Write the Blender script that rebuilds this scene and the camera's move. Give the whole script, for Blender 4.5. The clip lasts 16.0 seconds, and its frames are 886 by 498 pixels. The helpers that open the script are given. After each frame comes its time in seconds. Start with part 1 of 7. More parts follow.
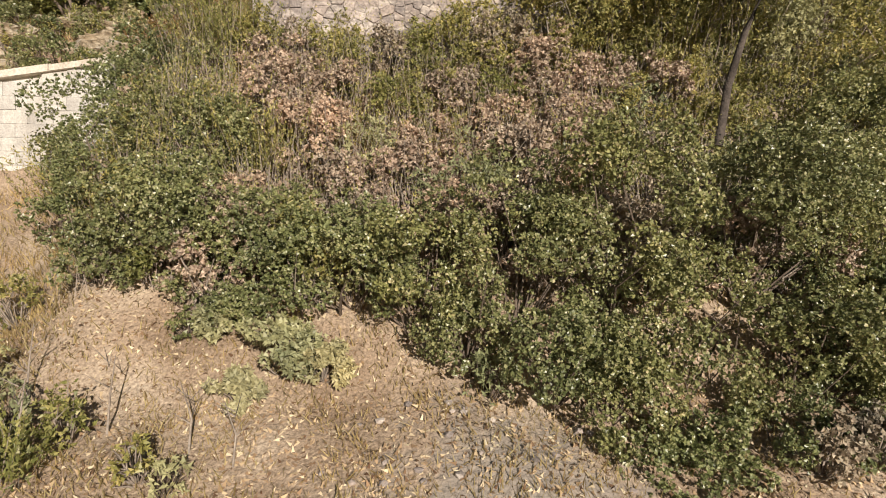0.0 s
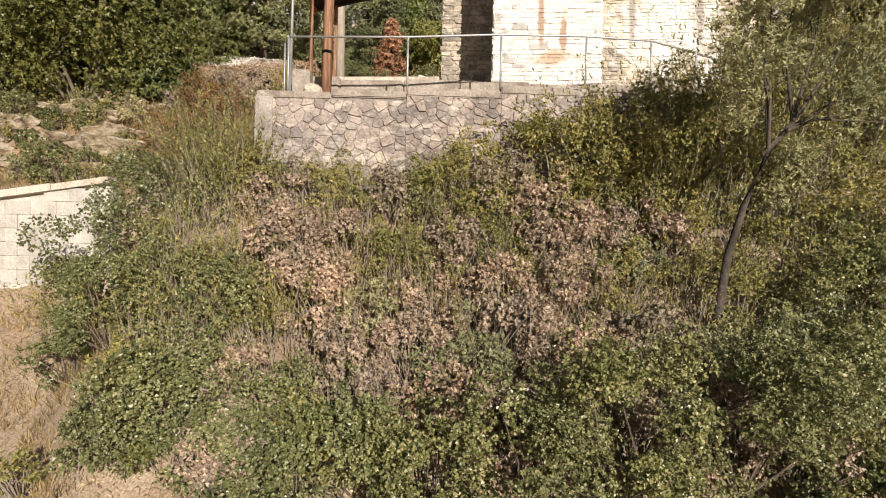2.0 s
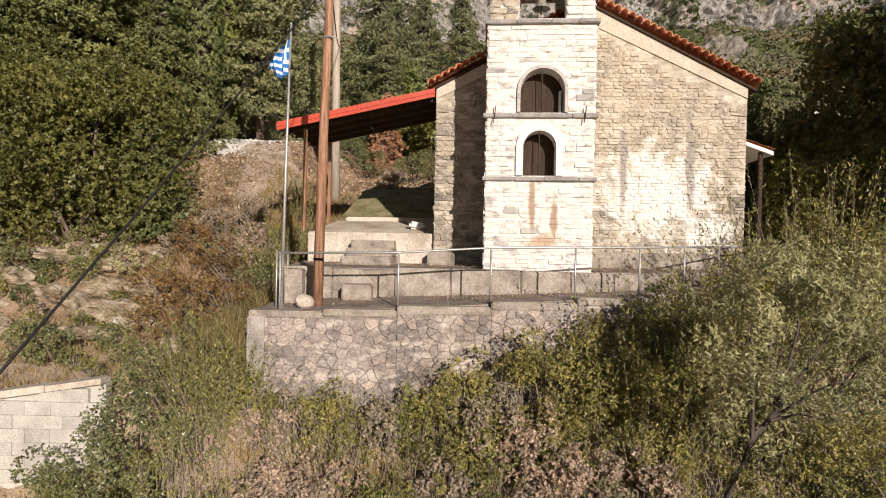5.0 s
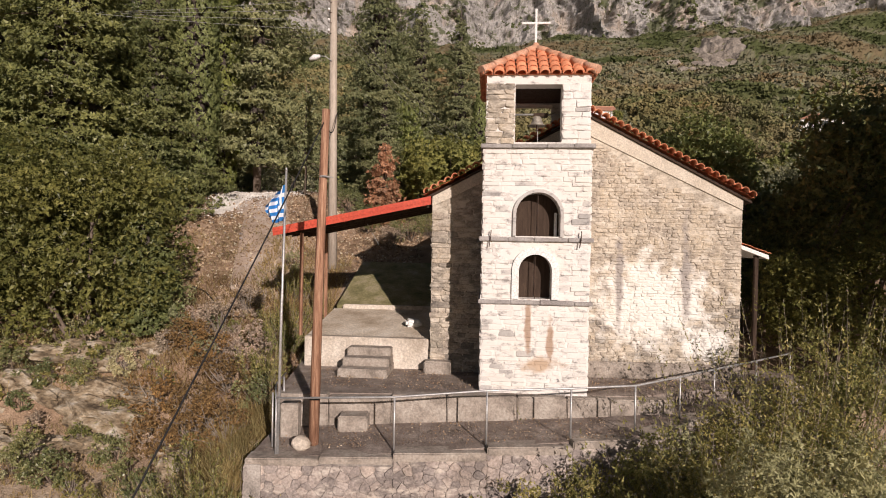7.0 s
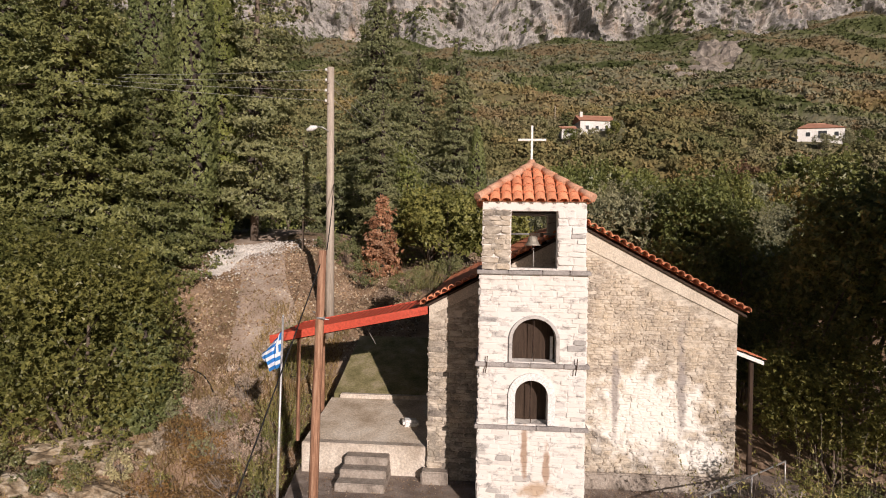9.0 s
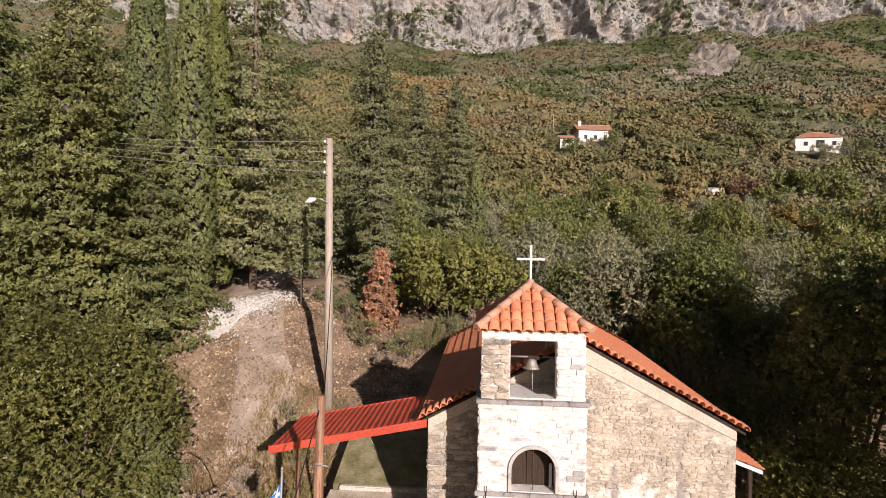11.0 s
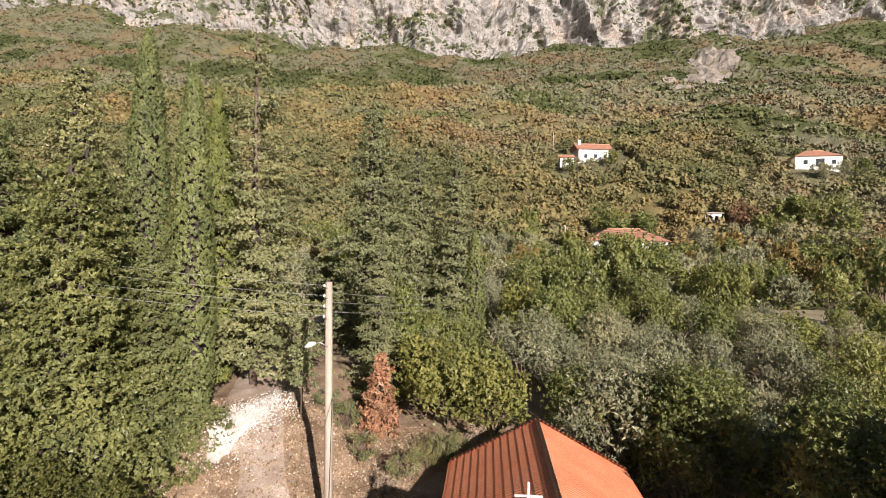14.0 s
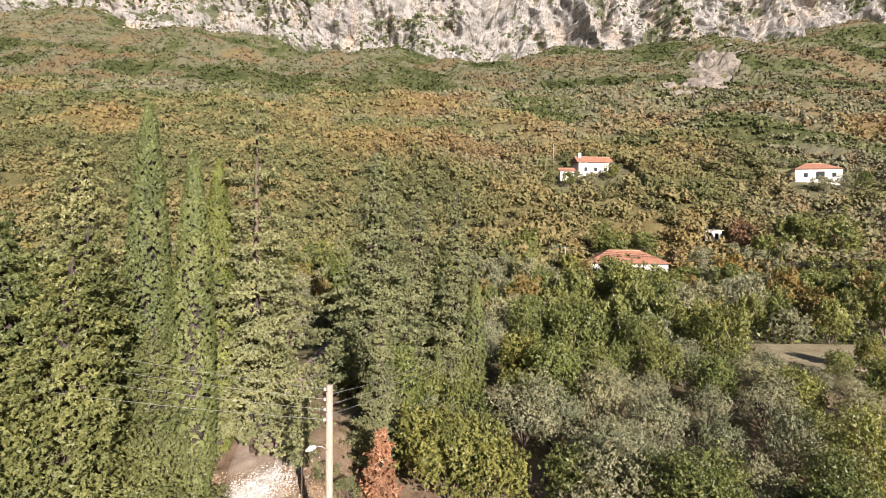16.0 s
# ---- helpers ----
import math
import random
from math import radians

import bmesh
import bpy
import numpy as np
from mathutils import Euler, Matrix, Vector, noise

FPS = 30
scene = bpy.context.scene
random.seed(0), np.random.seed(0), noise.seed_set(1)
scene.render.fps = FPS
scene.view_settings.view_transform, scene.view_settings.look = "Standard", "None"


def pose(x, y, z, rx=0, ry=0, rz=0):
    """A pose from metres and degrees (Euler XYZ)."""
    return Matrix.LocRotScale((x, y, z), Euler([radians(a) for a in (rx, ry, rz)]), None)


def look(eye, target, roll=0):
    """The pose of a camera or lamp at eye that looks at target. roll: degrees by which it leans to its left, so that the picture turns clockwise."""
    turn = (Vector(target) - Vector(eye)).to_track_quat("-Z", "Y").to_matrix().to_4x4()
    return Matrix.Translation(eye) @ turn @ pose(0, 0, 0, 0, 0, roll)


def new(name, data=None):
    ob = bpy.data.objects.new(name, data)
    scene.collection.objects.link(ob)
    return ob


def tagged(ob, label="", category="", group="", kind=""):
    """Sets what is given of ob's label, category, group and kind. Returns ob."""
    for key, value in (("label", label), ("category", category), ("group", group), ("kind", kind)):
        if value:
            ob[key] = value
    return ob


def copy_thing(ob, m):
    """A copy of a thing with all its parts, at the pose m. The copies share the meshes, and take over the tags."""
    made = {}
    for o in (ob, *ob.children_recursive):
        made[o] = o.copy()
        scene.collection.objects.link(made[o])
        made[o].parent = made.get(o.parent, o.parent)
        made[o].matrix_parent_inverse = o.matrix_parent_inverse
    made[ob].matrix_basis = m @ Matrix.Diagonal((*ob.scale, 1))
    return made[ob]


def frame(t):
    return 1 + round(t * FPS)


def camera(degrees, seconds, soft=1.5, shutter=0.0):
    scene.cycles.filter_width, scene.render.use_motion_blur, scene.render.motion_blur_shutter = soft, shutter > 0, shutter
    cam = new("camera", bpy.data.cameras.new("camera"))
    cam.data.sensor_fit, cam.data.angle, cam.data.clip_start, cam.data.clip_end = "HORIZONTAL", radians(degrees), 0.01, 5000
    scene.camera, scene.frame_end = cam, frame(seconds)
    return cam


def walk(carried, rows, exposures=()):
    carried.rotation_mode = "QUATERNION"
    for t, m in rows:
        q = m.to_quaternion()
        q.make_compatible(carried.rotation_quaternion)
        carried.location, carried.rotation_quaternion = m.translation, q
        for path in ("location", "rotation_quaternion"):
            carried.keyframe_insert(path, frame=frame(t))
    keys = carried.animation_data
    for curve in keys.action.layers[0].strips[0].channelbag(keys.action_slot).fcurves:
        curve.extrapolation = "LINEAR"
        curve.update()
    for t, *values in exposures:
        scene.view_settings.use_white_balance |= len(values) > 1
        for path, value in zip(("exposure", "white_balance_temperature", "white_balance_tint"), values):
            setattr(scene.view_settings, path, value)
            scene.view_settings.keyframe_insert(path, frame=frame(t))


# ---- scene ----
cam = camera(76.0, 16.0, soft=1.0)
METRES, EYE, TILT, LEAN, TURN = 24.0, -4.7, -1.2, -1.3, 0.0
ROWS = [
    (0.0, 0.0, 0.0, 0.0, 0.0, -0.0, 0.0),
    (0.5, 0.0005, -0.0002, 0.0208, 0.0, 0.1, -0.01),
    (1.0, 0.0007, -0.0003, 0.0434, 0.0, 0.22, -0.01),
    (1.5, 0.0005, -0.0006, 0.068, 0.02, 0.28, -0.02),
    (2.0, -0.0002, -0.0015, 0.0941, 0.02, 0.32, -0.04),
    (2.5, -0.0003, -0.0023, 0.1212, 0.0, 0.35, -0.05),
    (3.0, 0.0001, -0.0033, 0.1476, 0.01, 0.4, -0.01),
    (3.5, 0.0019, -0.0041, 0.174, -0.01, 0.44, 0.01),
    (4.0, 0.0043, -0.0049, 0.202, -0.02, 0.4, 0.05),
    (6.5, 0.0086, -0.0064, 0.3399, -0.2, 0.34, 0.27),
    (7.0, 0.0092, -0.0068, 0.368, -0.24, 0.37, 0.31),
    (7.5, 0.0099, -0.0075, 0.396, -0.31, 0.42, 0.34),
    (8.0, 0.0107, -0.0082, 0.4251, -0.36, 0.46, 0.36),
    (8.5, 0.0112, -0.0089, 0.4537, -0.42, 0.48, 0.38),
    (9.0, 0.0115, -0.0094, 0.4799, -0.45, 0.51, 0.41),
    (9.5, 0.0121, -0.0096, 0.5076, -0.5, 0.54, 0.42),
    (12.0, 0.0114, -0.0109, 0.6664, -0.66, 0.51, 0.44),
    (12.5, 0.0119, -0.0122, 0.7062, -0.66, 0.53, 0.46),
    (13.0, 0.0132, -0.0135, 0.7471, -0.64, 0.57, 0.47),
    (13.5, 0.0148, -0.015, 0.7884, -0.62, 0.58, 0.47),
    (14.0, 0.0159, -0.0163, 0.8292, -0.58, 0.61, 0.49),
    (14.5, 0.0168, -0.0178, 0.8701, -0.56, 0.64, 0.49),
    (15.0, 0.0157, -0.0185, 0.9126, -0.56, 0.6, 0.5),
    (15.5, 0.0164, -0.0192, 0.9552, -0.55, 0.64, 0.51),
    (16.0, 0.0173, -0.0194, 0.9993, -0.56, 0.58, 0.5),
]
walk(cam, [(t, pose(0, 0, EYE, TILT, LEAN, TURN) @ pose(METRES * x, 1.11 * METRES * y, METRES * z, 90 + 0.9 * pitch, roll, 0.9 * yaw)) for t, x, y, z, yaw, pitch, roll in ROWS],
     [(0.0, 0.38, 6500, 11), (4.0, 0.27, 6500, 12), (7.0, -0.06, 6500, 20), (9.0, -0.06, 6500, 20), (12.0, 0.40, 6300, 22), (13.0, 0.50, 6300, 21), (14.0, 0.72, 6300, 17), (16.0, 0.92, 6300, 16)])

# ---------------------------------------------------------------- light
SUN_EL, SUN_AZ = 19.0, (0.35, -0.937)
world = bpy.data.worlds.new("sky")
scene.world = world
world.use_nodes = True
sky = world.node_tree.nodes.new("ShaderNodeTexSky")
sky.sky_type, sky.sun_disc = "NISHITA", False
sky.sun_elevation, sky.sun_rotation = radians(SUN_EL), math.atan2(SUN_AZ[0], SUN_AZ[1])
sky.air_density, sky.dust_density = 1.0, 1.0
world.node_tree.links.new(sky.outputs[0], world.node_tree.nodes["Background"].inputs[0])
world.node_tree.nodes["Background"].inputs[1].default_value = 0.031
sun = new("sun", bpy.data.lights.new("sun", "SUN"))
sun.data.energy, sun.data.angle, sun.data.color = 5.0, radians(0.6), (1.0, 0.905, 0.79)
sun.matrix_world = look((SUN_AZ[0] * 60, SUN_AZ[1] * 60, 60 * math.tan(radians(SUN_EL))), (0, 0, 0))


# ---------------------------------------------------------------- mesh helpers
def part(name, bm, material, parent=None, label=""):
    me = bpy.data.meshes.new(name)
    bm.normal_update()
    bm.to_mesh(me)
    bm.free()
    me.materials.append(material)
    ob = new(name, me)
    ob.parent = parent
    if label:
        ob["label"] = label
    return ob


def part_np(name, verts, faces, material, parent=None, label="", smooth=False, normals=None):
    """A mesh object from arrays: verts n x 3, faces m x 3 or m x 4."""
    me = bpy.data.meshes.new(name)
    verts, faces = np.asarray(verts, dtype=np.float32), np.asarray(faces, dtype=np.int32)
    k = faces.shape[1]
    me.vertices.add(len(verts))
    me.vertices.foreach_set("co", verts.ravel())
    me.loops.add(faces.size)
    me.loops.foreach_set("vertex_index", faces.ravel())
    me.polygons.add(len(faces))
    me.polygons.foreach_set("loop_start", np.arange(0, faces.size, k, dtype=np.int32))
    me.polygons.foreach_set("use_smooth", np.full(len(faces), smooth))
    me.update(calc_edges=True)
    if normals is not None:
        me.polygons.foreach_set("use_smooth", np.full(len(faces), True))
        me.normals_split_custom_set_from_vertices(np.asarray(normals, dtype=np.float32).tolist())
    me.materials.append(material)
    ob = new(name, me)
    ob.parent = parent
    if label:
        ob["label"] = label
    return ob


def empty(name, m=None):
    ob = new(name)
    ob.empty_display_size = 0.2
    if m is not None:
        ob.matrix_basis = m
    return ob


def box(bm, x0, x1, y0, y1, z0, z1, bevel=0.0):
    r = bmesh.ops.create_cube(bm, size=1.0, matrix=Matrix.LocRotScale(((x0 + x1) / 2, (y0 + y1) / 2, (z0 + z1) / 2), None, (abs(x1 - x0), abs(y1 - y0), abs(z1 - z0))))
    if bevel:
        edges = {e for v in r["verts"] for e in v.link_edges}
        bmesh.ops.bevel(bm, geom=list(edges), offset=bevel, segments=2, affect="EDGES")


def box_bm(*a, **k):
    bm = bmesh.new()
    box(bm, *a, **k)
    return bm


def tube(bm, pts, radii, sides=8, cap=True):
    """A tapering tube along points."""
    pts = [Vector(p) for p in pts]
    if not hasattr(radii, "__len__"):
        radii = [radii] * len(pts)
    rings = []
    for i, p in enumerate(pts):
        d = (pts[min(i + 1, len(pts) - 1)] - pts[max(i - 1, 0)]).normalized()
        a = d.cross(Vector((0, 0, 1)) if abs(d.z) < 0.9 else Vector((1, 0, 0))).normalized()
        b = d.cross(a)
        rings.append([bm.verts.new(p + radii[i] * (math.cos(t) * a + math.sin(t) * b)) for t in [2 * math.pi * k / sides for k in range(sides)]])
    for r0, r1 in zip(rings, rings[1:]):
        for k in range(sides):
            f = bm.faces.new((r0[k], r0[(k + 1) % sides], r1[(k + 1) % sides], r1[k]))
            f.smooth = True
    if cap:
        bm.faces.new(rings[0])
        bm.faces.new(rings[-1])


def tube_bm(pts, radii, sides=8):
    bm = bmesh.new()
    tube(bm, pts, radii, sides)
    bmesh.ops.recalc_face_normals(bm, faces=bm.faces)
    return bm


def slab(loops, thick):
    """A wall panel in the xz plane, front at y=0, with holes: loops[0] is the outline, the rest the openings."""
    bm = bmesh.new()
    edges = []
    for loop in loops:
        vs = [bm.verts.new((x, 0, z)) for x, z in loop]
        edges += [bm.edges.new((vs[i], vs[(i + 1) % len(vs)])) for i in range(len(vs))]
    bmesh.ops.triangle_fill(bm, edges=edges, use_beauty=True, use_dissolve=False)
    r = bmesh.ops.extrude_face_region(bm, geom=list(bm.faces))
    bmesh.ops.translate(bm, vec=(0, thick, 0), verts=[v for v in r["geom"] if isinstance(v, bmesh.types.BMVert)])
    bmesh.ops.recalc_face_normals(bm, faces=bm.faces)
    return bm


def rect(x0, x1, z0, z1):
    return [(x0, z0), (x1, z0), (x1, z1), (x0, z1)]


def arch(cx, w, z0, z1, n=14):
    r = w / 2
    return [(cx - r, z0), (cx + r, z0)] + [(cx + r * math.cos(math.pi * k / n), z1 - r + r * math.sin(math.pi * k / n)) for k in range(n + 1)]


# ---------------------------------------------------------------- materials
def material(name, rough=0.9, metal=0.0, spec=0.3):
    m = bpy.data.materials.new(name)
    m.use_nodes = True
    p = m.node_tree.nodes["Principled BSDF"]
    p.inputs["Roughness"].default_value, p.inputs["Metallic"].default_value = rough, metal
    p.inputs["Specular IOR Level"].default_value = spec
    return m, m.node_tree, p


def ramp(nt, fac, stops):
    r = nt.nodes.new("ShaderNodeValToRGB")
    el = r.color_ramp.elements
    while len(el) < len(stops):
        el.new(0.5)
    for e, (pos, c) in zip(el, stops):
        e.position, e.color = pos, (*c, 1)
    nt.links.new(fac, r.inputs[0])
    return r.outputs[0]


def noise_tex(nt, scale, detail=6.0, rough=0.6, vec=None, stretch=None):
    n = nt.nodes.new("ShaderNodeTexNoise")
    n.inputs["Scale"].default_value, n.inputs["Detail"].default_value, n.inputs["Roughness"].default_value = scale, detail, rough
    if vec is None:
        vec = nt.nodes.new("ShaderNodeNewGeometry").outputs["Position"]
    if stretch:
        mp = nt.nodes.new("ShaderNodeMapping")
        mp.inputs["Scale"].default_value = stretch
        nt.links.new(vec, mp.inputs[0])
        vec = mp.outputs[0]
    nt.links.new(vec, n.inputs["Vector"])
    return n.outputs["Fac"]


def mix(nt, fac, a, b, mode="MIX"):
    n = nt.nodes.new("ShaderNodeMix")
    n.data_type, n.blend_type = "RGBA", mode
    for sock, v in ((n.inputs[0], fac), (n.inputs[6], a), (n.inputs[7], b)):
        if isinstance(v, bpy.types.NodeSocket):
            nt.links.new(v, sock)
        elif isinstance(v, tuple):
            sock.default_value = (*v, 1)
        else:
            sock.default_value = v
    return n.outputs[2]


def bump(nt, p, height, strength=0.5, dist=0.02):
    b = nt.nodes.new("ShaderNodeBump")
    b.inputs["Strength"].default_value, b.inputs["Distance"].default_value = strength, dist
    nt.links.new(height, b.inputs["Height"])
    nt.links.new(b.outputs[0], p.inputs["Normal"])


def grainy(name, stops, scale, fine, rough=0.9, bump_s=0.5, bump_d=0.02, metal=0.0, stretch=None, tint=None, spec=0.3):
    """Two scales of colour variation and a relief."""
    m, nt, p = material(name, rough, metal, spec)
    c = ramp(nt, noise_tex(nt, scale, stretch=stretch), stops)
    f = noise_tex(nt, fine, 4, stretch=stretch)
    g = ramp(nt, f, [(0.25, (0.62, 0.62, 0.62)), (0.75, (1.25, 1.25, 1.25))])
    c = mix(nt, 1.0, c, g, "MULTIPLY")
    if tint:
        r = nt.nodes.new("ShaderNodeObjectInfo").outputs["Random"]
        c = mix(nt, 1.0, c, ramp(nt, r, tint), "MULTIPLY")
    nt.links.new(c, p.inputs["Base Color"])
    bump(nt, p, f, bump_s, bump_d)
    return m


def foliage(name, stops, clump=0.8, through_light=0.27, gloss=0.45, spec=0.35):
    """Leaves: colour by leaf, by plant and by clump; light passes through them."""
    m, nt, p = material(name, gloss, 0.0, spec)
    src = nt.nodes.new("ShaderNodeNewGeometry").outputs["Random Per Island"]
    c = ramp(nt, src, stops)
    n = noise_tex(nt, clump, 3)
    c = mix(nt, 1.0, c, ramp(nt, n, [(0.3, (0.62, 0.66, 0.62)), (0.7, (1.28, 1.22, 1.1))]), "MULTIPLY")
    r = nt.nodes.new("ShaderNodeObjectInfo").outputs["Random"]
    c = mix(nt, 1.0, c, ramp(nt, r, [(0.0, (0.78, 0.85, 0.8)), (0.5, (1.0, 1.0, 1.0)), (1.0, (1.12, 1.08, 0.98))]), "MULTIPLY")
    nt.links.new(c, p.inputs["Base Color"])
    t = nt.nodes.new("ShaderNodeBsdfTranslucent")
    nt.links.new(c, t.inputs["Color"])
    s = nt.nodes.new("ShaderNodeMixShader")
    s.inputs[0].default_value = through_light
    nt.links.new(p.outputs[0], s.inputs[1])
    nt.links.new(t.outputs[0], s.inputs[2])
    nt.links.new(s.outputs[0], nt.nodes["Material Output"].inputs[0])
    return m


def blot(nt, centre, radii):
    """A ragged patch about a place, 0..1."""
    pos = nt.nodes.new("ShaderNodeNewGeometry").outputs["Position"]
    wob = nt.nodes.new("ShaderNodeTexNoise")
    wob.inputs["Scale"].default_value, wob.inputs["Detail"].default_value = 3.5, 5
    nt.links.new(pos, wob.inputs["Vector"])
    a = nt.nodes.new("ShaderNodeVectorMath")
    a.operation = "SUBTRACT"
    a.inputs[1].default_value = centre
    nt.links.new(pos, a.inputs[0])
    b = nt.nodes.new("ShaderNodeVectorMath")
    b.operation = "DIVIDE"
    b.inputs[1].default_value = radii
    nt.links.new(a.outputs[0], b.inputs[0])
    l = nt.nodes.new("ShaderNodeVectorMath")
    l.operation = "LENGTH"
    nt.links.new(b.outputs[0], l.inputs[0])
    s = nt.nodes.new("ShaderNodeMath")
    s.operation = "MULTIPLY_ADD"
    s.inputs[1].default_value = 2.4
    nt.links.new(wob.outputs["Fac"], s.inputs[0])
    nt.links.new(l.outputs["Value"], s.inputs[2])
    return ramp_range(nt, s.outputs[0], 1.75, 2.35)


def ramp_range(nt, v, hi, lo):
    m = nt.nodes.new("ShaderNodeMapRange")
    m.inputs[1].default_value, m.inputs[2].default_value, m.inputs[3].default_value, m.inputs[4].default_value = hi, lo, 0.85, 0.0
    nt.links.new(v, m.inputs[0])
    return m.outputs[0]


def limed_stone(name, stops, lime, cover, band, tint=True, stains=()):
    """Stone with worn limewash: cover 0..1 is how much of it is left."""
    m, nt, p = material(name, 0.95, 0.0, 0.2)
    c = ramp(nt, noise_tex(nt, 1.7), stops)
    f = noise_tex(nt, 22, 5)
    c = mix(nt, 1.0, c, ramp(nt, f, [(0.3, (0.6, 0.6, 0.6)), (0.7, (1.25, 1.25, 1.25))]), "MULTIPLY")
    if tint:
        r = nt.nodes.new("ShaderNodeObjectInfo").outputs["Random"]
        c = mix(nt, 1.0, c, ramp(nt, r, [(0.0, (0.7, 0.7, 0.7)), (0.5, (1.0, 0.98, 0.96)), (1.0, (1.28, 1.22, 1.14))]), "MULTIPLY")
    k = noise_tex(nt, band, 8, 0.68, stretch=(1, 1, 2.2))
    fac = ramp(nt, k, [(max(0.02, 0.97 - cover - 0.06), (0, 0, 0)), (min(0.98, 0.97 - cover + 0.09), (1, 1, 1))])
    if tint:
        fac = mix(nt, 1.0, fac, ramp(nt, r, [(0.0, (0.3, 0.3, 0.3)), (0.05, (0.65, 0.65, 0.65)), (0.12, (1, 1, 1))]), "MULTIPLY")
    lc = mix(nt, noise_tex(nt, 0.9), lime, tuple(v * w for v, w in zip(lime, (0.88, 0.82, 0.72))))
    c = mix(nt, fac, c, lc)
    for centre, radii, tone in stains:
        c = mix(nt, blot(nt, centre, radii), c, tone)
    nt.links.new(c, p.inputs["Base Color"])
    bump(nt, p, f, 0.6, 0.012)
    return m


M_GROUND, nt, p = material("dry_grass_earth", 1.0, 0, 0.1)
pos = nt.nodes.new("ShaderNodeNewGeometry").outputs["Position"]
c0 = ramp(nt, noise_tex(nt, 0.55), [(0.3, (0.22, 0.16, 0.115)), (0.46, (0.36, 0.28, 0.21)), (0.6, (0.45, 0.37, 0.29)), (0.75, (0.52, 0.45, 0.37))])
sep = nt.nodes.new("ShaderNodeSeparateXYZ")
nt.links.new(pos, sep.inputs[0])
soil_f = nt.nodes.new("ShaderNodeMapRange")
soil_f.inputs[1].default_value, soil_f.inputs[2].default_value = 12.0, 14.5
nt.links.new(sep.outputs[1], soil_f.inputs[0])
c0 = mix(nt, soil_f.outputs[0], c0, ramp(nt, noise_tex(nt, 0.8), [(0.3, (0.20, 0.135, 0.088)), (0.5, (0.34, 0.245, 0.175)), (0.7, (0.46, 0.36, 0.275))]))
c1 = ramp(nt, noise_tex(nt, 30, 4), [(0.3, (0.55, 0.52, 0.48)), (0.7, (1.3, 1.28, 1.22))])
c0 = mix(nt, 1.0, c0, c1, "MULTIPLY")
c0 = mix(nt, blot(nt, (0.7, 5.0, -7.2), (1.1, 1.0, 1.6)), c0, (0.30, 0.265, 0.225))
far_f = nt.nodes.new("ShaderNodeMapRange")
far_f.inputs[1].default_value, far_f.inputs[2].default_value = 30, 60
nt.links.new(sep.outputs[1], far_f.inputs[0])
c0 = mix(nt, far_f.outputs[0], c0, ramp(nt, noise_tex(nt, 0.06), [(0.35, (0.10, 0.10, 0.055)), (0.65, (0.19, 0.175, 0.10))]))
nt.links.new(c0, p.inputs["Base Color"])
bump(nt, p, noise_tex(nt, 14, 6), 0.8, 0.06)

M_CLIFF, nt, p = material("limestone_cliff", 0.95, 0, 0.2)
c0 = ramp(nt, noise_tex(nt, 0.07, 10, 0.65, stretch=(1, 0.6, 0.35)), [(0.3, (0.23, 0.22, 0.21)), (0.45, (0.34, 0.325, 0.31)), (0.7, (0.46, 0.44, 0.415))])
c0 = mix(nt, ramp(nt, noise_tex(nt, 0.02, 5, 0.6, stretch=(1, 1, 0.5)), [(0.52, (0, 0, 0)), (0.66, (0.5, 0.5, 0.5))]), c0, (0.55, 0.42, 0.31))
c0 = mix(nt, ramp(nt, noise_tex(nt, 0.05, 7, 0.65, stretch=(1.6, 1, 0.16)), [(0.46, (0, 0, 0)), (0.49, (0.7, 0.7, 0.7)), (0.52, (0, 0, 0))]), c0, (0.20, 0.19, 0.18))
c0 = mix(nt, 1.0, c0, ramp(nt, noise_tex(nt, 0.4, 5, 0.7), [(0.3, (0.72, 0.72, 0.72)), (0.7, (1.2, 1.2, 1.19))]), "MULTIPLY")
c0 = mix(nt, ramp(nt, noise_tex(nt, 0.16, 4, 0.6), [(0.58, (0, 0, 0)), (0.63, (1, 1, 1))]), c0, (0.12, 0.125, 0.08))
c0 = mix(nt, ramp(nt, noise_tex(nt, 0.015, 9, 0.72, stretch=(1, 1, 1.3)), [(0.54, (0, 0, 0)), (0.58, (1, 1, 1))]), c0, (0.11, 0.12, 0.07))
nt.links.new(c0, p.inputs["Base Color"])
bump(nt, p, noise_tex(nt, 0.15, 8, 0.7, stretch=(1, 1, 0.5)), 0.8, 4.0)

RUSTY, OCHRE, CHALKY, GREYED = (0.36, 0.24, 0.16), (0.46, 0.33, 0.22), (0.80, 0.78, 0.73), (0.30, 0.27, 0.25)
TOWER_STAINS = [((1.93, 12.2, 2.25), (0.07, 1.0, 0.55), RUSTY), ((2.4, 12.15, 2.05), (0.07, 1.0, 0.55), RUSTY), ((2.15, 12.2, 1.5), (0.42, 1.0, 0.16), OCHRE), ((2.2, 12.2, 0.45), (1.6, 1.0, 0.35), GREYED)]
NAVE_STAINS = [((5.1, 13.6, 2.7), (1.5, 1.0, 1.1), CHALKY), ((6.4, 13.5, 1.8), (0.7, 1.0, 0.5), CHALKY), ((4.35, 13.7, 3.3), (0.1, 1.0, 1.1), GREYED), ((5.9, 13.55, 3.6), (0.12, 1.0, 1.3), GREYED)]
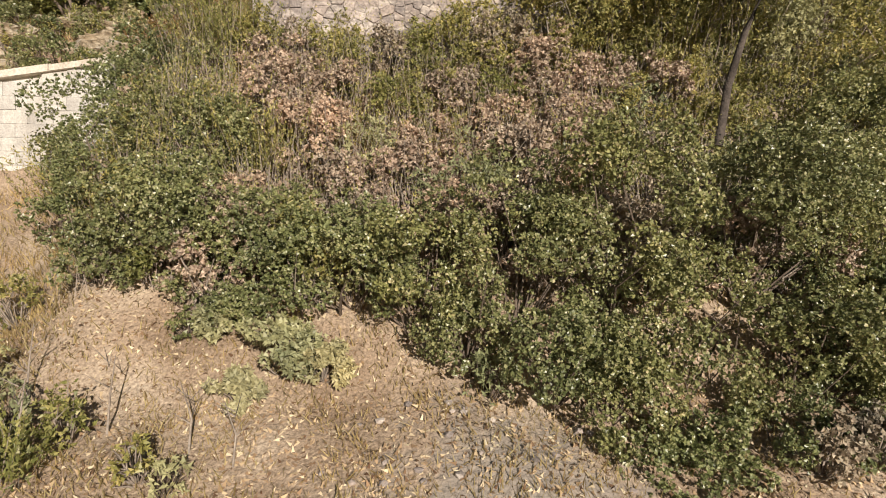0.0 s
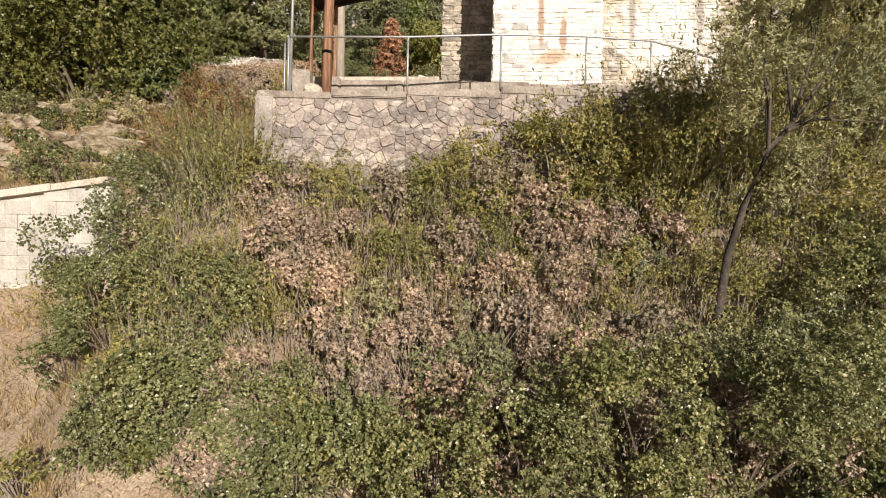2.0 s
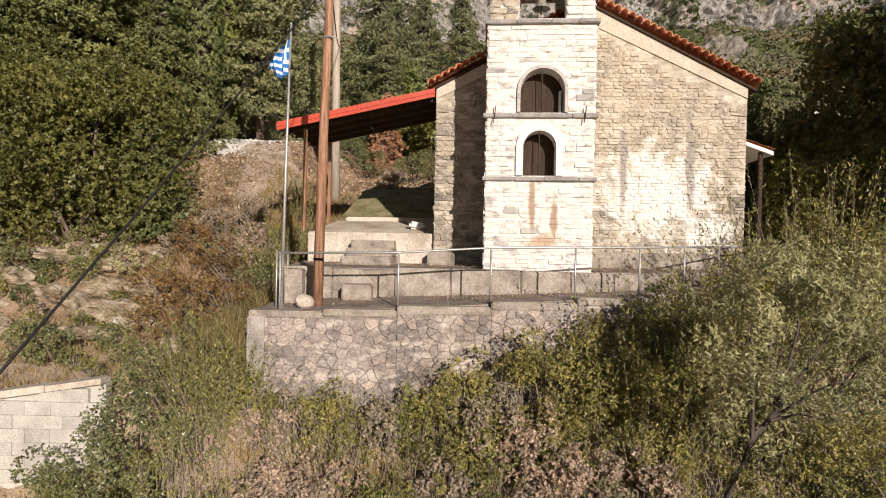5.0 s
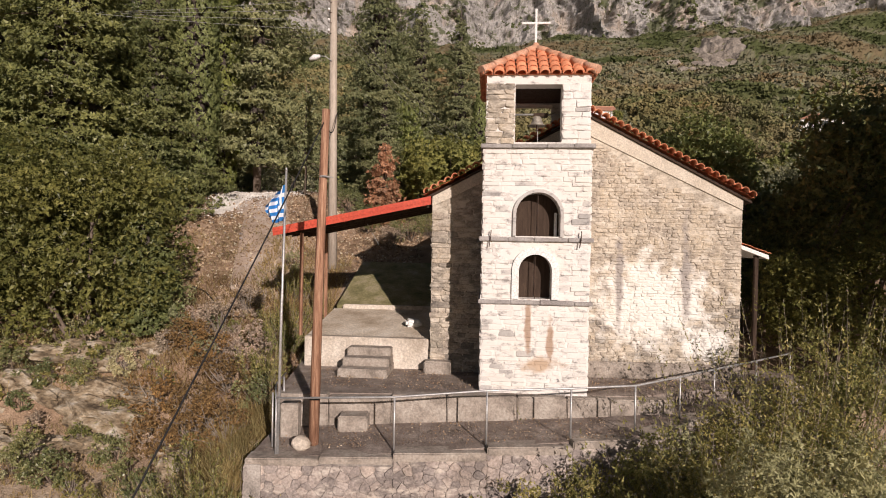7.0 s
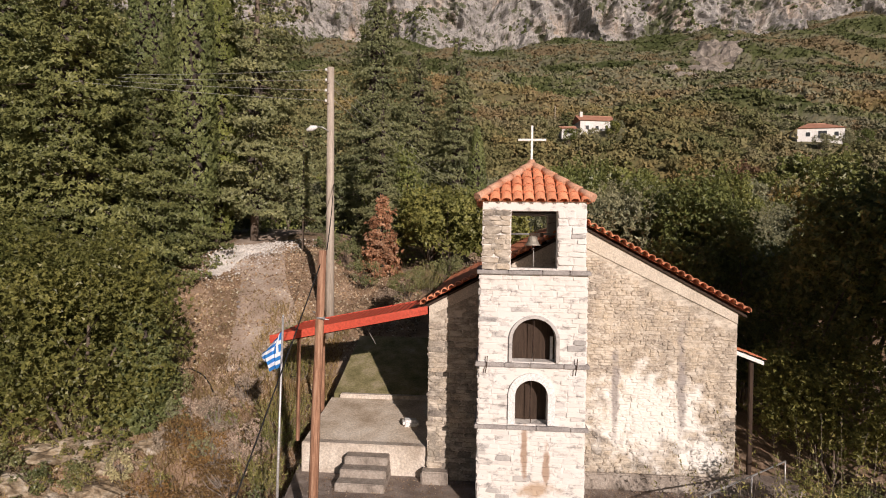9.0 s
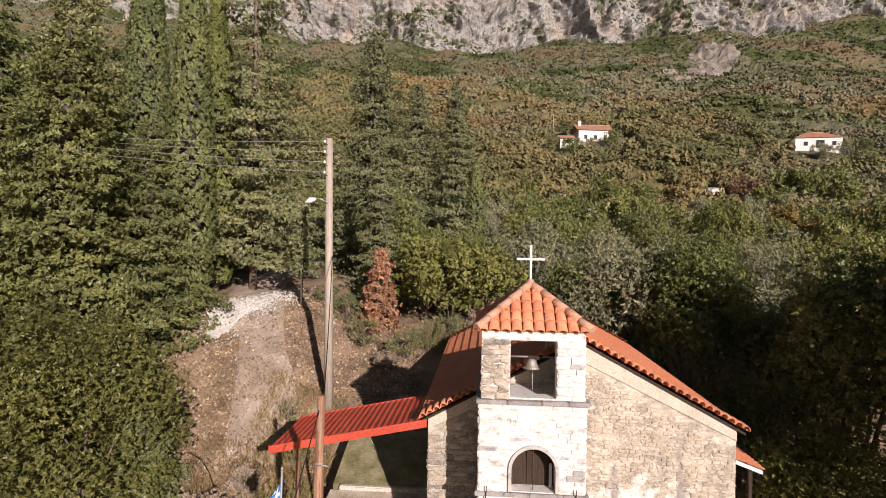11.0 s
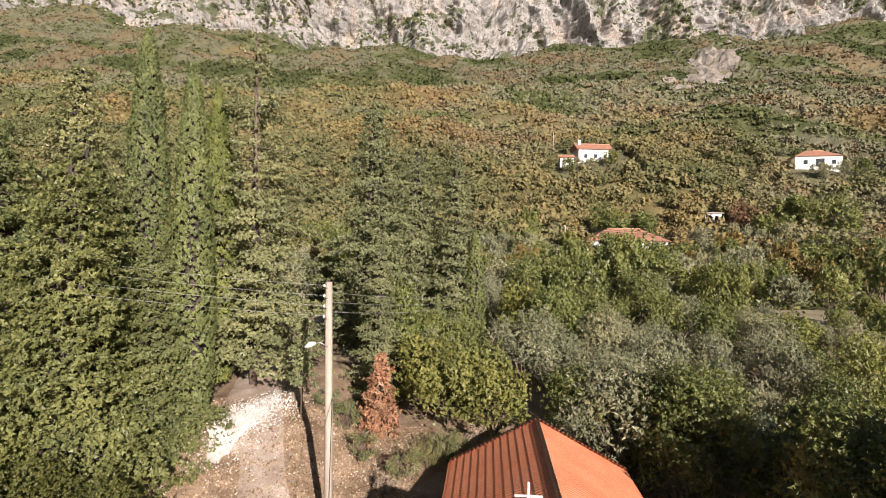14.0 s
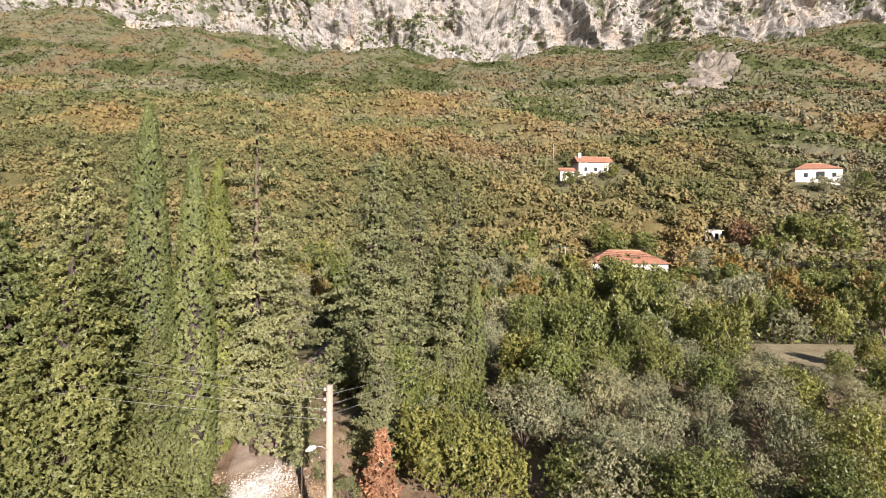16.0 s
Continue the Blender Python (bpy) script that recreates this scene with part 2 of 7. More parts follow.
M_WHITE = limed_stone("limewashed_stone", [(0.3, (0.30, 0.29, 0.28)), (0.7, (0.46, 0.44, 0.42))], (0.77, 0.765, 0.76), 0.585, 4.2, stains=TOWER_STAINS)
M_RUBBLE = limed_stone("rubble_stone", [(0.3, (0.20, 0.18, 0.16)), (0.45, (0.33, 0.295, 0.25)), (0.6, (0.44, 0.39, 0.315)), (0.75, (0.40, 0.365, 0.325))], (0.64, 0.595, 0.525), 0.43, 2.6, stains=NAVE_STAINS)
M_MORTAR = limed_stone("old_mortar", [(0.3, (0.31, 0.275, 0.225)), (0.7, (0.48, 0.42, 0.335))], (0.68, 0.635, 0.56), 0.45, 2.2, tint=False, stains=NAVE_STAINS)
M_PLASTER = grainy("pale_render", [(0.3, (0.52, 0.46, 0.37)), (0.7, (0.66, 0.6, 0.5))], 2.0, 30, tint=None)
M_WALLSTONE = limed_stone("grey_wall_stone", [(0.3, (0.20, 0.175, 0.16)), (0.5, (0.32, 0.28, 0.26)), (0.7, (0.45, 0.40, 0.37))], (0.60, 0.555, 0.515), 0.38, 2.4)
M_WALLMORTAR = grainy("pale_joint_mortar", [(0.3, (0.25, 0.225, 0.20)), (0.5, (0.38, 0.345, 0.31)), (0.7, (0.52, 0.48, 0.44))], 2.5, 26, bump_s=0.9)
M_DARKMORTAR = grainy("weathered_joint_mortar", [(0.3, (0.20, 0.178, 0.16)), (0.7, (0.36, 0.325, 0.295))], 2.5, 26)
M_CONCRETE = grainy("weathered_concrete", [(0.28, (0.17, 0.145, 0.12)), (0.5, (0.34, 0.295, 0.25)), (0.72, (0.46, 0.415, 0.36))], 2.4, 22, bump_s=0.9)
M_PALE = grainy("pale_concrete", [(0.3, (0.36, 0.30, 0.235)), (0.45, (0.54, 0.475, 0.395)), (0.7, (0.70, 0.64, 0.555))], 1.5, 20, bump_s=0.8)
# brown stains, but paler than M_PALE to stand for sun on the flat top
M_SLAB = grainy("sunlit_stained_slab", [(0.3, (0.36, 0.285, 0.20)), (0.45, (0.54, 0.45, 0.345)), (0.6, (0.68, 0.60, 0.49)), (0.75, (0.77, 0.71, 0.62))], 1.1, 20, bump_s=0.6)
M_PAVING = grainy("gravelly_paving", [(0.3, (0.19, 0.15, 0.125)), (0.5, (0.28, 0.23, 0.195)), (0.7, (0.40, 0.345, 0.30))], 2.6, 30, bump_s=1.0, bump_d=0.03)
M_MOSS = grainy("mossy_concrete", [(0.3, (0.15, 0.14, 0.06)), (0.5, (0.27, 0.24, 0.12)), (0.7, (0.40, 0.34, 0.23))], 1.8, 18, bump_s=0.9)
M_SHELF = grainy("stone_ledge", [(0.3, (0.25, 0.23, 0.22)), (0.7, (0.42, 0.40, 0.38))], 3.0, 30)
M_TILE = grainy("terracotta_tile", [(0.3, (0.60, 0.22, 0.11)), (0.7, (0.76, 0.34, 0.19))], 2.5, 35, rough=0.75, bump_s=0.3, tint=[(0, (0.82, 0.8, 0.8)), (1, (1.15, 1.12, 1.1))])
M_ROOF = grainy("orange_roof_tile", [(0.3, (0.66, 0.225, 0.11)), (0.7, (0.76, 0.29, 0.155))], 0.8, 18, rough=0.7, bump_s=0.3)
M_RIDGE = grainy("mortared_ridge", [(0.3, (0.50, 0.24, 0.14)), (0.7, (0.66, 0.42, 0.30))], 3.0, 26)
M_REDMETAL = grainy("red_painted_metal", [(0.3, (0.50, 0.065, 0.035)), (0.7, (0.60, 0.10, 0.055))], 1.2, 20, rough=0.45, bump_s=0.1, spec=0.5)
M_DARKWOOD_SHADE = grainy("dark_wood_and_shade", [(0.3, (0.035, 0.022, 0.015)), (0.7, (0.075, 0.05, 0.035))], 3.0, 30, stretch=(6, 6, 0.6))
M_BROWNWOOD = grainy("red_brown_pole_wood", [(0.32, (0.20, 0.10, 0.06)), (0.5, (0.34, 0.185, 0.115)), (0.7, (0.48, 0.30, 0.20))], 3.0, 12, stretch=(7, 7, 0.35))
M_GREYWOOD = grainy("grey_pole_wood", [(0.3, (0.36, 0.30, 0.24)), (0.7, (0.54, 0.47, 0.39))], 2.0, 14, stretch=(7, 7, 0.35))
M_GALV = grainy("galvanised_steel", [(0.3, (0.42, 0.42, 0.42)), (0.7, (0.6, 0.6, 0.59))], 4.0, 40, rough=0.5, bump_s=0.1, metal=0.6)
M_IRON = grainy("rusty_iron", [(0.3, (0.05, 0.035, 0.03)), (0.7, (0.13, 0.08, 0.055))], 8.0, 50, rough=0.8)
M_BRONZE = grainy("weathered_bronze", [(0.3, (0.30, 0.27, 0.22)), (0.7, (0.45, 0.42, 0.36))], 6.0, 40, rough=0.55, metal=0.5)
M_WHITEPAINT = grainy("white_paint", [(0.3, (0.72, 0.72, 0.70)), (0.7, (0.82, 0.82, 0.80))], 3.0, 30, rough=0.5, bump_s=0.1)
M_CABLE = grainy("black_cable", [(0.3, (0.015, 0.015, 0.016)), (0.7, (0.03, 0.03, 0.03))], 3.0, 30, rough=0.6)
M_WIRE = grainy("pale_wire", [(0.3, (0.35, 0.35, 0.34)), (0.7, (0.5, 0.5, 0.48))], 3.0, 30, rough=0.5)
M_BARK = grainy("bark", [(0.3, (0.10, 0.075, 0.055)), (0.7, (0.24, 0.19, 0.15))], 3.0, 24, stretch=(3, 3, 0.6), bump_s=1.0)
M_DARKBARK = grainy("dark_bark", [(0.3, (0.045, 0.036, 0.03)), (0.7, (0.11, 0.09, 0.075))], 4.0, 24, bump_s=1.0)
M_TWIG = grainy("dry_twig", [(0.3, (0.20, 0.16, 0.125)), (0.7, (0.36, 0.31, 0.26))], 3.0, 24)
M_ROCK = grainy("layered_rock", [(0.34, (0.11, 0.082, 0.055)), (0.44, (0.25, 0.19, 0.12)), (0.54, (0.38, 0.31, 0.215)), (0.68, (0.54, 0.49, 0.41))], 2.6, 9, stretch=(1, 1, 1.7), bump_s=1.0, bump_d=0.08)
M_BLOCK = grainy("concrete_block", [(0.3, (0.42, 0.395, 0.36)), (0.7, (0.60, 0.57, 0.525))], 2.4, 40, tint=[(0, (0.85, 0.85, 0.85)), (1, (1.1, 1.1, 1.08))])
M_SCREE = grainy("bare_scree", [(0.3, (0.20, 0.17, 0.14)), (0.7, (0.38, 0.34, 0.29))], 0.05, 0.5, bump_s=0.8, bump_d=2.0)

M_OAK = foliage("shrub_oak_leaves", [(0.0, (0.105, 0.12, 0.05)), (0.45, (0.21, 0.23, 0.10)), (0.8, (0.30, 0.31, 0.15)), (0.93, (0.40, 0.38, 0.22)), (1.0, (0.42, 0.39, 0.25))], 1.6, gloss=0.36, spec=0.6)
M_BROOM = foliage("broom_leaves", [(0.0, (0.143, 0.149, 0.0462)), (0.5, (0.272, 0.264, 0.0924)), (1.0, (0.486, 0.419, 0.185))], 1.4)
M_DRY = foliage("withered_leaves", [(0.0, (0.24, 0.175, 0.145)), (0.5, (0.46, 0.355, 0.295)), (1.0, (0.66, 0.545, 0.465))], 1.6, 0.25, gloss=0.8)
M_SAGE = foliage("pale_sage_leaves", [(0.0, (0.27, 0.25, 0.14)), (0.5, (0.44, 0.41, 0.245)), (1.0, (0.60, 0.56, 0.38))], 1.6)
M_GRASS = foliage("dry_grass_blades", [(0.0, (0.20, 0.14, 0.06)), (0.5, (0.38, 0.28, 0.13)), (1.0, (0.52, 0.42, 0.22))], 0.8, 0.3, gloss=0.8)
M_OLIVE = foliage("olive_leaves", [(0.0, (0.279, 0.288, 0.166)), (0.5, (0.355, 0.356, 0.21)), (1.0, (0.449, 0.45, 0.276))], 0.5)
M_OLIVETREE = foliage("dusty_olive_leaves", [(0.0, (0.24, 0.245, 0.155)), (0.5, (0.315, 0.315, 0.205)), (1.0, (0.41, 0.41, 0.28))], 0.5)
M_FIR = foliage("fir_needles", [(0.0, (0.18, 0.197, 0.102)), (0.5, (0.26, 0.277, 0.147)), (1.0, (0.36, 0.372, 0.21))], 0.5)
M_CEDAR = foliage("cedar_sprays", [(0.0, (0.125, 0.145, 0.06)), (0.5, (0.185, 0.208, 0.086)), (1.0, (0.262, 0.28, 0.12))], 0.5)
M_YOUNGCYPRESS = foliage("yellowish_cypress_sprays", [(0.0, (0.17, 0.187, 0.055)), (0.5, (0.23, 0.246, 0.075)), (1.0, (0.30, 0.31, 0.10))], 0.7)
M_CYPRESS = foliage("cypress_sprays", [(0.0, (0.13, 0.16, 0.065)), (0.5, (0.185, 0.22, 0.09)), (1.0, (0.25, 0.285, 0.125))], 0.7)
M_GREEN = foliage("broad_leaves", [(0.0, (0.145, 0.168, 0.055)), (0.5, (0.21, 0.236, 0.078)), (1.0, (0.30, 0.315, 0.115))], 0.3, spec=0.5)
M_HOLM = foliage("holm_oak_leaves", [(0.0, (0.0944, 0.103, 0.0321)), (0.5, (0.155, 0.163, 0.049)), (1.0, (0.233, 0.23, 0.0784))], 0.5)
M_SCRUB = foliage("scrub_leaves", [(0.0, (0.175, 0.188, 0.06)), (0.5, (0.245, 0.254, 0.082)), (1.0, (0.335, 0.328, 0.118))], 0.5)
M_YELLOWISH = foliage("turning_leaves", [(0.0, (0.231, 0.183, 0.0689)), (0.5, (0.28, 0.212, 0.0818)), (1.0, (0.333, 0.25, 0.0972))], 0.3)
M_DEADFIR = foliage("dead_needles", [(0.0, (0.30, 0.15, 0.09)), (0.5, (0.47, 0.25, 0.15)), (1.0, (0.60, 0.37, 0.25))], 0.8)
M_RUST = foliage("russet_leaves", [(0.0, (0.189, 0.114, 0.0733)), (0.5, (0.277, 0.167, 0.105)), (1.0, (0.353, 0.227, 0.146))], 0.4)

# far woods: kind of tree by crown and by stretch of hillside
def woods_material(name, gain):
    """Crowns of mixed woods seen from afar, in stands of a kind; gain scales how bright the colours are."""
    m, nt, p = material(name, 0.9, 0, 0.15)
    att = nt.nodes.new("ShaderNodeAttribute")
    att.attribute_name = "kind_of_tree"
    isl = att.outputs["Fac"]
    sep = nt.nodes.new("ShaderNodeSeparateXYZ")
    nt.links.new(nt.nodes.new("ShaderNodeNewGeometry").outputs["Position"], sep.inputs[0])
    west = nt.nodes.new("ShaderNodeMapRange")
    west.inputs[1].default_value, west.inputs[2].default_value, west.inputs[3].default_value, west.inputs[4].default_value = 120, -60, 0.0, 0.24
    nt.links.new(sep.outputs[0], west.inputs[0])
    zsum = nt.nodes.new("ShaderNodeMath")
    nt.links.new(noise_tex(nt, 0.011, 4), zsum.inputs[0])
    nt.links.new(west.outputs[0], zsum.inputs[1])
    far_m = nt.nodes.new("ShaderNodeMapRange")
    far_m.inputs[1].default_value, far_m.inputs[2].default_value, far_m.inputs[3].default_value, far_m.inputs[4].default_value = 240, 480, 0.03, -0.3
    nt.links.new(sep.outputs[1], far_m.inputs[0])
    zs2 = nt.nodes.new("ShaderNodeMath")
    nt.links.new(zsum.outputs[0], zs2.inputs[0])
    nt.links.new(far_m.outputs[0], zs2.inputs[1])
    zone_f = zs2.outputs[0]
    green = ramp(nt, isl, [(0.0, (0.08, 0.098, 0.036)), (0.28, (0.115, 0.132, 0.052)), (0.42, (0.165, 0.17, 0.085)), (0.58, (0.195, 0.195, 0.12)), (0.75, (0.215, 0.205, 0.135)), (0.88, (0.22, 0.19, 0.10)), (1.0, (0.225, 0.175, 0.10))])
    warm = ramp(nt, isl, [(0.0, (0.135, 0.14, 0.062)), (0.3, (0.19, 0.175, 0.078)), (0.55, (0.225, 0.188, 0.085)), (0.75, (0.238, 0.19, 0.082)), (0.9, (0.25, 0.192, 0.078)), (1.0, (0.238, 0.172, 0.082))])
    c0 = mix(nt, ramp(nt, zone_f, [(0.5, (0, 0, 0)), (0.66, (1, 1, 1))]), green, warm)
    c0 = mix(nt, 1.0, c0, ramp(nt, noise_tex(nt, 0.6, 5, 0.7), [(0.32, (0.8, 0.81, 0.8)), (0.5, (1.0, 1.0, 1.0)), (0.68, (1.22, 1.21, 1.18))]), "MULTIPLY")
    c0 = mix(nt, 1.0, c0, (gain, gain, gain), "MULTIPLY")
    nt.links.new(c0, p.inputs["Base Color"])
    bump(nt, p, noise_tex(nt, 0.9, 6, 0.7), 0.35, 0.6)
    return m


# the same colours twice, the far ones made darker
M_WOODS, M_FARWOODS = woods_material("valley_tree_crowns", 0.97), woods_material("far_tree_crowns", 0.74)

# ---------------------------------------------------------------- the ground
MID = [(-80, -16), (0, -8.7), (4, -7.4), (6, -6.45), (7, -5.4), (10.1, -1.7), (10.9, -0.7), (14, 0.3), (18, 1.2), (22.4, 2.85), (28, 4.5), (36, 5.8), (48, 7.0), (64, 7.8), (85, 9), (105, 11.5), (133, 19), (172, 39), (192, 45), (250, 66), (400, 122), (600, 198), (800, 274), (1000, 350), (1400, 500)]
LEFT = [(-80, -16), (0, -9.2), (6, -7.2), (8, -6.0), (11.1, -4.0), (11.45, -1.75), (13.6, -1.1), (14.3, -0.5), (14.8, 0.1), (15.3, 0.6), (16.2, 1.1), (18, 1.9), (20, 2.8), (22.4, 3.8), (27.5, 6.0), (36, 7.0), (48, 7.6), (64, 8.0), (85, 9)] + MID[15:]
RIGHT = [(-80, -16), (0, -9.0), (4, -7.4), (6, -6.3), (8, -4.4), (10, -2.6), (12, -1.0), (14, 0.2), (18, 0.6), (22.4, 1.4), (28, 2.6), (36, 4.4), (48, 6.2), (64, 7.4), (85, 8.4)] + MID[15:]


def prof(table, y):
    return np.interp(y, [a for a, _ in table], [b for _, b in table])


def smooth01(x, a, b):
    t = np.clip((x - a) / (b - a), 0, 1)
    return t * t * (3 - 2 * t)


def waves(x, y, s, seed):
    """Cheap rolling noise from sines, -1..1."""
    r = np.random.RandomState(seed)
    out = np.zeros_like(np.asarray(x, dtype=float))
    for k in range(6):
        a, ph, f = r.uniform(0, 6.28), r.uniform(0, 6.28), (0.6 + 0.35 * k) / s
        out = out + np.sin((x * math.cos(a) + y * math.sin(a)) * f * 6.28 + ph) / 6 * 1.6
    return out


def fbm(x, y, s, octaves, seed, gain=0.5):
    """Fractal value noise, about -1..1, with features s metres across."""
    tab = np.random.RandomState(seed).uniform(-1, 1, size=(256, 256))
    out, amp, tot = 0.0, 1.0, 0.0
    for o in range(octaves):
        u, v = np.asarray(x) / s + 17.3 * o, np.asarray(y) / s + 9.1 * o
        i, j = np.floor(u).astype(int), np.floor(v).astype(int)
        a, b = u - i, v - j
        a, b = a * a * (3 - 2 * a), b * b * (3 - 2 * b)
        i0, i1, j0, j1 = i % 256, (i + 1) % 256, j % 256, (j + 1) % 256
        out = out + amp * ((tab[i0, j0] * (1 - a) + tab[i1, j0] * a) * (1 - b) + (tab[i0, j1] * (1 - a) + tab[i1, j1] * a) * b)
        tot, amp, s = tot + amp, amp * gain, s * 0.5
    return out / tot * 1.5


def scar(x, y):
    """Where the pale landslide lies bare, 0..1."""
    d = np.hypot((x - 180 - 0.59 * (y - 420)) / (16 + 0.035 * (y - 400)), (y - 600) / 230) + 0.7 * fbm(x, y, 36, 4, 71)
    return d < 1.0


def height(x, y):
    x, y = np.asarray(x, dtype=float), np.asarray(y, dtype=float)
    l, r = 1 - smooth01(x, -6.6, -4.0), smooth01(x, 7.5, 11.0)
    z = prof(MID, y) * (1 - l) * (1 - r) + prof(LEFT, y) * l + prof(RIGHT, y) * r
    far = smooth01(y, 60, 200)
    z = z + far * waves(x, y, 120, 3) * 4 + smooth01(y, 300, 700) * waves(x, y, 330, 5) * 16
    z = z + smooth01(y, 500, 1000) * 55 * (np.abs(x) / 700) ** 1.5
    z = z - smooth01(y, 650, 960) * 34 * smooth01(x, -330, -190) * (1 - smooth01(x, 90, 210)) * (0.75 + 0.25 * np.sin(x / 37.0))
    near = 1 - smooth01(y, 40, 80)
    z = z + near * (0.16 * fbm(x, y, 2.6, 4, 8) + 0.05 * fbm(x, y, 0.5, 2, 9))
    return z


def ticks(*spans):
    out = []
    for a, b, n in spans:
        out += list(np.linspace(a, b, n, endpoint=False))
    return np.array(out + [spans[-1][1]])


gx = ticks((-1100, -200, 56), (-200, -40, 40), (-40, -14, 44), (-14, 12, 84), (12, 40, 40), (40, 200, 40), (200, 1100, 56))
gy = ticks((-80, -4, 14), (-4, 16, 76), (16, 40, 54), (40, 200, 60), (200, 1060, 110))
GX, GY = np.meshgrid(gx, gy)
GZ = height(GX, GY)
V = np.stack([GX, GY, GZ], -1).reshape(-1, 3)
n, w = len(gy), len(gx)
idx = np.arange(n * w).reshape(n, w)
F = np.stack([idx[:-1, :-1], idx[:-1, 1:], idx[1:, 1:], idx[1:, :-1]], -1).reshape(-1, 4)
ground = part_np("ground", V, F, M_GROUND, smooth=True)
tagged(ground, "dry grassy hillside rising from a steep bank to wooded slopes", "ground", kind="structure")

# pale bare landslide high on the slope
sx, sy = np.meshgrid(np.linspace(110, 520, 100), np.linspace(350, 880, 110))
sz = height(sx, sy) + 2.0 + 6.0 * fbm(sx, sy, 12, 4, 72, 0.65)
idx = np.arange(sx.size).reshape(sx.shape)
F = np.stack([idx[:-1, :-1], idx[:-1, 1:], idx[1:, 1:], idx[1:, :-1]], -1).reshape(-1, 4)
F = F[scar(sx, sy).ravel()[F[:, 0]]]
slide = part_np("landslide", np.stack([sx, sy, sz], -1).reshape(-1, 3), F, M_SCREE)
tagged(slide, "bare grey brown landslide scar on the wooded slope", "ground", kind="structure")

# limestone cliffs above the woods
cx, cz = np.linspace(-960, 960, 620), np.linspace(0, 1, 84) ** 1.15
CX, CT = np.meshgrid(cx, cz)
CH = CT * 230
base = height(CX, np.full_like(CX, 1000.0)) - 22 + 30 * fbm(CX, 0 * CX, 260, 3, 80)
butt = 1 - np.abs(fbm(CX, CH * 0.35, 170, 4, 81)) * 1.6
CYY = 1015 + CH * 0.42 - 55 * butt + 26 * fbm(CX, CH * 0.6, 48, 4, 82, 0.6) + 9 * fbm(CX, CH, 14, 3, 83, 0.6) + 10 * np.floor(CH / 34 + 0.9 * fbm(CX, CH, 120, 3, 84))
CYY += 26 * np.exp(-((CX - 292 - 0.35 * (CH - 45)) / 7.0) ** 2) * smooth01(CH, 20, 60)
CZZ = base + CH
idx = np.arange(CX.size).reshape(CX.shape)
F = np.stack([idx[:-1, :-1], idx[:-1, 1:], idx[1:, 1:], idx[1:, :-1]], -1).reshape(-1, 4)
cliff = part_np("cliff_backdrop", np.stack([CX, CYY, CZZ], -1).reshape(-1, 3), F, M_CLIFF)
tagged(cliff, "pale grey limestone cliffs streaked ochre with scrubby ledges", "cliff", kind="structure")

# ---------------------------------------------------------------- stones and tiles that walls and roofs are made of
def stone_mesh(name, mat, seed, rough=0.12, edge=0.16):
    """One rough block, one unit across, front at y=-0.5."""
    r = random.Random(seed)
    bm = bmesh.new()
    bmesh.ops.create_cube(bm, size=1.0)
    bmesh.ops.bevel(bm, geom=list(bm.edges), offset=edge, segments=1, affect="EDGES")
    for v in bm.verts:
        v.co += Vector([r.uniform(-rough, rough) for _ in range(3)])
    bmesh.ops.recalc_face_normals(bm, faces=bm.faces)
    me = bpy.data.meshes.new(name)
    bm.to_mesh(me)
    bm.free()
    me.materials.append(mat)
    return me


def piece(name, me, parent, m):
    ob = new(name, me)
    ob.parent = parent
    ob.matrix_basis = m
    return ob


STONES_WHITE = [stone_mesh("stone", M_WHITE, k, 0.09, 0.13) for k in range(8)]
STONES_RUBBLE = [stone_mesh("stone", M_RUBBLE, 20 + k) for k in range(10)]


def courses(parent, meshes, x0, x1, z0, z1, ch, wide, y, inside, seed, depth=0.12, limit=10 ** 6, proud=0.015, tilt=2.0, out=0.03):
    """Rows of stones on a wall face at y, laid where inside(x, z, half width, half height) holds. What passes the limit is joined."""
    r = random.Random(seed)
    spots, z = [], z0
    while z < z1 - 0.03:
        h = min(ch * r.uniform(0.7, 1.35), z1 - z)
        x = x0
        while x < x1 - 0.02:
            l = min(wide * r.uniform(0.55, 1.6), x1 - x)
            if x1 - x - l < 0.09:
                l = x1 - x
            if inside(x + l / 2, z + h / 2, l / 2, h / 2):
                spots.append((x + l / 2, z + h / 2, l, h, r.uniform(-proud, proud), r.uniform(-tilt, tilt), r.randrange(len(meshes))))
            x += l
        z += h
    for cx, cz, l, h, dy, tl, k in spots[:limit]:
        m = pose(cx, y + depth / 2 - out + dy, cz, 0, tl, 0) @ Matrix.Diagonal((l * 0.99, depth, h * 0.97, 1))
        piece("stone", meshes[k], parent, m)
    if spots[limit:]:
        vs, fs = [], []
        for cx, cz, l, h, dy, tl, k in spots[limit:]:
            m = pose(cx, y + depth / 2 - out + dy, cz, 0, tl, 0) @ Matrix.Diagonal((l * 0.99, depth, h * 0.97, 1))
            o = len(vs)
            vs += [m @ v.co for v in meshes[k].vertices]
            fs += [[o + i for i in p.vertices] for p in meshes[k].polygons]
        me = bpy.data.meshes.new("stonework")
        me.from_pydata(vs, [], fs)
        me.materials.append(meshes[0].materials[0])
        ob = new("stonework", me)
        ob.parent = parent
        tagged(ob, kind="stuff")


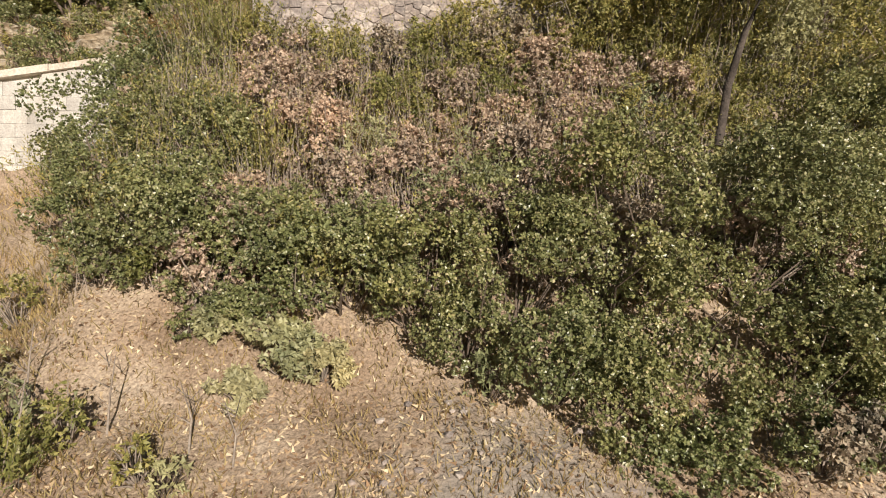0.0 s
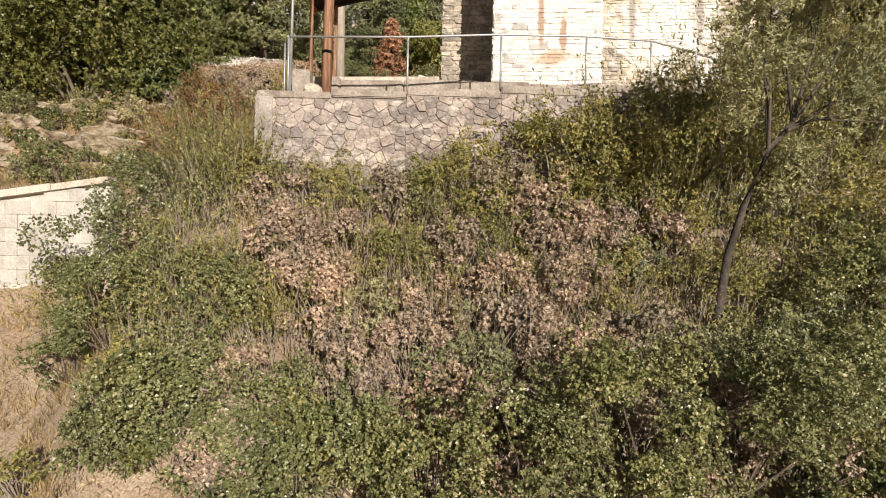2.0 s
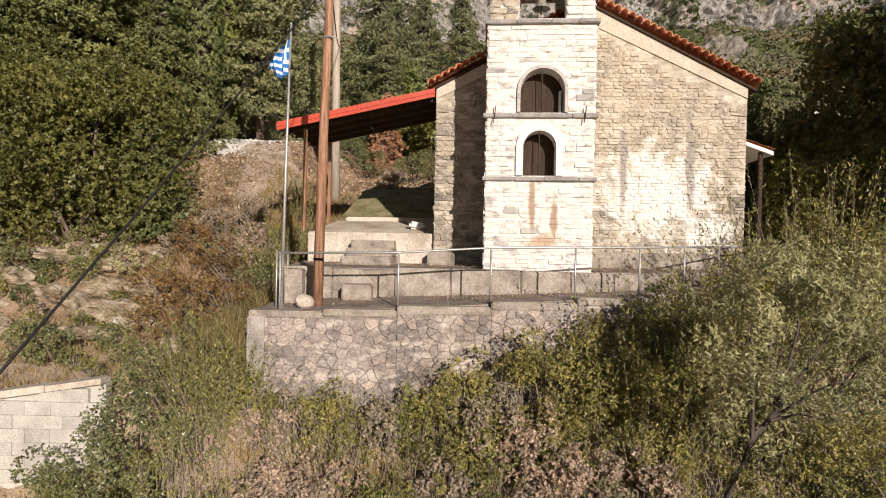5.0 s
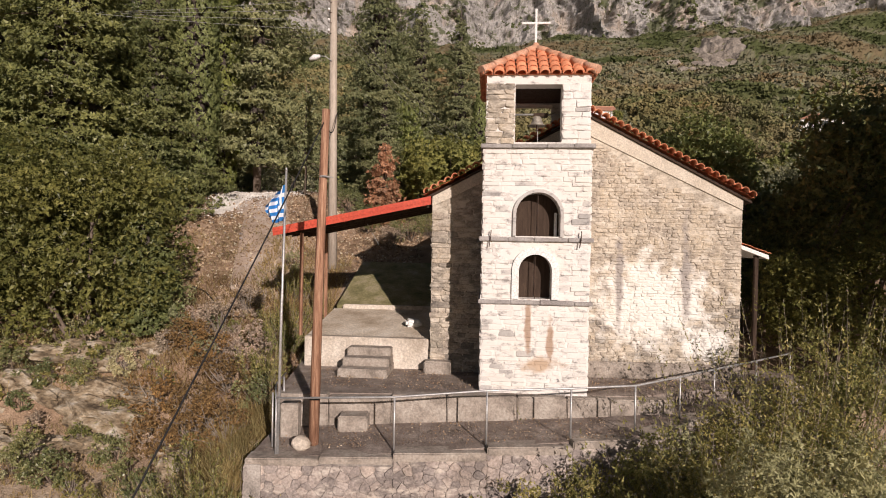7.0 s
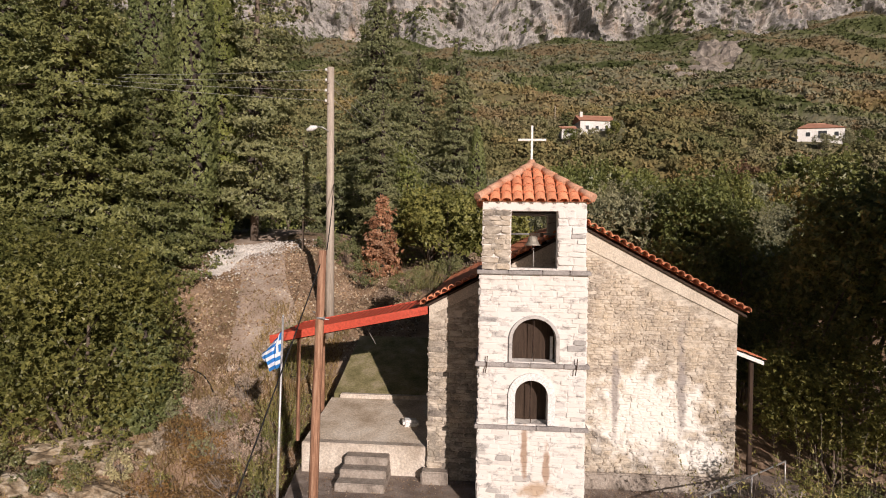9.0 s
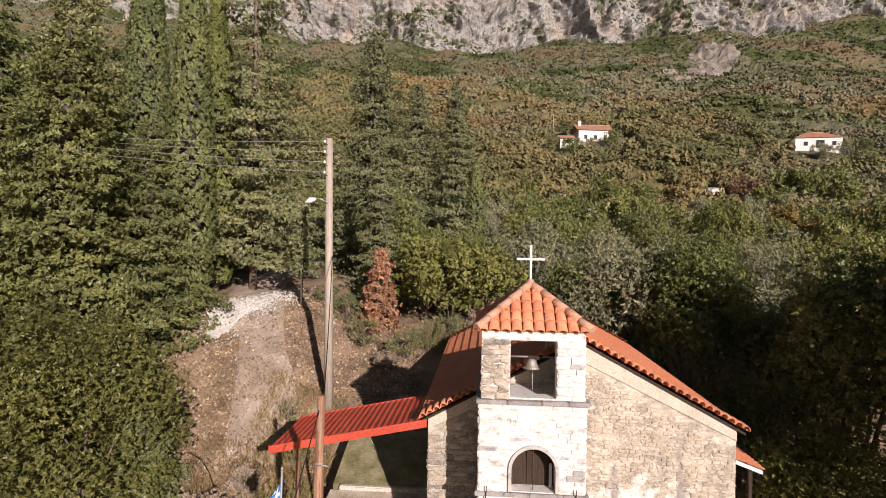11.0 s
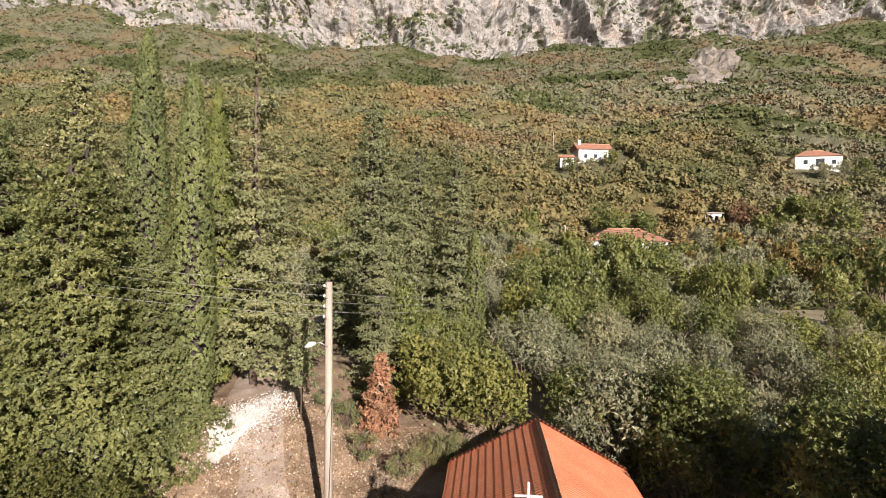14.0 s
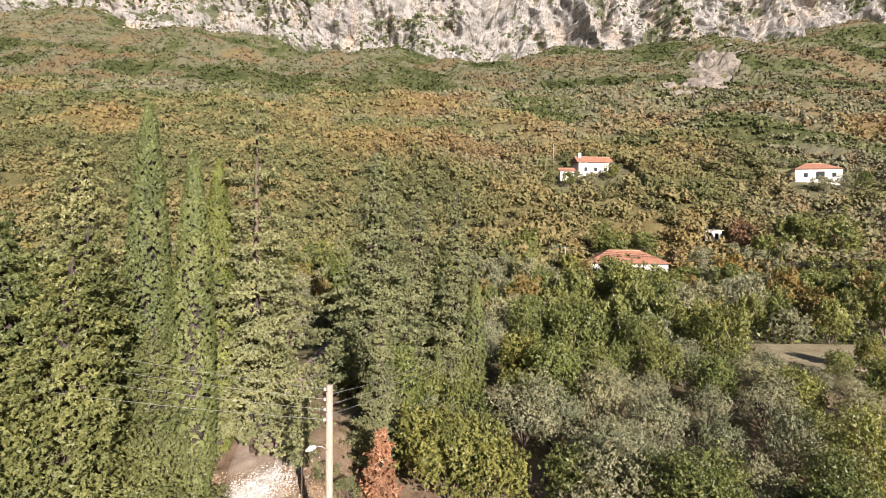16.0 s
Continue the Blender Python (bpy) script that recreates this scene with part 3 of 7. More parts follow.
def clip(poly, p, q):
    """The part of a convex outline that lies nearer to p than to q."""
    mx, mz, nx, nz = (p[0] + q[0]) / 2, (p[1] + q[1]) / 2, q[0] - p[0], q[1] - p[1]
    out = []
    for a, b in zip(poly, poly[1:] + poly[:1]):
        da, db = (a[0] - mx) * nx + (a[1] - mz) * nz, (b[0] - mx) * nx + (b[1] - mz) * nz
        if da <= 0:
            out.append(a)
        if da * db < 0:
            t = da / (da - db)
            out.append((a[0] + (b[0] - a[0]) * t, a[1] + (b[1] - a[1]) * t))
    return out


def rubble(parent, mat, x0, x1, z0, z1, size, seed, proud=0.032, limit=300):
    """Irregular stones fitted to one another on a wall face at y = 0, each its own piece."""
    r = random.Random(seed)
    sites = []
    for _ in range(4000):
        p = (r.uniform(x0, x1), r.uniform(z0, z1))
        gap = size * r.uniform(0.45, 1.45)
        if all((p[0] - q[0]) ** 2 + (1.7 * (p[1] - q[1])) ** 2 > gap * gap for q in sites):
            sites.append(p)
    sites.sort(key=lambda p: -p[1])
    vs_, fs_ = [], []
    for n_, p in enumerate(sites):
        poly = [(x0, z0), (x1, z0), (x1, z1), (x0, z1)]
        for q in sites:
            if q is not p and abs(q[0] - p[0]) < 3 * size and abs(q[1] - p[1]) < 3 * size:
                poly = clip(poly, p, q)
        if len(poly) < 3:
            continue
        cx, cz = sum(a for a, _ in poly) / len(poly), sum(b for _, b in poly) / len(poly)
        cut = []
        for a, b in zip(poly, poly[1:] + poly[:1]):
            cut += [(a[0] * 0.86 + b[0] * 0.14, a[1] * 0.86 + b[1] * 0.14), (a[0] * 0.14 + b[0] * 0.86, a[1] * 0.14 + b[1] * 0.86)]
        out = proud * r.uniform(0.35, 1.25)
        rings = []
        for f, y in ((0.985, 0.06), (0.97, -out * 0.5), (0.86, -out)):
            rings.append([((a - cx) * f + r.uniform(-0.006, 0.006), y + r.uniform(-0.008, 0.008) * (f < 0.92), (b - cz) * f + r.uniform(-0.006, 0.006)) for a, b in cut])
        m = len(cut)
        verts = rings[0] + rings[1] + rings[2] + [(0, -out * 1.08, 0)]
        faces = [(g * m + i, g * m + (i + 1) % m, (g + 1) * m + (i + 1) % m, (g + 1) * m + i) for g in (0, 1) for i in range(m)] + [(2 * m + i, 2 * m + (i + 1) % m, 3 * m) for i in range(m)]
        if n_ < limit:
            me = bpy.data.meshes.new("stone")
            me.from_pydata(verts, [], faces)
            me.materials.append(mat)
            piece("stone", me, parent, pose(cx, 0, cz))
        else:
            o = len(vs_)
            vs_ += [(a + cx, b, c + cz) for a, b, c in verts]
            fs_ += [[o + i for i in f] for f in faces]
    if vs_:
        me = bpy.data.meshes.new("stonework")
        me.from_pydata(vs_, [], fs_)
        me.materials.append(mat)
        ob = new("stonework", me)
        ob.parent = parent
        tagged(ob, kind="stuff")


def tile_mesh(name, mat, length=0.42, wide=0.2, rise=0.075, seg=6, taper=0.85, thick=0.016):
    """A half-round clay tile lying along +y and humped in z."""
    bm = bmesh.new()
    rings = []
    for y, s in ((0, 1.0), (length, taper)):
        ring = []
        for rr in (1.0, 1 - 2 * thick / wide):
            ring += [bm.verts.new((-wide / 2 * s * rr * math.cos(math.pi * k / seg), y, rise * s * math.sin(math.pi * k / seg) - (1 - rr) * 0.05)) for k in range(seg + 1)]
        rings.append(ring)
    n = seg + 1
    for k in range(seg):
        for o in (0, n):
            f = bm.faces.new((rings[0][o + k], rings[0][o + k + 1], rings[1][o + k + 1], rings[1][o + k]))
            f.smooth = True
        bm.faces.new((rings[0][k], rings[0][k + 1], rings[0][n + k + 1], rings[0][n + k]))
    bmesh.ops.recalc_face_normals(bm, faces=bm.faces)
    me = bpy.data.meshes.new(name)
    bm.to_mesh(me)
    bm.free()
    me.materials.append(mat)
    return me


TILE = tile_mesh("tile", M_TILE)

# ---------------------------------------------------------------- terrace with its retaining wall
WALL_LINE = [(-3.45, 10.2), (-0.78, 10.22), (0.93, 10.32), (2.52, 10.42), (3.95, 10.62), (6.1, 12.0), (9.2, 13.95)]


def prism(outline, z0, z1s):
    bm = bmesh.new()
    lo = [bm.verts.new((x, y, z0)) for x, y in outline]
    hi = [bm.verts.new((x, y, z)) for (x, y), z in zip(outline, z1s)]
    n = len(lo)
    bm.faces.new(list(reversed(lo)))
    bm.faces.new(hi)
    for i in range(n):
        bm.faces.new((lo[i], lo[(i + 1) % n], hi[(i + 1) % n], hi[i]))
    bmesh.ops.recalc_face_normals(bm, faces=bm.faces)
    return bm


tops = [0.12, 0.22, 0.32, 0.42, 0.50, 0.62, 0.8]
outline = [(x + 0.02, y + 0.12) for x, y in WALL_LINE] + [(9.2, 14.6), (-3.3, 12.6)]
terrace = part("terrace_paving", prism(outline, -2.4, tops + [0.8, 0.24]), M_PAVING)
tagged(terrace, "dusty grey brown gravelly terrace behind the retaining wall", "paving", kind="structure")

wall = empty("retaining_wall")
tagged(wall, "grey rubble stone retaining wall with a concrete capping", "wall", kind="structure")
for i, ((xa, ya), (xb, yb)) in enumerate(zip(WALL_LINE, WALL_LINE[1:])):
    L, ang = math.hypot(xb - xa, yb - ya), math.degrees(math.atan2(yb - ya, xb - xa))
    seg = part("wall_core", slab([[(0, -2.4), (L, -2.4), (L, tops[i + 1] - 0.08), (0, tops[i] - 0.08)]], 0.35), M_DARKMORTAR, wall)
    seg.matrix_basis = pose(xa, ya, 0, 0, 0, ang)
    za, zb = tops[i], tops[i + 1]
    cap = bmesh.new()
    n = max(1, int(L / 1.1))
    for k in range(n):
        t0, t1 = k / n, (k + 1) / n
        box(cap, L * t0 + 0.004, L * t1 - 0.004, -0.05 + random.uniform(-0.015, 0.015), 0.34, za + (zb - za) * t0 - 0.1, za + (zb - za) * (t0 + t1) / 2 + 0.01 + random.uniform(-0.006, 0.006), 0.02)
    c = part("capping", cap, M_CONCRETE, wall)
    c.matrix_basis = seg.matrix_basis
    if i < 5:
        rubble(seg, M_WALLSTONE, 0, L, -1.9, min(za, zb) - 0.09, 0.3, 300 + i, limit=110)
# left return of the wall, running back beside the terrace
seg = part("wall_core", slab([rect(0, 2.6, -2.4, 0.05)], 0.3), M_WALLMORTAR, wall)
seg.matrix_basis = pose(-3.45, 12.75, 0, 0, 0, -90)
rubble(seg, M_WALLSTONE, 0, 2.6, -1.9, 0.03, 0.32, 320, limit=60)

low = empty("low_wall")
tagged(low, "low weathered concrete kerb wall holding up the church yard", "wall", kind="structure")
x = -3.35
while x < 4.4:
    l = random.uniform(0.9, 1.5)
    y0 = 11.78 + 0.02 * (x + 3.3) + random.uniform(-0.03, 0.03)
    part("block", box_bm(x, x + l - 0.015, y0, y0 + 0.32, -0.2, 0.86 + random.uniform(-0.03, 0.03), bevel=0.025), M_CONCRETE, low)
    x += l
yard = part("yard_paving", prism([(-3.4, 12.0), (4.4, 12.15), (8.6, 13.6), (8.9, 14.4), (-0.1, 15.0), (-3.6, 15.0)], -0.6, [0.86, 0.86, 0.9, 0.95, 0.9, 0.88]), M_PAVING)
tagged(yard, "dusty grey brown church yard with scattered grit", "paving", kind="structure")
foot = part("step_block", box_bm(-2.0, -1.4, 11.4, 11.85, 0.1, 0.55, bevel=0.03), M_CONCRETE)
tagged(foot, "single rough concrete step block against the low wall", "step")

# ---------------------------------------------------------------- the chapel (x along its front, y into it)
CHAPEL = pose(-0.2, 14.1, 0, 0, 0, -5)
chapel = empty("chapel", CHAPEL)
tagged(chapel, "small stone chapel with worn limewash and orange tiled roof", "church")
NW, NL, EAVE, RIDGE = 7.4, 11.4, 5.32, 7.3

front = part("front_wall", slab([[(0, 0.5), (NW, 0.5), (NW, EAVE - 0.08), (NW / 2, RIDGE - 0.12), (0, EAVE - 0.08)]], 0.55), M_MORTAR, chapel)
back = part("back_wall", slab([[(0, 0.5), (NW, 0.5), (NW, EAVE - 0.08), (NW / 2, RIDGE - 0.12), (0, EAVE - 0.08)]], 0.55), M_MORTAR, chapel)
back.matrix_basis = pose(0, NL - 0.55, 0)
for nm, m in (("side_wall", pose(0, NL - 0.55, 0, 0, 0, -90)), ("side_wall", pose(NW, 0.55, 0, 0, 0, 90))):
    w_ = part(nm, slab([rect(0, NL - 1.1, 0.5, EAVE - 0.08)], 0.55), M_MORTAR, chapel)
    w_.matrix_basis = m
part("plinth", box_bm(3.5, NW + 0.05, -0.12, 0.03, 0.4, 1.28, bevel=0.03), M_CONCRETE, chapel)
part("pedestal", box_bm(-0.12, 0.55, -0.3, 0.04, 0.6, 1.18, bevel=0.03), M_CONCRETE, chapel, "rough concrete pedestal at the corner")


def under_gable(x, z, a, b):
    top = RIDGE - 0.62 - abs(x - NW / 2) * (RIDGE - EAVE) / (NW / 2)
    return z + b < top and not (1.3 < x < 3.54)


courses(front, STONES_RUBBLE, 3.5, NW, 1.25, 6.7, 0.085, 0.2, 0.0, under_gable, 5, depth=0.09, limit=300, proud=0.012, out=0.018, tilt=3.5)
courses(front, STONES_RUBBLE, 0, 1.4, 0.9, 6.2, 0.13, 0.27, 0.0, under_gable, 6, depth=0.1, limit=120, proud=0.012)

# smooth rendered strip under the verge
for s in (-1, 1):
    bm = bmesh.new()
    x0, x1 = NW / 2, NW / 2 + s * NW / 2
    pts = [(x0, RIDGE - 0.1), (x1, EAVE - 0.1), (x1, EAVE - 0.34), (x0, RIDGE - 0.52)]
    lo = [bm.verts.new((a, -0.03, b)) for a, b in pts]
    hi = [bm.verts.new((a, 0.01, b)) for a, b in pts]
    bm.faces.new(lo)
    for i in range(4):
        bm.faces.new((lo[i], lo[(i + 1) % 4], hi[(i + 1) % 4], hi[i]))
    bmesh.ops.recalc_face_normals(bm, faces=bm.faces)
    part("verge_render", bm, M_PLASTER, chapel, "smooth pale render below the roof edge")

# nave roof: two slopes of overlapping profiled tiles, as one sheet a slope
def tiled_slope(name, width_in, length, mat, pitch=0.2, course=0.36, amp=0.028):
    """x along the ridge 0..length, y down the slope 0..width_in, height in z."""
    nx = int(length / pitch) * 6
    ny = int(math.ceil(width_in / course))
    xs = np.linspace(0, length, nx + 1)
    ys, hs = [], []
    for k in range(ny):
        ys += [k * course, min((k + 1) * course, width_in) - 0.002]
        hs += [0.0, 0.022]
    ys, hs = np.array(ys), np.array(hs)
    X, Y = np.meshgrid(xs, ys)
    Z = amp * np.abs(np.sin(X * math.pi / pitch)) + hs[:, None]
    idx = np.arange(X.size).reshape(X.shape)
    F = np.stack([idx[:-1, :-1], idx[:-1, 1:], idx[1:, 1:], idx[1:, :-1]], -1).reshape(-1, 4)
    return np.stack([X, Y, Z], -1).reshape(-1, 3), F


SL = math.hypot(NW / 2 + 0.22, (RIDGE - EAVE) * (NW / 2 + 0.22) / (NW / 2))
PITCH = math.atan2(RIDGE - EAVE, NW / 2)
for s in (-1, 1):
    V, F = tiled_slope("roof", SL, NL + 0.3, M_ROOF)
    P = np.stack([NW / 2 + s * V[:, 1] * math.cos(PITCH) + s * V[:, 2] * math.sin(PITCH), V[:, 0] - 0.12, RIDGE + 0.03 - V[:, 1] * math.sin(PITCH) + V[:, 2] * math.cos(PITCH)], -1)
    if s > 0:
        F = F[:, ::-1]
    sl = part_np("roof_slope", P, F, M_ROOF, chapel, "orange clay tiles laid in straight rows")
    # boards that close the roof from below
    bm = bmesh.new()
    q = [(NW / 2, RIDGE - 0.03), (NW / 2 + s * (NW / 2 + 0.18), RIDGE - 0.03 - (NW / 2 + 0.18) * math.tan(PITCH))]
    vs = [bm.verts.new((a, y, b + dz)) for dz in (0, -0.06) for y in (-0.08, NL + 0.1) for a, b in q]
    for f in ((0, 1, 3, 2), (4, 5, 7, 6), (0, 1, 5, 4), (2, 3, 7, 6), (1, 3, 7, 5), (0, 2, 6, 4)):
        bm.faces.new([vs[i] for i in f])
    bmesh.ops.recalc_face_normals(bm, faces=bm.faces)
    part("roof_boarding", bm, M_DARKWOOD_SHADE, chapel)
    # verge tiles along the front and back gables
    n = 23
    for k in range(n):
        t = (k + 0.5) / n
        d = t * (NW / 2 + 0.2)
        for yy, turn in ((-0.27, 0), (NL + 0.27, 180)):
            m = pose(NW / 2 + s * d, yy, RIDGE + 0.075 - d * math.tan(PITCH), 3, s * math.degrees(PITCH) * (1 if turn == 0 else -1), turn)
            piece("tile", TILE, chapel, m @ Matrix.Diagonal((0.95, 1.0, 1.15, 1)))
ridge = bmesh.new()
for k in range(30):
    y = 0.35 + k * (NL - 0.25) / 30
    tube(ridge, [(NW / 2, y, RIDGE + 0.03), (NW / 2, y + 0.42, RIDGE + 0.045)], [0.105, 0.09], 10)
part("ridge_tiles", ridge, M_RIDGE, chapel, "half-round ridge tiles bedded in pale mortar")

# ---------------------------------------------------------------- bell tower, part of the chapel
T0, T1, TF, TB = 1.28, 3.56, -1.72, 0.56
TC = (T0 + T1) / 2
tower = part("bell_tower", slab([rect(T0, T1, 0.1, 6.2), arch(2.42, 0.70, 2.91, 3.87), arch(2.46, 0.94, 4.26, 5.2)], 0.4), M_WHITE, chapel, "limewashed stone bell tower with two arched niches")
tower.matrix_basis = pose(0, TF, 0)
part("tower_core", box_bm(T0 + 0.02, T1 - 0.02, TF + 0.39, TB, 0.1, 6.19), M_WHITE, chapel)
for m, l in ((pose(T0, TB, 0, 0, 0, -90), TB - TF), (pose(T1, TF + 0.0, 0, 0, 0, 90), TB - TF)):
    sd = part("tower_side", slab([rect(0.02, l - 0.02, 0.1, 6.19)], 0.1), M_WHITE, chapel)
    sd.matrix_basis = m
    courses(sd, STONES_WHITE, 0.02, l - 0.02, 0.15, 6.15, 0.15, 0.33, 0, lambda *a: True, 90, depth=0.09, limit=110, proud=0.01)


def tower_face(x, z, a, b):
    for cx, hw, lo, hi in ((2.42, 0.47, 2.80, 4.02), (2.46, 0.56, 4.16, 5.36)):
        if abs(x - cx) < hw + a * 0.6 and lo - b < z < hi + b * 0.4:
            return False
    return True


courses(tower, STONES_WHITE, T0, T1, 0.35, 6.12, 0.105, 0.3, 0.0, tower_face, 8, depth=0.07, limit=300, proud=0.009, tilt=1.6, out=0.016)


def arch_ring(name, cx, w, z0, z1, wide, mat, lab):
    """A raised rendered band round an arch."""
    n, r = 20, w / 2
    inner = [(cx - r, z0)] + [(cx - r * math.cos(math.pi * k / n), z1 - r + r * math.sin(math.pi * k / n)) for k in range(n + 1)] + [(cx + r, z0)]
    R = r + wide
    outer = [(cx - R, z0)] + [(cx - R * math.cos(math.pi * k / n), z1 - r + R * math.sin(math.pi * k / n)) for k in range(n + 1)] + [(cx + R, z0)]
    bm = bmesh.new()
    va = [bm.verts.new((x, -0.055, z)) for x, z in inner]
    vb = [bm.verts.new((x, -0.055, z)) for x, z in outer]
    vc = [bm.verts.new((x, 0.0, z)) for x, z in outer]
    vd = [bm.verts.new((x, 0.02, z)) for x, z in inner]
    for i in range(len(va) - 1):
        for p_, q_ in ((va, vb), (vb, vc), (vd, va)):
            bm.faces.new((p_[i], p_[i + 1], q_[i + 1], q_[i]))
    bmesh.ops.recalc_face_normals(bm, faces=bm.faces)
    ob = part(name, bm, mat, tower, lab)
    return ob


arch_ring("arch_band", 2.42, 0.70, 2.91, 3.87, 0.15, M_WHITEPAINT, "white rendered band round the lower niche")
arch_ring("arch_band", 2.46, 0.94, 4.26, 5.2, 0.07, M_WHITE, "stone arch round the upper niche")
for cx, z0, w_, h_ in ((2.42, 2.91, 0.7, 0.96), (2.46, 4.26, 0.94, 0.94)):
    bm = bmesh.new()
    for s in (-1, 1):
        box(bm, cx + (0.005 if s > 0 else -w_ / 2), cx + (w_ / 2 if s > 0 else -0.005), 0.36, 0.385, z0, z0 + h_, 0.004)
    part("niche_shutter", bm, M_DARKWOOD_SHADE, tower, "dark boarded back of the niche")
    part("niche_bar", tube_bm([(cx, 0.1, z0), (cx, 0.1, z0 + h_ - 0.01)], 0.008, 6), M_IRON, tower)
# narrow white strip at the right of the upper niche
part("niche_strip", box_bm(2.83, 2.88, 0.2, 0.3, 4.27, 4.78), M_WHITEPAINT, tower, "narrow white strip inside the upper niche")

for z, lab in ((2.84, "lower"), (4.19, "upper"), (6.19, "top")):
    bm = bmesh.new()
    o = 0.08
    x = T0 - o
    while x < T1 + o - 0.01:
        l = min(random.uniform(0.5, 0.9), T1 + o - x)
        box(bm, x + 0.004, x + l - 0.004, TF - o + random.uniform(-0.012, 0.012), TF + 0.3, z - 0.045, z + 0.045 + random.uniform(-0.008, 0.008), 0.012)
        x += l
    for a, b in ((T0 - o, T0 + 0.05), (T1 - 0.05, T1 + o)):
        box(bm, a, b, TF + 0.31, TB + 0.02, z - 0.045, z + 0.045, 0.012)
    part("string_course", bm, M_SHELF, chapel, "thin grey stone ledge round the tower")
for x in (T0 + 0.17, T1 - 0.2):
    part("tie_iron", tube_bm([(x - 0.03, TF - 0.10, 4.02), (x, TF - 0.11, 4.2), (x + 0.01, TF - 0.1, 4.38)], 0.012, 6), M_IRON, chapel)

# open belfry: square openings front and back; closed sides keep the inside dark
BZ0, BZ1 = 6.24, 7.74
for m, tag_ in ((pose(T0 + 0.03, TF + 0.03, 0), "front"), (pose(T1 - 0.03, TB - 0.03, 0, 0, 0, 180), "back"), (pose(T0 + 0.03, TB - 0.03, 0, 0, 0, -90), "left"), (pose(T1 - 0.03, TF + 0.03, 0, 0, 0, 90), "right")):
    w_ = T1 - T0 - 0.06
    b_ = part("belfry_wall", slab([rect(0 if tag_ in ("front", "back") else 0.36, w_ if tag_ in ("front", "back") else w_ - 0.36, BZ0, BZ1), rect(0.62, w_ - 0.60, BZ0 + 0.04, BZ1 - 0.22)][:1 if tag_ in ("left", "right") else 2], 0.36), M_WHITE, chapel)
    b_.matrix_basis = m
    if tag_ == "front":
        def pier(x, z, a, b):
            return (x + a < 0.63 or x - a > w_ - 0.61) and z + b < BZ1 - 0.16
        courses(b_, STONES_RUBBLE, 0.0, 0.61, BZ0, BZ1 - 0.2, 0.14, 0.26, 0.0, lambda *a: True, 71, depth=0.09, proud=0.01)
        courses(b_, STONES_WHITE, w_ - 0.60, w_, BZ0, BZ1 - 0.2, 0.14, 0.26, 0.0, lambda *a: True, 72, depth=0.09, proud=0.01)
# dark ceiling and side sheet that colour in the shade inside the belfry
part("belfry_shade_ceiling", box_bm(T0 + 0.3, T1 - 0.3, TF + 0.3, TB - 0.3, BZ1 - 0.18, BZ1 - 0.1), M_DARKWOOD_SHADE, chapel)
part("belfry_shade_sheet", slab([rect(0, 1.5, BZ0, BZ1 - 0.2)], 0.02), M_DARKWOOD_SHADE, chapel).matrix_basis = pose(T1 - 0.42, TF + 0.4, 0, 0, 0, 90)
bell = bmesh.new()
prof_b = [(0.0, 0.36), (0.07, 0.355), (0.10, 0.30), (0.115, 0.18), (0.15, 0.07), (0.205, 0.0), (0.19, 0.0), (0.13, 0.08), (0.09, 0.28), (0.0, 0.31)]
N = 24
rows_ = [[bell.verts.new((r * math.cos(6.2832 * k / N), r * math.sin(6.2832 * k / N), z * 0.62 + 0.07)) for k in range(N)] for r, z in prof_b[1:-1]]
for a, b in zip(rows_, rows_[1:]):
    for k in range(N):
        f = bell.faces.new((a[k], a[(k + 1) % N], b[(k + 1) % N], b[k]))
        f.smooth = True
bell.faces.new(rows_[0])
bell.faces.new(rows_[-1])
bmesh.ops.recalc_face_normals(bell, faces=bell.faces)
bell_ob = empty("church_bell", CHAPEL @ pose(2.45, TF + 0.75, 6.70))
tagged(bell_ob, "weathered bronze bell hanging from a bar in the belfry", "bell")
part("bell_body", bell, M_BRONZE, bell_ob)
part("bell_bar", tube_bm([(-0.55, 0, 0.33), (0.55, 0, 0.33)], 0.022, 8), M_GALV, bell_ob, "pale steel bar carrying the bell")
part("bell_yoke", box_bm(-0.08, 0.24, -0.05, 0.05, 0.27, 0.36, bevel=0.01), M_DARKWOOD_SHADE, bell_ob)
part("bell_rope", tube_bm([(0.02, 0, 0.05), (0.02, -0.01, -0.42)], 0.008, 6), M_WIRE, bell_ob)
part("clapper", tube_bm([(0, 0, 0.3), (0, 0, 0.02), (0, 0, -0.04)], [0.012, 0.016, 0.035], 8), M_IRON, bell_ob)

# pyramid roof of the tower, tile by tile
AX, AY, AZ, EZ, OV = TC, (TF + TB) / 2, 8.62, 7.72, 0.07
HALF = (T1 - T0) / 2 + OV
bm = bmesh.new()
ap = bm.verts.new((AX, AY, AZ - 0.05))
cs = [bm.verts.new((AX + a * (HALF - 0.05), AY + b * (HALF - 0.05), EZ)) for a, b in ((-1, -1), (1, -1), (1, 1), (-1, 1))]
for i in range(4):
    bm.faces.new((cs[i], cs[(i + 1) % 4], ap))
bm.faces.new(list(reversed(cs)))
part("tower_roof", bm, M_TILE, chapel, "low pyramid of clay barrel tiles")
tp = math.atan2(AZ - EZ, HALF)
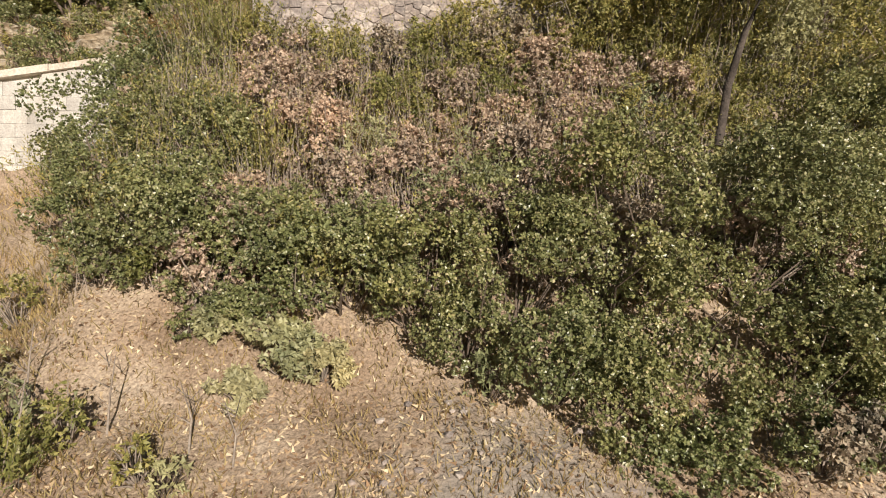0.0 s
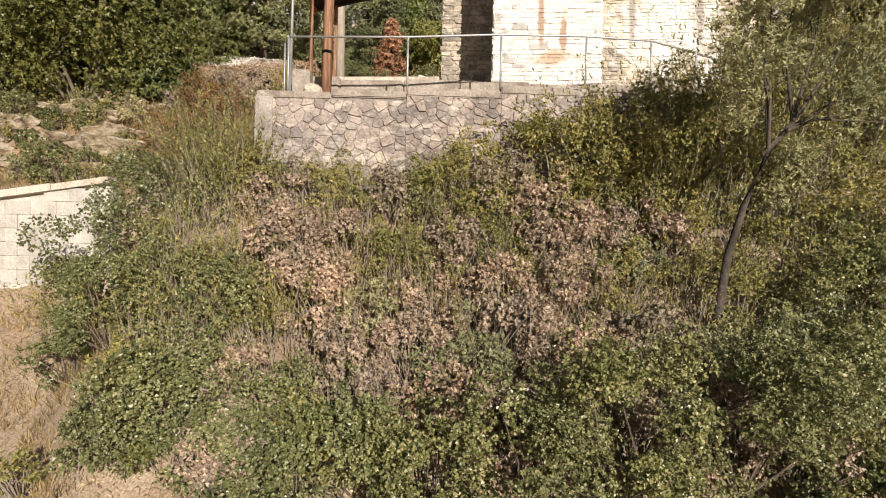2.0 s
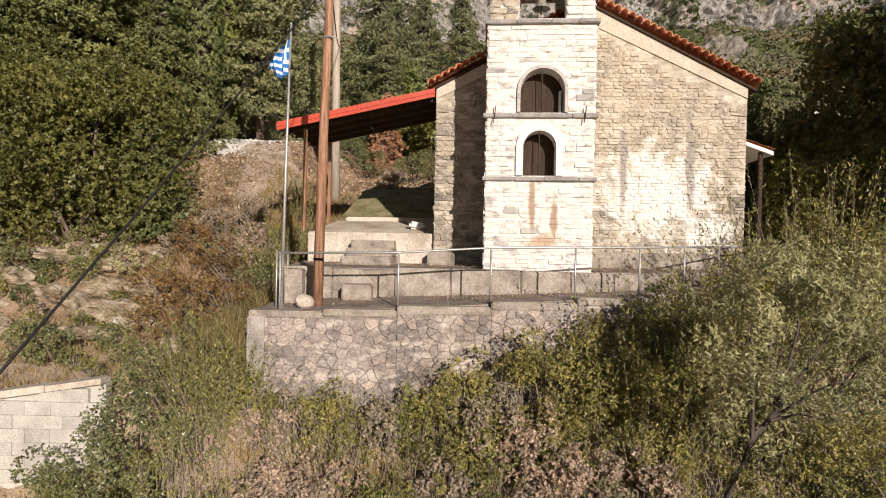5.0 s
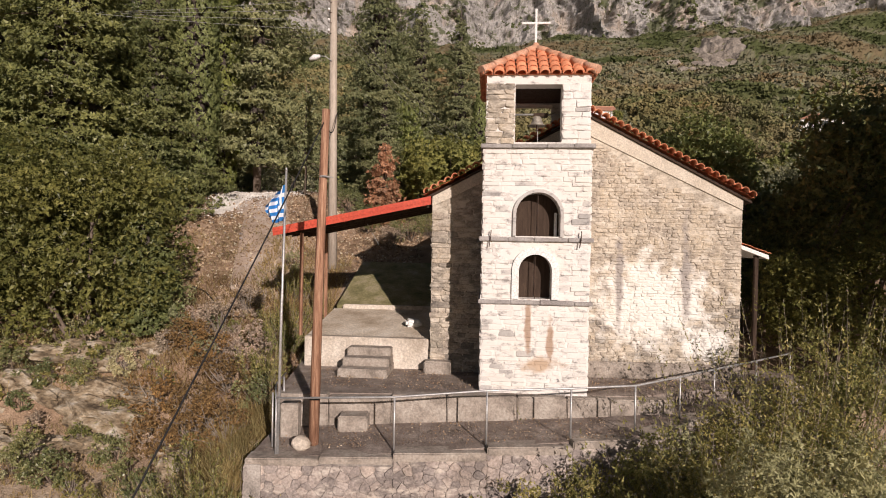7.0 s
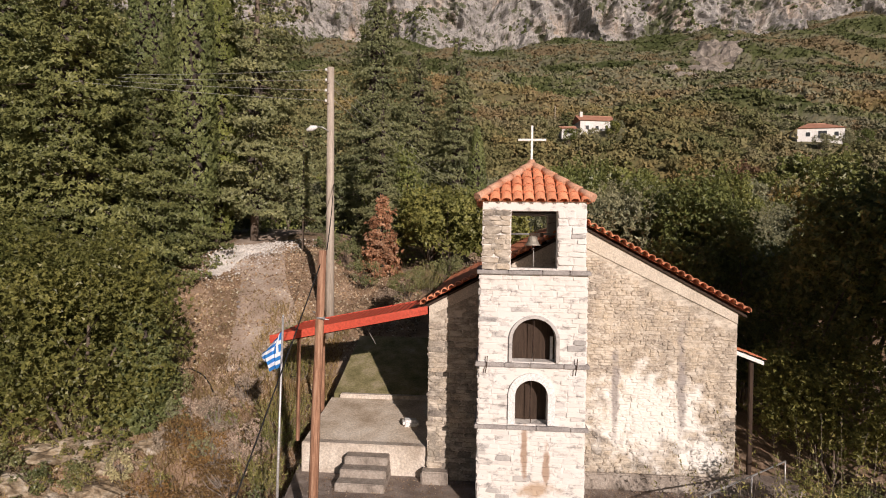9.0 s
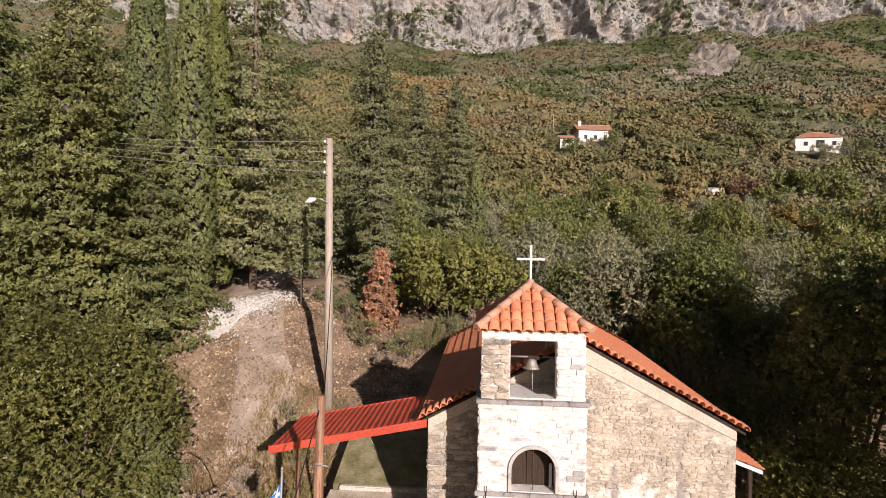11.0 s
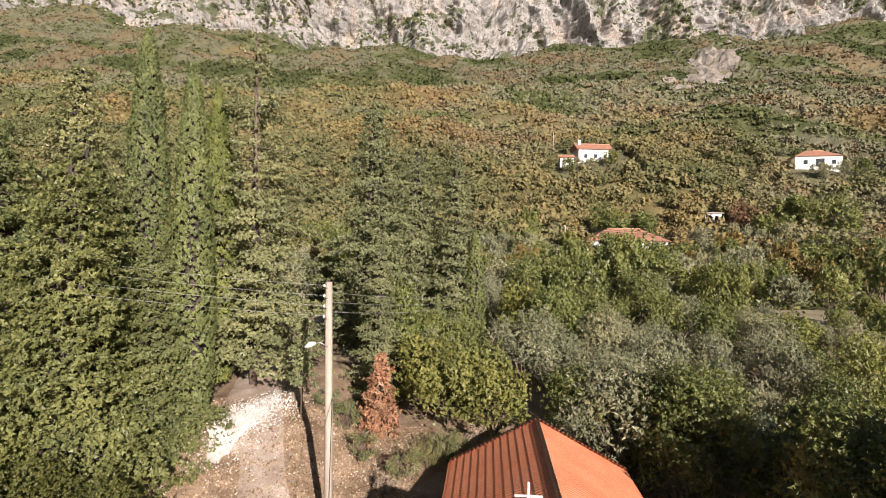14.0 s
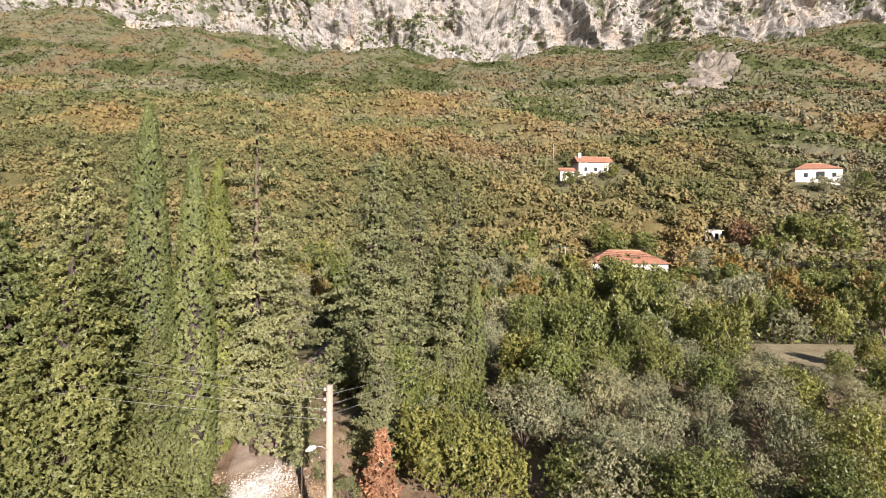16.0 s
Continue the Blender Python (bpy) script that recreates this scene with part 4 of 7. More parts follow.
for side in range(4):
    base_m = pose(AX, AY, 0, 0, 0, 90 * side)
    ncol = 10
    for c in range(ncol):
        x = -HALF + (c + 0.5) * 2 * HALF / ncol
        run = (HALF - abs(x)) / math.cos(tp) + 0.05
        d = 0.0
        while d < run - 0.1:
            y, z = -HALF - 0.03 + d * math.cos(tp), EZ + 0.0 + d * math.sin(tp)
            m = base_m @ pose(x, y, z, math.degrees(tp) - 3.0, 0, 0) @ Matrix.Diagonal((1.16, min(1.0, (run - d) / 0.42), 1.0, 1))
            piece("tile", TILE, chapel, m)
            d += 0.31
for a, b in ((-1, -1), (1, -1), (1, 1), (-1, 1)):
    bm = bmesh.new()
    n = 5
    e0, e1 = Vector((AX + a * (HALF + 0.02), AY + b * (HALF + 0.02), EZ + 0.07)), Vector((AX, AY, AZ + 0.05))
    for k in range(n):
        p0, p1 = e0.lerp(e1, k / n), e0.lerp(e1, (k + 1.15) / n)
        tube(bm, [p0, p1], [0.10, 0.078], 10)
    bmesh.ops.recalc_face_normals(bm, faces=bm.faces)
    part("hip_tiles", bm, M_RIDGE, chapel, "mortared hip tiles")
bm = bmesh.new()
bmesh.ops.create_cone(bm, cap_ends=True, segments=12, radius1=0.15, radius2=0.06, depth=0.16, matrix=Matrix.Translation((AX, AY, AZ + 0.08)))
part("finial_base", bm, M_RIDGE, chapel)
cross = empty("roof_cross", CHAPEL @ pose(AX, AY, AZ + 0.1))
tagged(cross, "plain white metal cross on the tower roof", "cross")
part("upright", box_bm(-0.025, 0.025, -0.02, 0.02, 0, 0.86, bevel=0.006), M_WHITEPAINT, cross)
part("crossbar", box_bm(-0.33, 0.33, -0.018, 0.018, 0.5, 0.55, bevel=0.006), M_WHITEPAINT, cross)

# ---------------------------------------------------------------- platform, steps and canopy beside the chapel
plat = empty("platform", CHAPEL)
tagged(plat, "pale concrete platform under the canopy with a stained front", "platform", kind="structure")
part("slab_front", box_bm(-3.25, -0.02, 0.12, 0.4, 0.5, 1.64, bevel=0.02), M_PALE, plat)
# top tilted up towards the back so that it catches more sun
top = part("slab_top", slab([[(0.402, 0.5), (2.9, 0.5), (2.9, 2.02), (0.402, 1.634)]], 3.23), M_SLAB, plat)
top.matrix_basis = pose(-0.02, 0, 0, 0, 0, 90)
part("back_kerb", box_bm(-3.0, -0.3, 2.905, 3.1, 0.8, 2.14, bevel=0.03), M_PALE, plat, "low concrete kerb at the back")
bank = part("back_bank", slab([[(3.105, 0.8), (6.6, 0.8), (6.6, 3.3), (3.105, 2.1)]], 3.2), M_MOSS, plat, "mossy earth bank behind the platform")
bank.matrix_basis = pose(-0.03, 0, 0, 0, 0, 90)
stairs = empty("steps", CHAPEL)
tagged(stairs, "three rough concrete steps up to the platform", "steps", kind="structure")
for k in range(3):
    part("step", box_bm(-2.1 + 0.03 * k, -0.92 - 0.02 * k, -0.92 + 0.345 * k, 0.115, 0.6, 1.07 + 0.19 * k, bevel=0.02), M_CONCRETE, stairs)

canopy = empty("canopy", CHAPEL)
tagged(canopy, "lean-to canopy of red metal sheet on slim posts", "canopy")
CL, CZ0, CZ1, CV0, CV1 = -4.0, 4.34, 5.18, -0.05, 2.4
bm = bmesh.new()
nx, ny = 120, 12
grid_v = []
for i in range(nx + 1):
    row = []
    t = i / nx
    for j in range(ny + 1):
        s = j / ny
        zz = CZ0 + (CZ1 - CZ0) * t + (0.03 if (i % 5) in (1, 2) else 0.0)
        row.append(bm.verts.new((CL + (0 - CL) * t - 0.03, CV0 + (CV1 - CV0) * s, zz)))
    grid_v.append(row)
for i in range(nx):
    for j in range(ny):
        bm.faces.new((grid_v[i][j], grid_v[i + 1][j], grid_v[i + 1][j + 1], grid_v[i][j + 1]))
r_ = bmesh.ops.extrude_face_region(bm, geom=list(bm.faces))
bmesh.ops.translate(bm, vec=(0, 0, -0.012), verts=[v for v in r_["geom"] if isinstance(v, bmesh.types.BMVert)])
bmesh.ops.recalc_face_normals(bm, faces=bm.faces)
part("sheet_roof", bm, M_REDMETAL, canopy, "ribbed red metal sheets")
lean = math.degrees(math.atan2(CZ1 - CZ0, -CL))


def beam(name, x0, x1, y0, y1, dz0, dz1, mat, parent, lab=""):
    bm = bmesh.new()
    f = lambda x: CZ0 + (CZ1 - CZ0) * (x - CL) / (0 - CL)
    vs = [bm.verts.new((x, y, f(x) + dz)) for x in (x0, x1) for y in (y0, y1) for dz in (dz0, dz1)]
    for q in ((0, 1, 3, 2), (4, 5, 7, 6), (0, 1, 5, 4), (2, 3, 7, 6), (0, 2, 6, 4), (1, 3, 7, 5)):
        bm.faces.new([vs[i] for i in q])
    bmesh.ops.recalc_face_normals(bm, faces=bm.faces)
    return part(name, bm, mat, parent, lab)


beam("fascia", CL - 0.04, -0.03, CV0 - 0.03, CV0 - 0.002, -0.15, 0.045, M_REDMETAL, canopy, "bright red folded metal fascia")
beam("fascia", CL - 0.04, -0.03, CV1 + 0.002, CV1 + 0.03, -0.15, 0.045, M_REDMETAL, canopy)
beam("edge_trim", CL - 0.045, -0.03, CV0 - 0.045, CV0 - 0.031, -0.06, 0.055, M_REDMETAL, canopy)
beam("ceiling_board", CL + 0.05, -0.03, CV0 + 0.02, CV1 - 0.02, -0.075, -0.03, M_DARKWOOD_SHADE, canopy)
for y in (0.2, 0.9, 1.6, 2.25):
    beam("rafter", CL + 0.1, -0.03, y, y + 0.07, -0.2, -0.078, M_DARKWOOD_SHADE, canopy)
for x, y, z0 in ((-3.38, 0.2, 1.64), (-3.32, 2.2, 1.64), (-1.75, 2.2, 1.64)):
    f = CZ0 + (CZ1 - CZ0) * (x - CL) / (0 - CL)
    if x < -2:
        part("post", box_bm(x - 0.04, x + 0.04, y - 0.04, y + 0.04, z0, f - 0.2, bevel=0.006), M_BROWNWOOD, canopy, "brown painted square post")
part("brace", tube_bm([(-1.9, 1.2, 4.55), (-1.6, 1.3, 4.0)], 0.007, 6), M_WIRE, canopy)
sack = part("cloth_bundle", box_bm(-0.22, 0.22, -0.14, 0.14, 0, 0.2, bevel=0.06), M_WHITEPAINT)
sack.matrix_basis = CHAPEL @ pose(-0.62, 1.3, 1.77, 8, 6, 20)
tagged(sack, "pale crumpled cloth bundle lying on the platform", "bundle")

# porch roof on the far side of the nave
porch = empty("side_porch", CHAPEL)
tagged(porch, "small lean-to porch with a pale edged tiled roof", "porch")
bm = bmesh.new()
vs = [bm.verts.new(c) for c in ((7.42, 1.0, 4.2), (8.5, 1.0, 3.8), (8.5, 4.5, 3.8), (7.42, 4.5, 4.2))]
bm.faces.new(vs)
r_ = bmesh.ops.extrude_face_region(bm, geom=list(bm.faces))
bmesh.ops.translate(bm, vec=(0, 0, 0.1), verts=[v for v in r_["geom"] if isinstance(v, bmesh.types.BMVert)])
bmesh.ops.recalc_face_normals(bm, faces=bm.faces)
part("porch_roof", bm, M_WHITEPAINT, porch)
V, F = tiled_slope("porch", 1.2, 3.6, M_ROOF)
pa = math.atan2(0.48, 1.33)
part_np("porch_tiles", np.stack([7.42 + V[:, 1] * math.cos(pa), 0.95 + V[:, 0], 4.33 - V[:, 1] * math.sin(pa) + V[:, 2]], -1), F[:, ::-1], M_ROOF, porch)
# posts coloured dark for the shade under the porch roof
for y in (1.1, 4.3):
    part("porch_post", box_bm(8.2, 8.3, y, y + 0.1, 0.3, 3.9, bevel=0.01), M_DARKWOOD_SHADE, porch)

# ---------------------------------------------------------------- poles, flag, railing
wp = empty("wooden_pole", pose(-2.36, 10.85, 0.1))
tagged(wp, "bare red brown wooden pole standing on the terrace", "pole")
part("shaft", tube_bm([(0, 0, 0), (0.05, 0.05, 3.2), (0.13, 0.12, 6.52)], [0.102, 0.09, 0.076], 10), M_BROWNWOOD, wp)
part("pole_band", tube_bm([(0.11, 0.09, 5.2), (0.11, 0.09, 5.24)], 0.088, 12), M_GALV, wp)
part("pole_bracket", tube_bm([(0.1, 0.0, 5.22), (0.3, -0.02, 5.2)], 0.012, 6), M_GALV, wp)
part("pole_band", tube_bm([(0.01, 0.01, 0.95), (0.01, 0.01, 1.0)], 0.104, 12), M_CABLE, wp)
rock = bmesh.new()
bmesh.ops.create_icosphere(rock, subdivisions=2, radius=0.155)
for v in rock.verts:
    v.co = Vector((v.co.x * 1.25, v.co.y, v.co.z * 0.95)) * (1 + 0.18 * noise.noise(v.co * 6))
wr = part("whitewashed_stone", rock, M_PALE)
wr.matrix_basis = pose(-2.55, 10.62, 0.28)
tagged(wr, "white painted boulder at the foot of the wooden pole", "stone")

fp = empty("flagpole", pose(-2.92, 10.4, 0.12))
tagged(fp, "slim galvanised flagpole at the terrace corner", "flagpole")
part("shaft", tube_bm([(0, 0, 0), (0.03, 0.03, 2.6), (0.08, 0.06, 5.25)], [0.028, 0.026, 0.02], 8), M_GALV, fp)
part("finial", tube_bm([(0.08, 0.06, 5.25), (0.08, 0.06, 5.31)], [0.03, 0.012], 8), M_GALV, fp)

M_FLAG, nt, p = material("flag_cloth", 0.8, 0, 0.2)
uvn = nt.nodes.new("ShaderNodeUVMap")
sep = nt.nodes.new("ShaderNodeSeparateXYZ")
nt.links.new(uvn.outputs[0], sep.inputs[0])


def fmath(op, a, b=0.0):
    n_ = nt.nodes.new("ShaderNodeMath")
    n_.operation = op
    for s_, v_ in zip(n_.inputs, (a, b)):
        if isinstance(v_, bpy.types.NodeSocket):
            nt.links.new(v_, s_)
        else:
            s_.default_value = v_
    return n_.outputs[0]


U_, W_ = sep.outputs[0], sep.outputs[1]
stripe = fmath("LESS_THAN", fmath("MODULO", fmath("MULTIPLY", W_, 4.5), 1.0), 0.5)
canton = fmath("MULTIPLY", fmath("LESS_THAN", U_, 0.37), fmath("GREATER_THAN", W_, 0.4444))
arm = fmath("MAXIMUM", fmath("LESS_THAN", fmath("ABSOLUTE", fmath("SUBTRACT", U_, 0.185)), 0.037), fmath("LESS_THAN", fmath("ABSOLUTE", fmath("SUBTRACT", W_, 0.7222)), 0.0555))
white = fmath("ADD", fmath("MULTIPLY", canton, arm), fmath("MULTIPLY", fmath("SUBTRACT", 1.0, canton), fmath("SUBTRACT", 1.0, stripe)))
nt.links.new(mix(nt, white, (0.03, 0.20, 0.52), (0.75, 0.77, 0.8)), p.inputs["Base Color"])

bm = bmesh.new()
uvl = bm.loops.layers.uv.new("UVMap")
nu, nv = 30, 22
gv = []
for i in range(nu + 1):
    row = []
    for j in range(nv + 1):
        u, w_ = i / nu, j / nv
        x = -0.36 * u * (0.42 + 0.58 * math.sin(math.pi * min(1.0, 0.12 + 0.8 * w_)))
        z = 4.46 + 0.66 * w_ - 0.2 * u ** 1.2 * (0.4 + w_)
        y = 0.13 * math.sin(u * 14 + 2.5 * w_) * u ** 0.5
        row.append((bm.verts.new((x + 0.03 * math.sin(7 * w_) * u, y, z)), u, w_))
    gv.append(row)
for i in range(nu):
    for j in range(nv):
        quad = (gv[i][j], gv[i + 1][j], gv[i + 1][j + 1], gv[i][j + 1])
        f = bm.faces.new([q[0] for q in quad])
        f.smooth = True
        for lp, q in zip(f.loops, quad):
            lp[uvl].uv = (q[1], q[2])
flag = part("flag", bm, M_FLAG)
flag.matrix_basis = pose(-2.86, 10.46, 0.0)
tagged(flag, "limp blue and white striped flag with a white cross", "flag")

rail = empty("railing")
tagged(rail, "thin galvanised pipe railing along the terrace edge", "railing")
RAIL = [(-2.95, 10.38, 0.17, 1.19), (-0.78, 10.4, 0.25, 1.24), (0.93, 10.5, 0.35, 1.36), (2.52, 10.6, 0.44, 1.40), (3.8, 10.81, 0.5, 1.42), (4.95, 11.5, 0.56, 1.44), (5.97, 12.16, 0.62, 1.46), (7.4, 13.1, 0.7, 1.47), (8.75, 14.02, 0.8, 1.48)]
part("top_rail", tube_bm([(x, y, z1) for x, y, z0, z1 in RAIL], 0.021, 8), M_GALV, rail)
for x, y, z0, z1 in RAIL:
    part("post", tube_bm([(x, y, z0 - 0.05), (x, y, z1)], 0.019, 8), M_GALV, rail)
part("side_rail", tube_bm([(-2.95, 10.38, 1.19), (-3.22, 11.3, 1.2), (-3.3, 12.3, 1.2)], 0.02, 8), M_GALV, rail)
for x, y in ((-3.12, 10.75), (-3.25, 12.0)):
    part("post", tube_bm([(x, y, 0.0), (x, y, 1.19)], 0.019, 8), M_GALV, rail)
pb = part("concrete_footing", box_bm(-3.1, -2.75, 11.2, 11.5, 0.1, 0.85, bevel=0.02), M_CONCRETE)
tagged(pb, "weathered square concrete pier at the terrace corner", "pier")

up = empty("utility_pole", pose(-4.24, 22.4, 2.6))
tagged(up, "tall pale wooden utility pole beside the track", "pole")
part("shaft", tube_bm([(0, 0, 0), (-0.05, 0, 5), (-0.1, 0, 11.0)], [0.185, 0.16, 0.135], 12), M_GREYWOOD, up)
for k, z in enumerate((10.75, 10.35, 9.95, 9.55)):
    br = part("insulator_bracket", tube_bm([(-0.1, -0.1, z), (-0.25, -0.16, z), (-0.25, -0.16, z + 0.07)], 0.015, 6), M_IRON, up)
    part("insulator", tube_bm([(-0.25, -0.16, z + 0.06), (-0.25, -0.16, z + 0.12), (-0.25, -0.16, z + 0.17)], [0.045, 0.05, 0.025], 8), M_WHITEPAINT, br)
la = part("lamp_arm", tube_bm([(-0.1, -0.14, 8.45), (-0.35, -0.2, 8.62), (-0.62, -0.25, 8.62)], 0.02, 6), M_GALV, up)
part("lamp_head", tube_bm([(-0.55, -0.24, 8.62), (-0.75, -0.27, 8.56), (-0.95, -0.3, 8.46)], [0.05, 0.12, 0.05], 10), M_WHITEPAINT, la, "white street lamp head")


def wire(name, a, b, sag, r, mat, lab):
    pts = []
    for k in range(25):
        t = k / 24
        q = Vector(a).lerp(Vector(b), t)
        q.z -= sag * 4 * t * (1 - t)
        pts.append(q)
    ob = part(name, tube_bm(pts, r, 5), mat)
    tagged(ob, lab, "cable")
    return ob


for k, z in enumerate((10.87, 10.47, 10.07, 9.67)):
    wire("power_line", (-4.5, 22.24, 2.6 + z), (-40, 33 - 3 * k, 16.5 + 0.5 * z - 4), 0.9, 0.006, M_WIRE, "thin pale overhead power line on the utility pole")

# grit and fallen bits on the terrace and the yard
rt = np.random.RandomState(91)
gx_, gy_ = rt.uniform(-3.2, 8.2, size=6000), rt.uniform(10.45, 14.1, size=6000)
ok_ = ((gy_ < 11.7 + 0.02 * gx_) & (gx_ < 3.4)) | ((gy_ > 12.3) & (gx_ < 8) & (gy_ > 12.3 + 0.25 * np.maximum(gx_ - 4.4, 0)))
gx_, gy_ = gx_[ok_], gy_[ok_]
GZT = np.where(gy_ < 12, 0.17 + (gx_ + 3.4) * 0.052 + 0.0 * gy_, 0.885)
TERRACE_BITS = np.stack([gx_, gy_, GZT + 0.02], -1)

# ---------------------------------------------------------------- plants
def unit(v):
    return v / np.maximum(np.linalg.norm(v, axis=-1, keepdims=True), 1e-9)


def leaves(P, N, size, aspect, rs, droop=0.0, along=None, jitter=0.9, cup=0.12, small=False):
    """One folded leaf a point: P places, N outward directions. Returns verts and faces; small leaves are single triangles."""
    n = len(P)
    nor = unit(N + jitter * rs.normal(size=(n, 3)))
    t = rs.normal(size=(n, 3)) if along is None else along + 0.35 * rs.normal(size=(n, 3))
    t[:, 2] -= droop
    t = unit(t - nor * np.sum(t * nor, -1, keepdims=True))
    b = np.cross(nor, t)
    s = (size * rs.uniform(0.6, 1.35, size=n))[:, None]
    w = s * aspect
    tip = P + t * s
    if small:
        V = np.stack([P + b * w * 0.6, P - b * w * 0.6, tip + nor * s * cup], 1).reshape(-1, 3)
        return V, np.arange(3 * n).reshape(n, 3)
    mid = P + t * s * 0.48
    l = mid + b * w * 0.5 + nor * s * cup
    r = mid - b * w * 0.5 + nor * s * cup
    V = np.stack([P, r, tip, l], 1).reshape(-1, 3)
    F = np.arange(4 * n).reshape(n, 4)
    return V, F


def tufts(C, D, m, size, aspect, rs, fan=0.8, lead=None, jitter=0.6, small=True, cup=0.12):
    """m leaves round each of the places C, facing D and pointing along lead where it is given. Returns verts, faces and facings."""
    k = np.repeat(np.arange(len(C)), m)
    way = unit((D if lead is None else lead)[k] + fan * rs.normal(size=(len(k), 3)))
    P = C[k] + way * size * rs.uniform(-0.3, 0.6, size=(len(k), 1))
    V, F = leaves(P, D[k], size, aspect, rs, along=way, jitter=jitter, cup=cup, small=small)
    return V, F, D[k]


ico = bmesh.new()
bmesh.ops.create_icosphere(ico, subdivisions=1, radius=1.0)
IV = np.array([v.co for v in ico.verts])
IF = np.array([[v.index for v in f.verts] for f in ico.faces])
ico.free()
IF_TOP = IF[IV[IF].mean(1)[:, 2] > -0.3]


def cores(C, R3, rs, rough=0.15):
    """Lumpy bodies that fill the lobes: verts, faces, normals."""
    n = len(C)
    J = 1 + rough * rs.normal(size=(n, len(IV), 1)).clip(-1.5, 1.5)
    V = (C[:, None] + IV[None] * J * R3[:, None]).reshape(-1, 3)
    F = (IF[None] + (np.arange(n) * len(IV))[:, None, None]).reshape(-1, 3)
    return V, F, np.tile(IV, (n, 1))


def joined(*groups):
    Vs, Fs, Ns, o = [], [], [], 0
    for V, F, N in groups:
        Vs.append(V)
        Fs.append(F + o)
        Ns.append(N)
        o += len(V)
    return np.concatenate(Vs), np.concatenate(Fs), np.concatenate(Ns)


def lobes(rs, radii, count, spread=0.75, size=(0.32, 0.55), low=-0.35):
    """Lumps of a crown: centres and radii in an ellipsoid about the origin."""
    C = unit(rs.normal(size=(count, 3)))
    C[:, 2] = np.where(C[:, 2] < low, -C[:, 2] * 0.6, C[:, 2])
    C = C * rs.uniform(0.35, 1.0, size=(count, 1)) ** 0.5 * spread
    R = rs.uniform(size[0], size[1], size=count)
    return C * np.array(radii), R * (radii[0] * radii[1] * radii[2]) ** (1 / 3)


def crown_points(rs, radii, count, n, spread=0.75, size=(0.32, 0.55), low=-0.35, skin=0.35):
    C, R = lobes(rs, radii, count, spread, size, low)
    k = rs.choice(count, size=n, p=R ** 2 / np.sum(R ** 2))
    D = unit(rs.normal(size=(n, 3)))
    rad = R[k] * (1 - skin * rs.uniform(0, 1, size=n) ** 1.6)
    P = C[k] + D * rad[:, None]
    out = unit(0.65 * D + 0.35 * unit(P))
    return P, out, C, R


def branches(rs, C, root, r0, sides=5, wander=0.12):
    bm = bmesh.new()
    sides = min(sides, 4)
    for c in C:
        a, b = Vector(root), Vector([float(v) for v in c])
        mid = a.lerp(b, 0.5) + Vector([float(v) for v in rs.normal(size=3) * wander * (b - a).length])
        mid.z += 0.1 * (b - a).length
        tube(bm, [a, mid, b], [r0, r0 * 0.55, r0 * 0.15], sides, cap=False)
    return bm


def shrub(name, at, radii, n, leaf, aspect, mat, seed, label, category="shrub", twigs=M_BARK, lumps=46, skin=0.42, jitter=0.6, low=-0.8, bare=0, broad=False):
    rs = np.random.RandomState(seed)
    root = empty(name, pose(*at))
    tagged(root, label, category)
    per = 6
    P, N, C, R = crown_points(rs, radii, lumps, int(n * (0.72 if broad else 0.95) / per), 0.94, (0.12, 0.3), low, skin)
    keep = (P[:, 1] < 0.15 * radii[1]) | (rs.uniform(size=len(P)) < 0.12)
    P, N = P[keep], N[keep]
    V, F, _ = tufts(P, unit(N + np.array([0, 0, 0.25])), per, leaf * (1.1 if broad else 1.0), aspect, rs, 1.1, jitter=jitter + 0.2, small=not broad)
    part_np("foliage", V, F, mat, root)
    base = (0, radii[1] * 0.35, -radii[2] * 0.95)
    ends = list(C[:16])
    if bare:
        ends += [np.array(p) for p in P[rs.choice(len(P), bare)] * 1.12]
    tagged(part("stem", branches(rs, ends, base, 0.016 + 0.006 * max(radii), 4), twigs, root), kind="stuff")
    return root


def broom(name, at, wide, tall, n, mat, seed, label, twigs=M_TWIG, leaf=0.05, lean=0.35, category="shrub"):
    """Upright wands with small leaves along them."""
    rs = np.random.RandomState(seed)
    root = empty(name, pose(*at))
    tagged(root, label, category)
    base = rs.normal(size=(n, 3)) * np.array([wide * 0.34, wide * 0.28, 0.02])
    d = unit(np.stack([base[:, 0] / wide * lean * 2 + rs.normal(size=n) * 0.16, base[:, 1] / wide * lean * 2 - 0.12 + rs.normal(size=n) * 0.16, np.ones(n)], -1))
    h = tall * rs.uniform(0.5, 1.1, size=n)
    side = unit(np.cross(d, rs.normal(size=(n, 3))))
    w = 0.006
    top = base + d * h[:, None]
    V = np.concatenate([np.stack([base - side * w, base + side * w, top + side * w * 0.3, top - side * w * 0.3], 1)]).reshape(-1, 3)
    tagged(part_np("stem", V, np.arange(4 * n).reshape(n, 4), twigs, root), kind="stuff")
    m = 44
    T = rs.uniform(0.18, 1.0, size=(n, m))
    P = (base[:, None] + d[:, None] * (h[:, None] * T)[..., None]).reshape(-1, 3) + rs.normal(size=(n * m, 3)) * 0.022
    A = np.repeat(d, m, 0)
    V, F = leaves(P, unit(rs.normal(size=P.shape) + np.array([0, -0.6, 0.3])), leaf, 0.34, rs, along=A, jitter=0.5, small=True)
    part_np("foliage", V, F, mat, root)
    return root


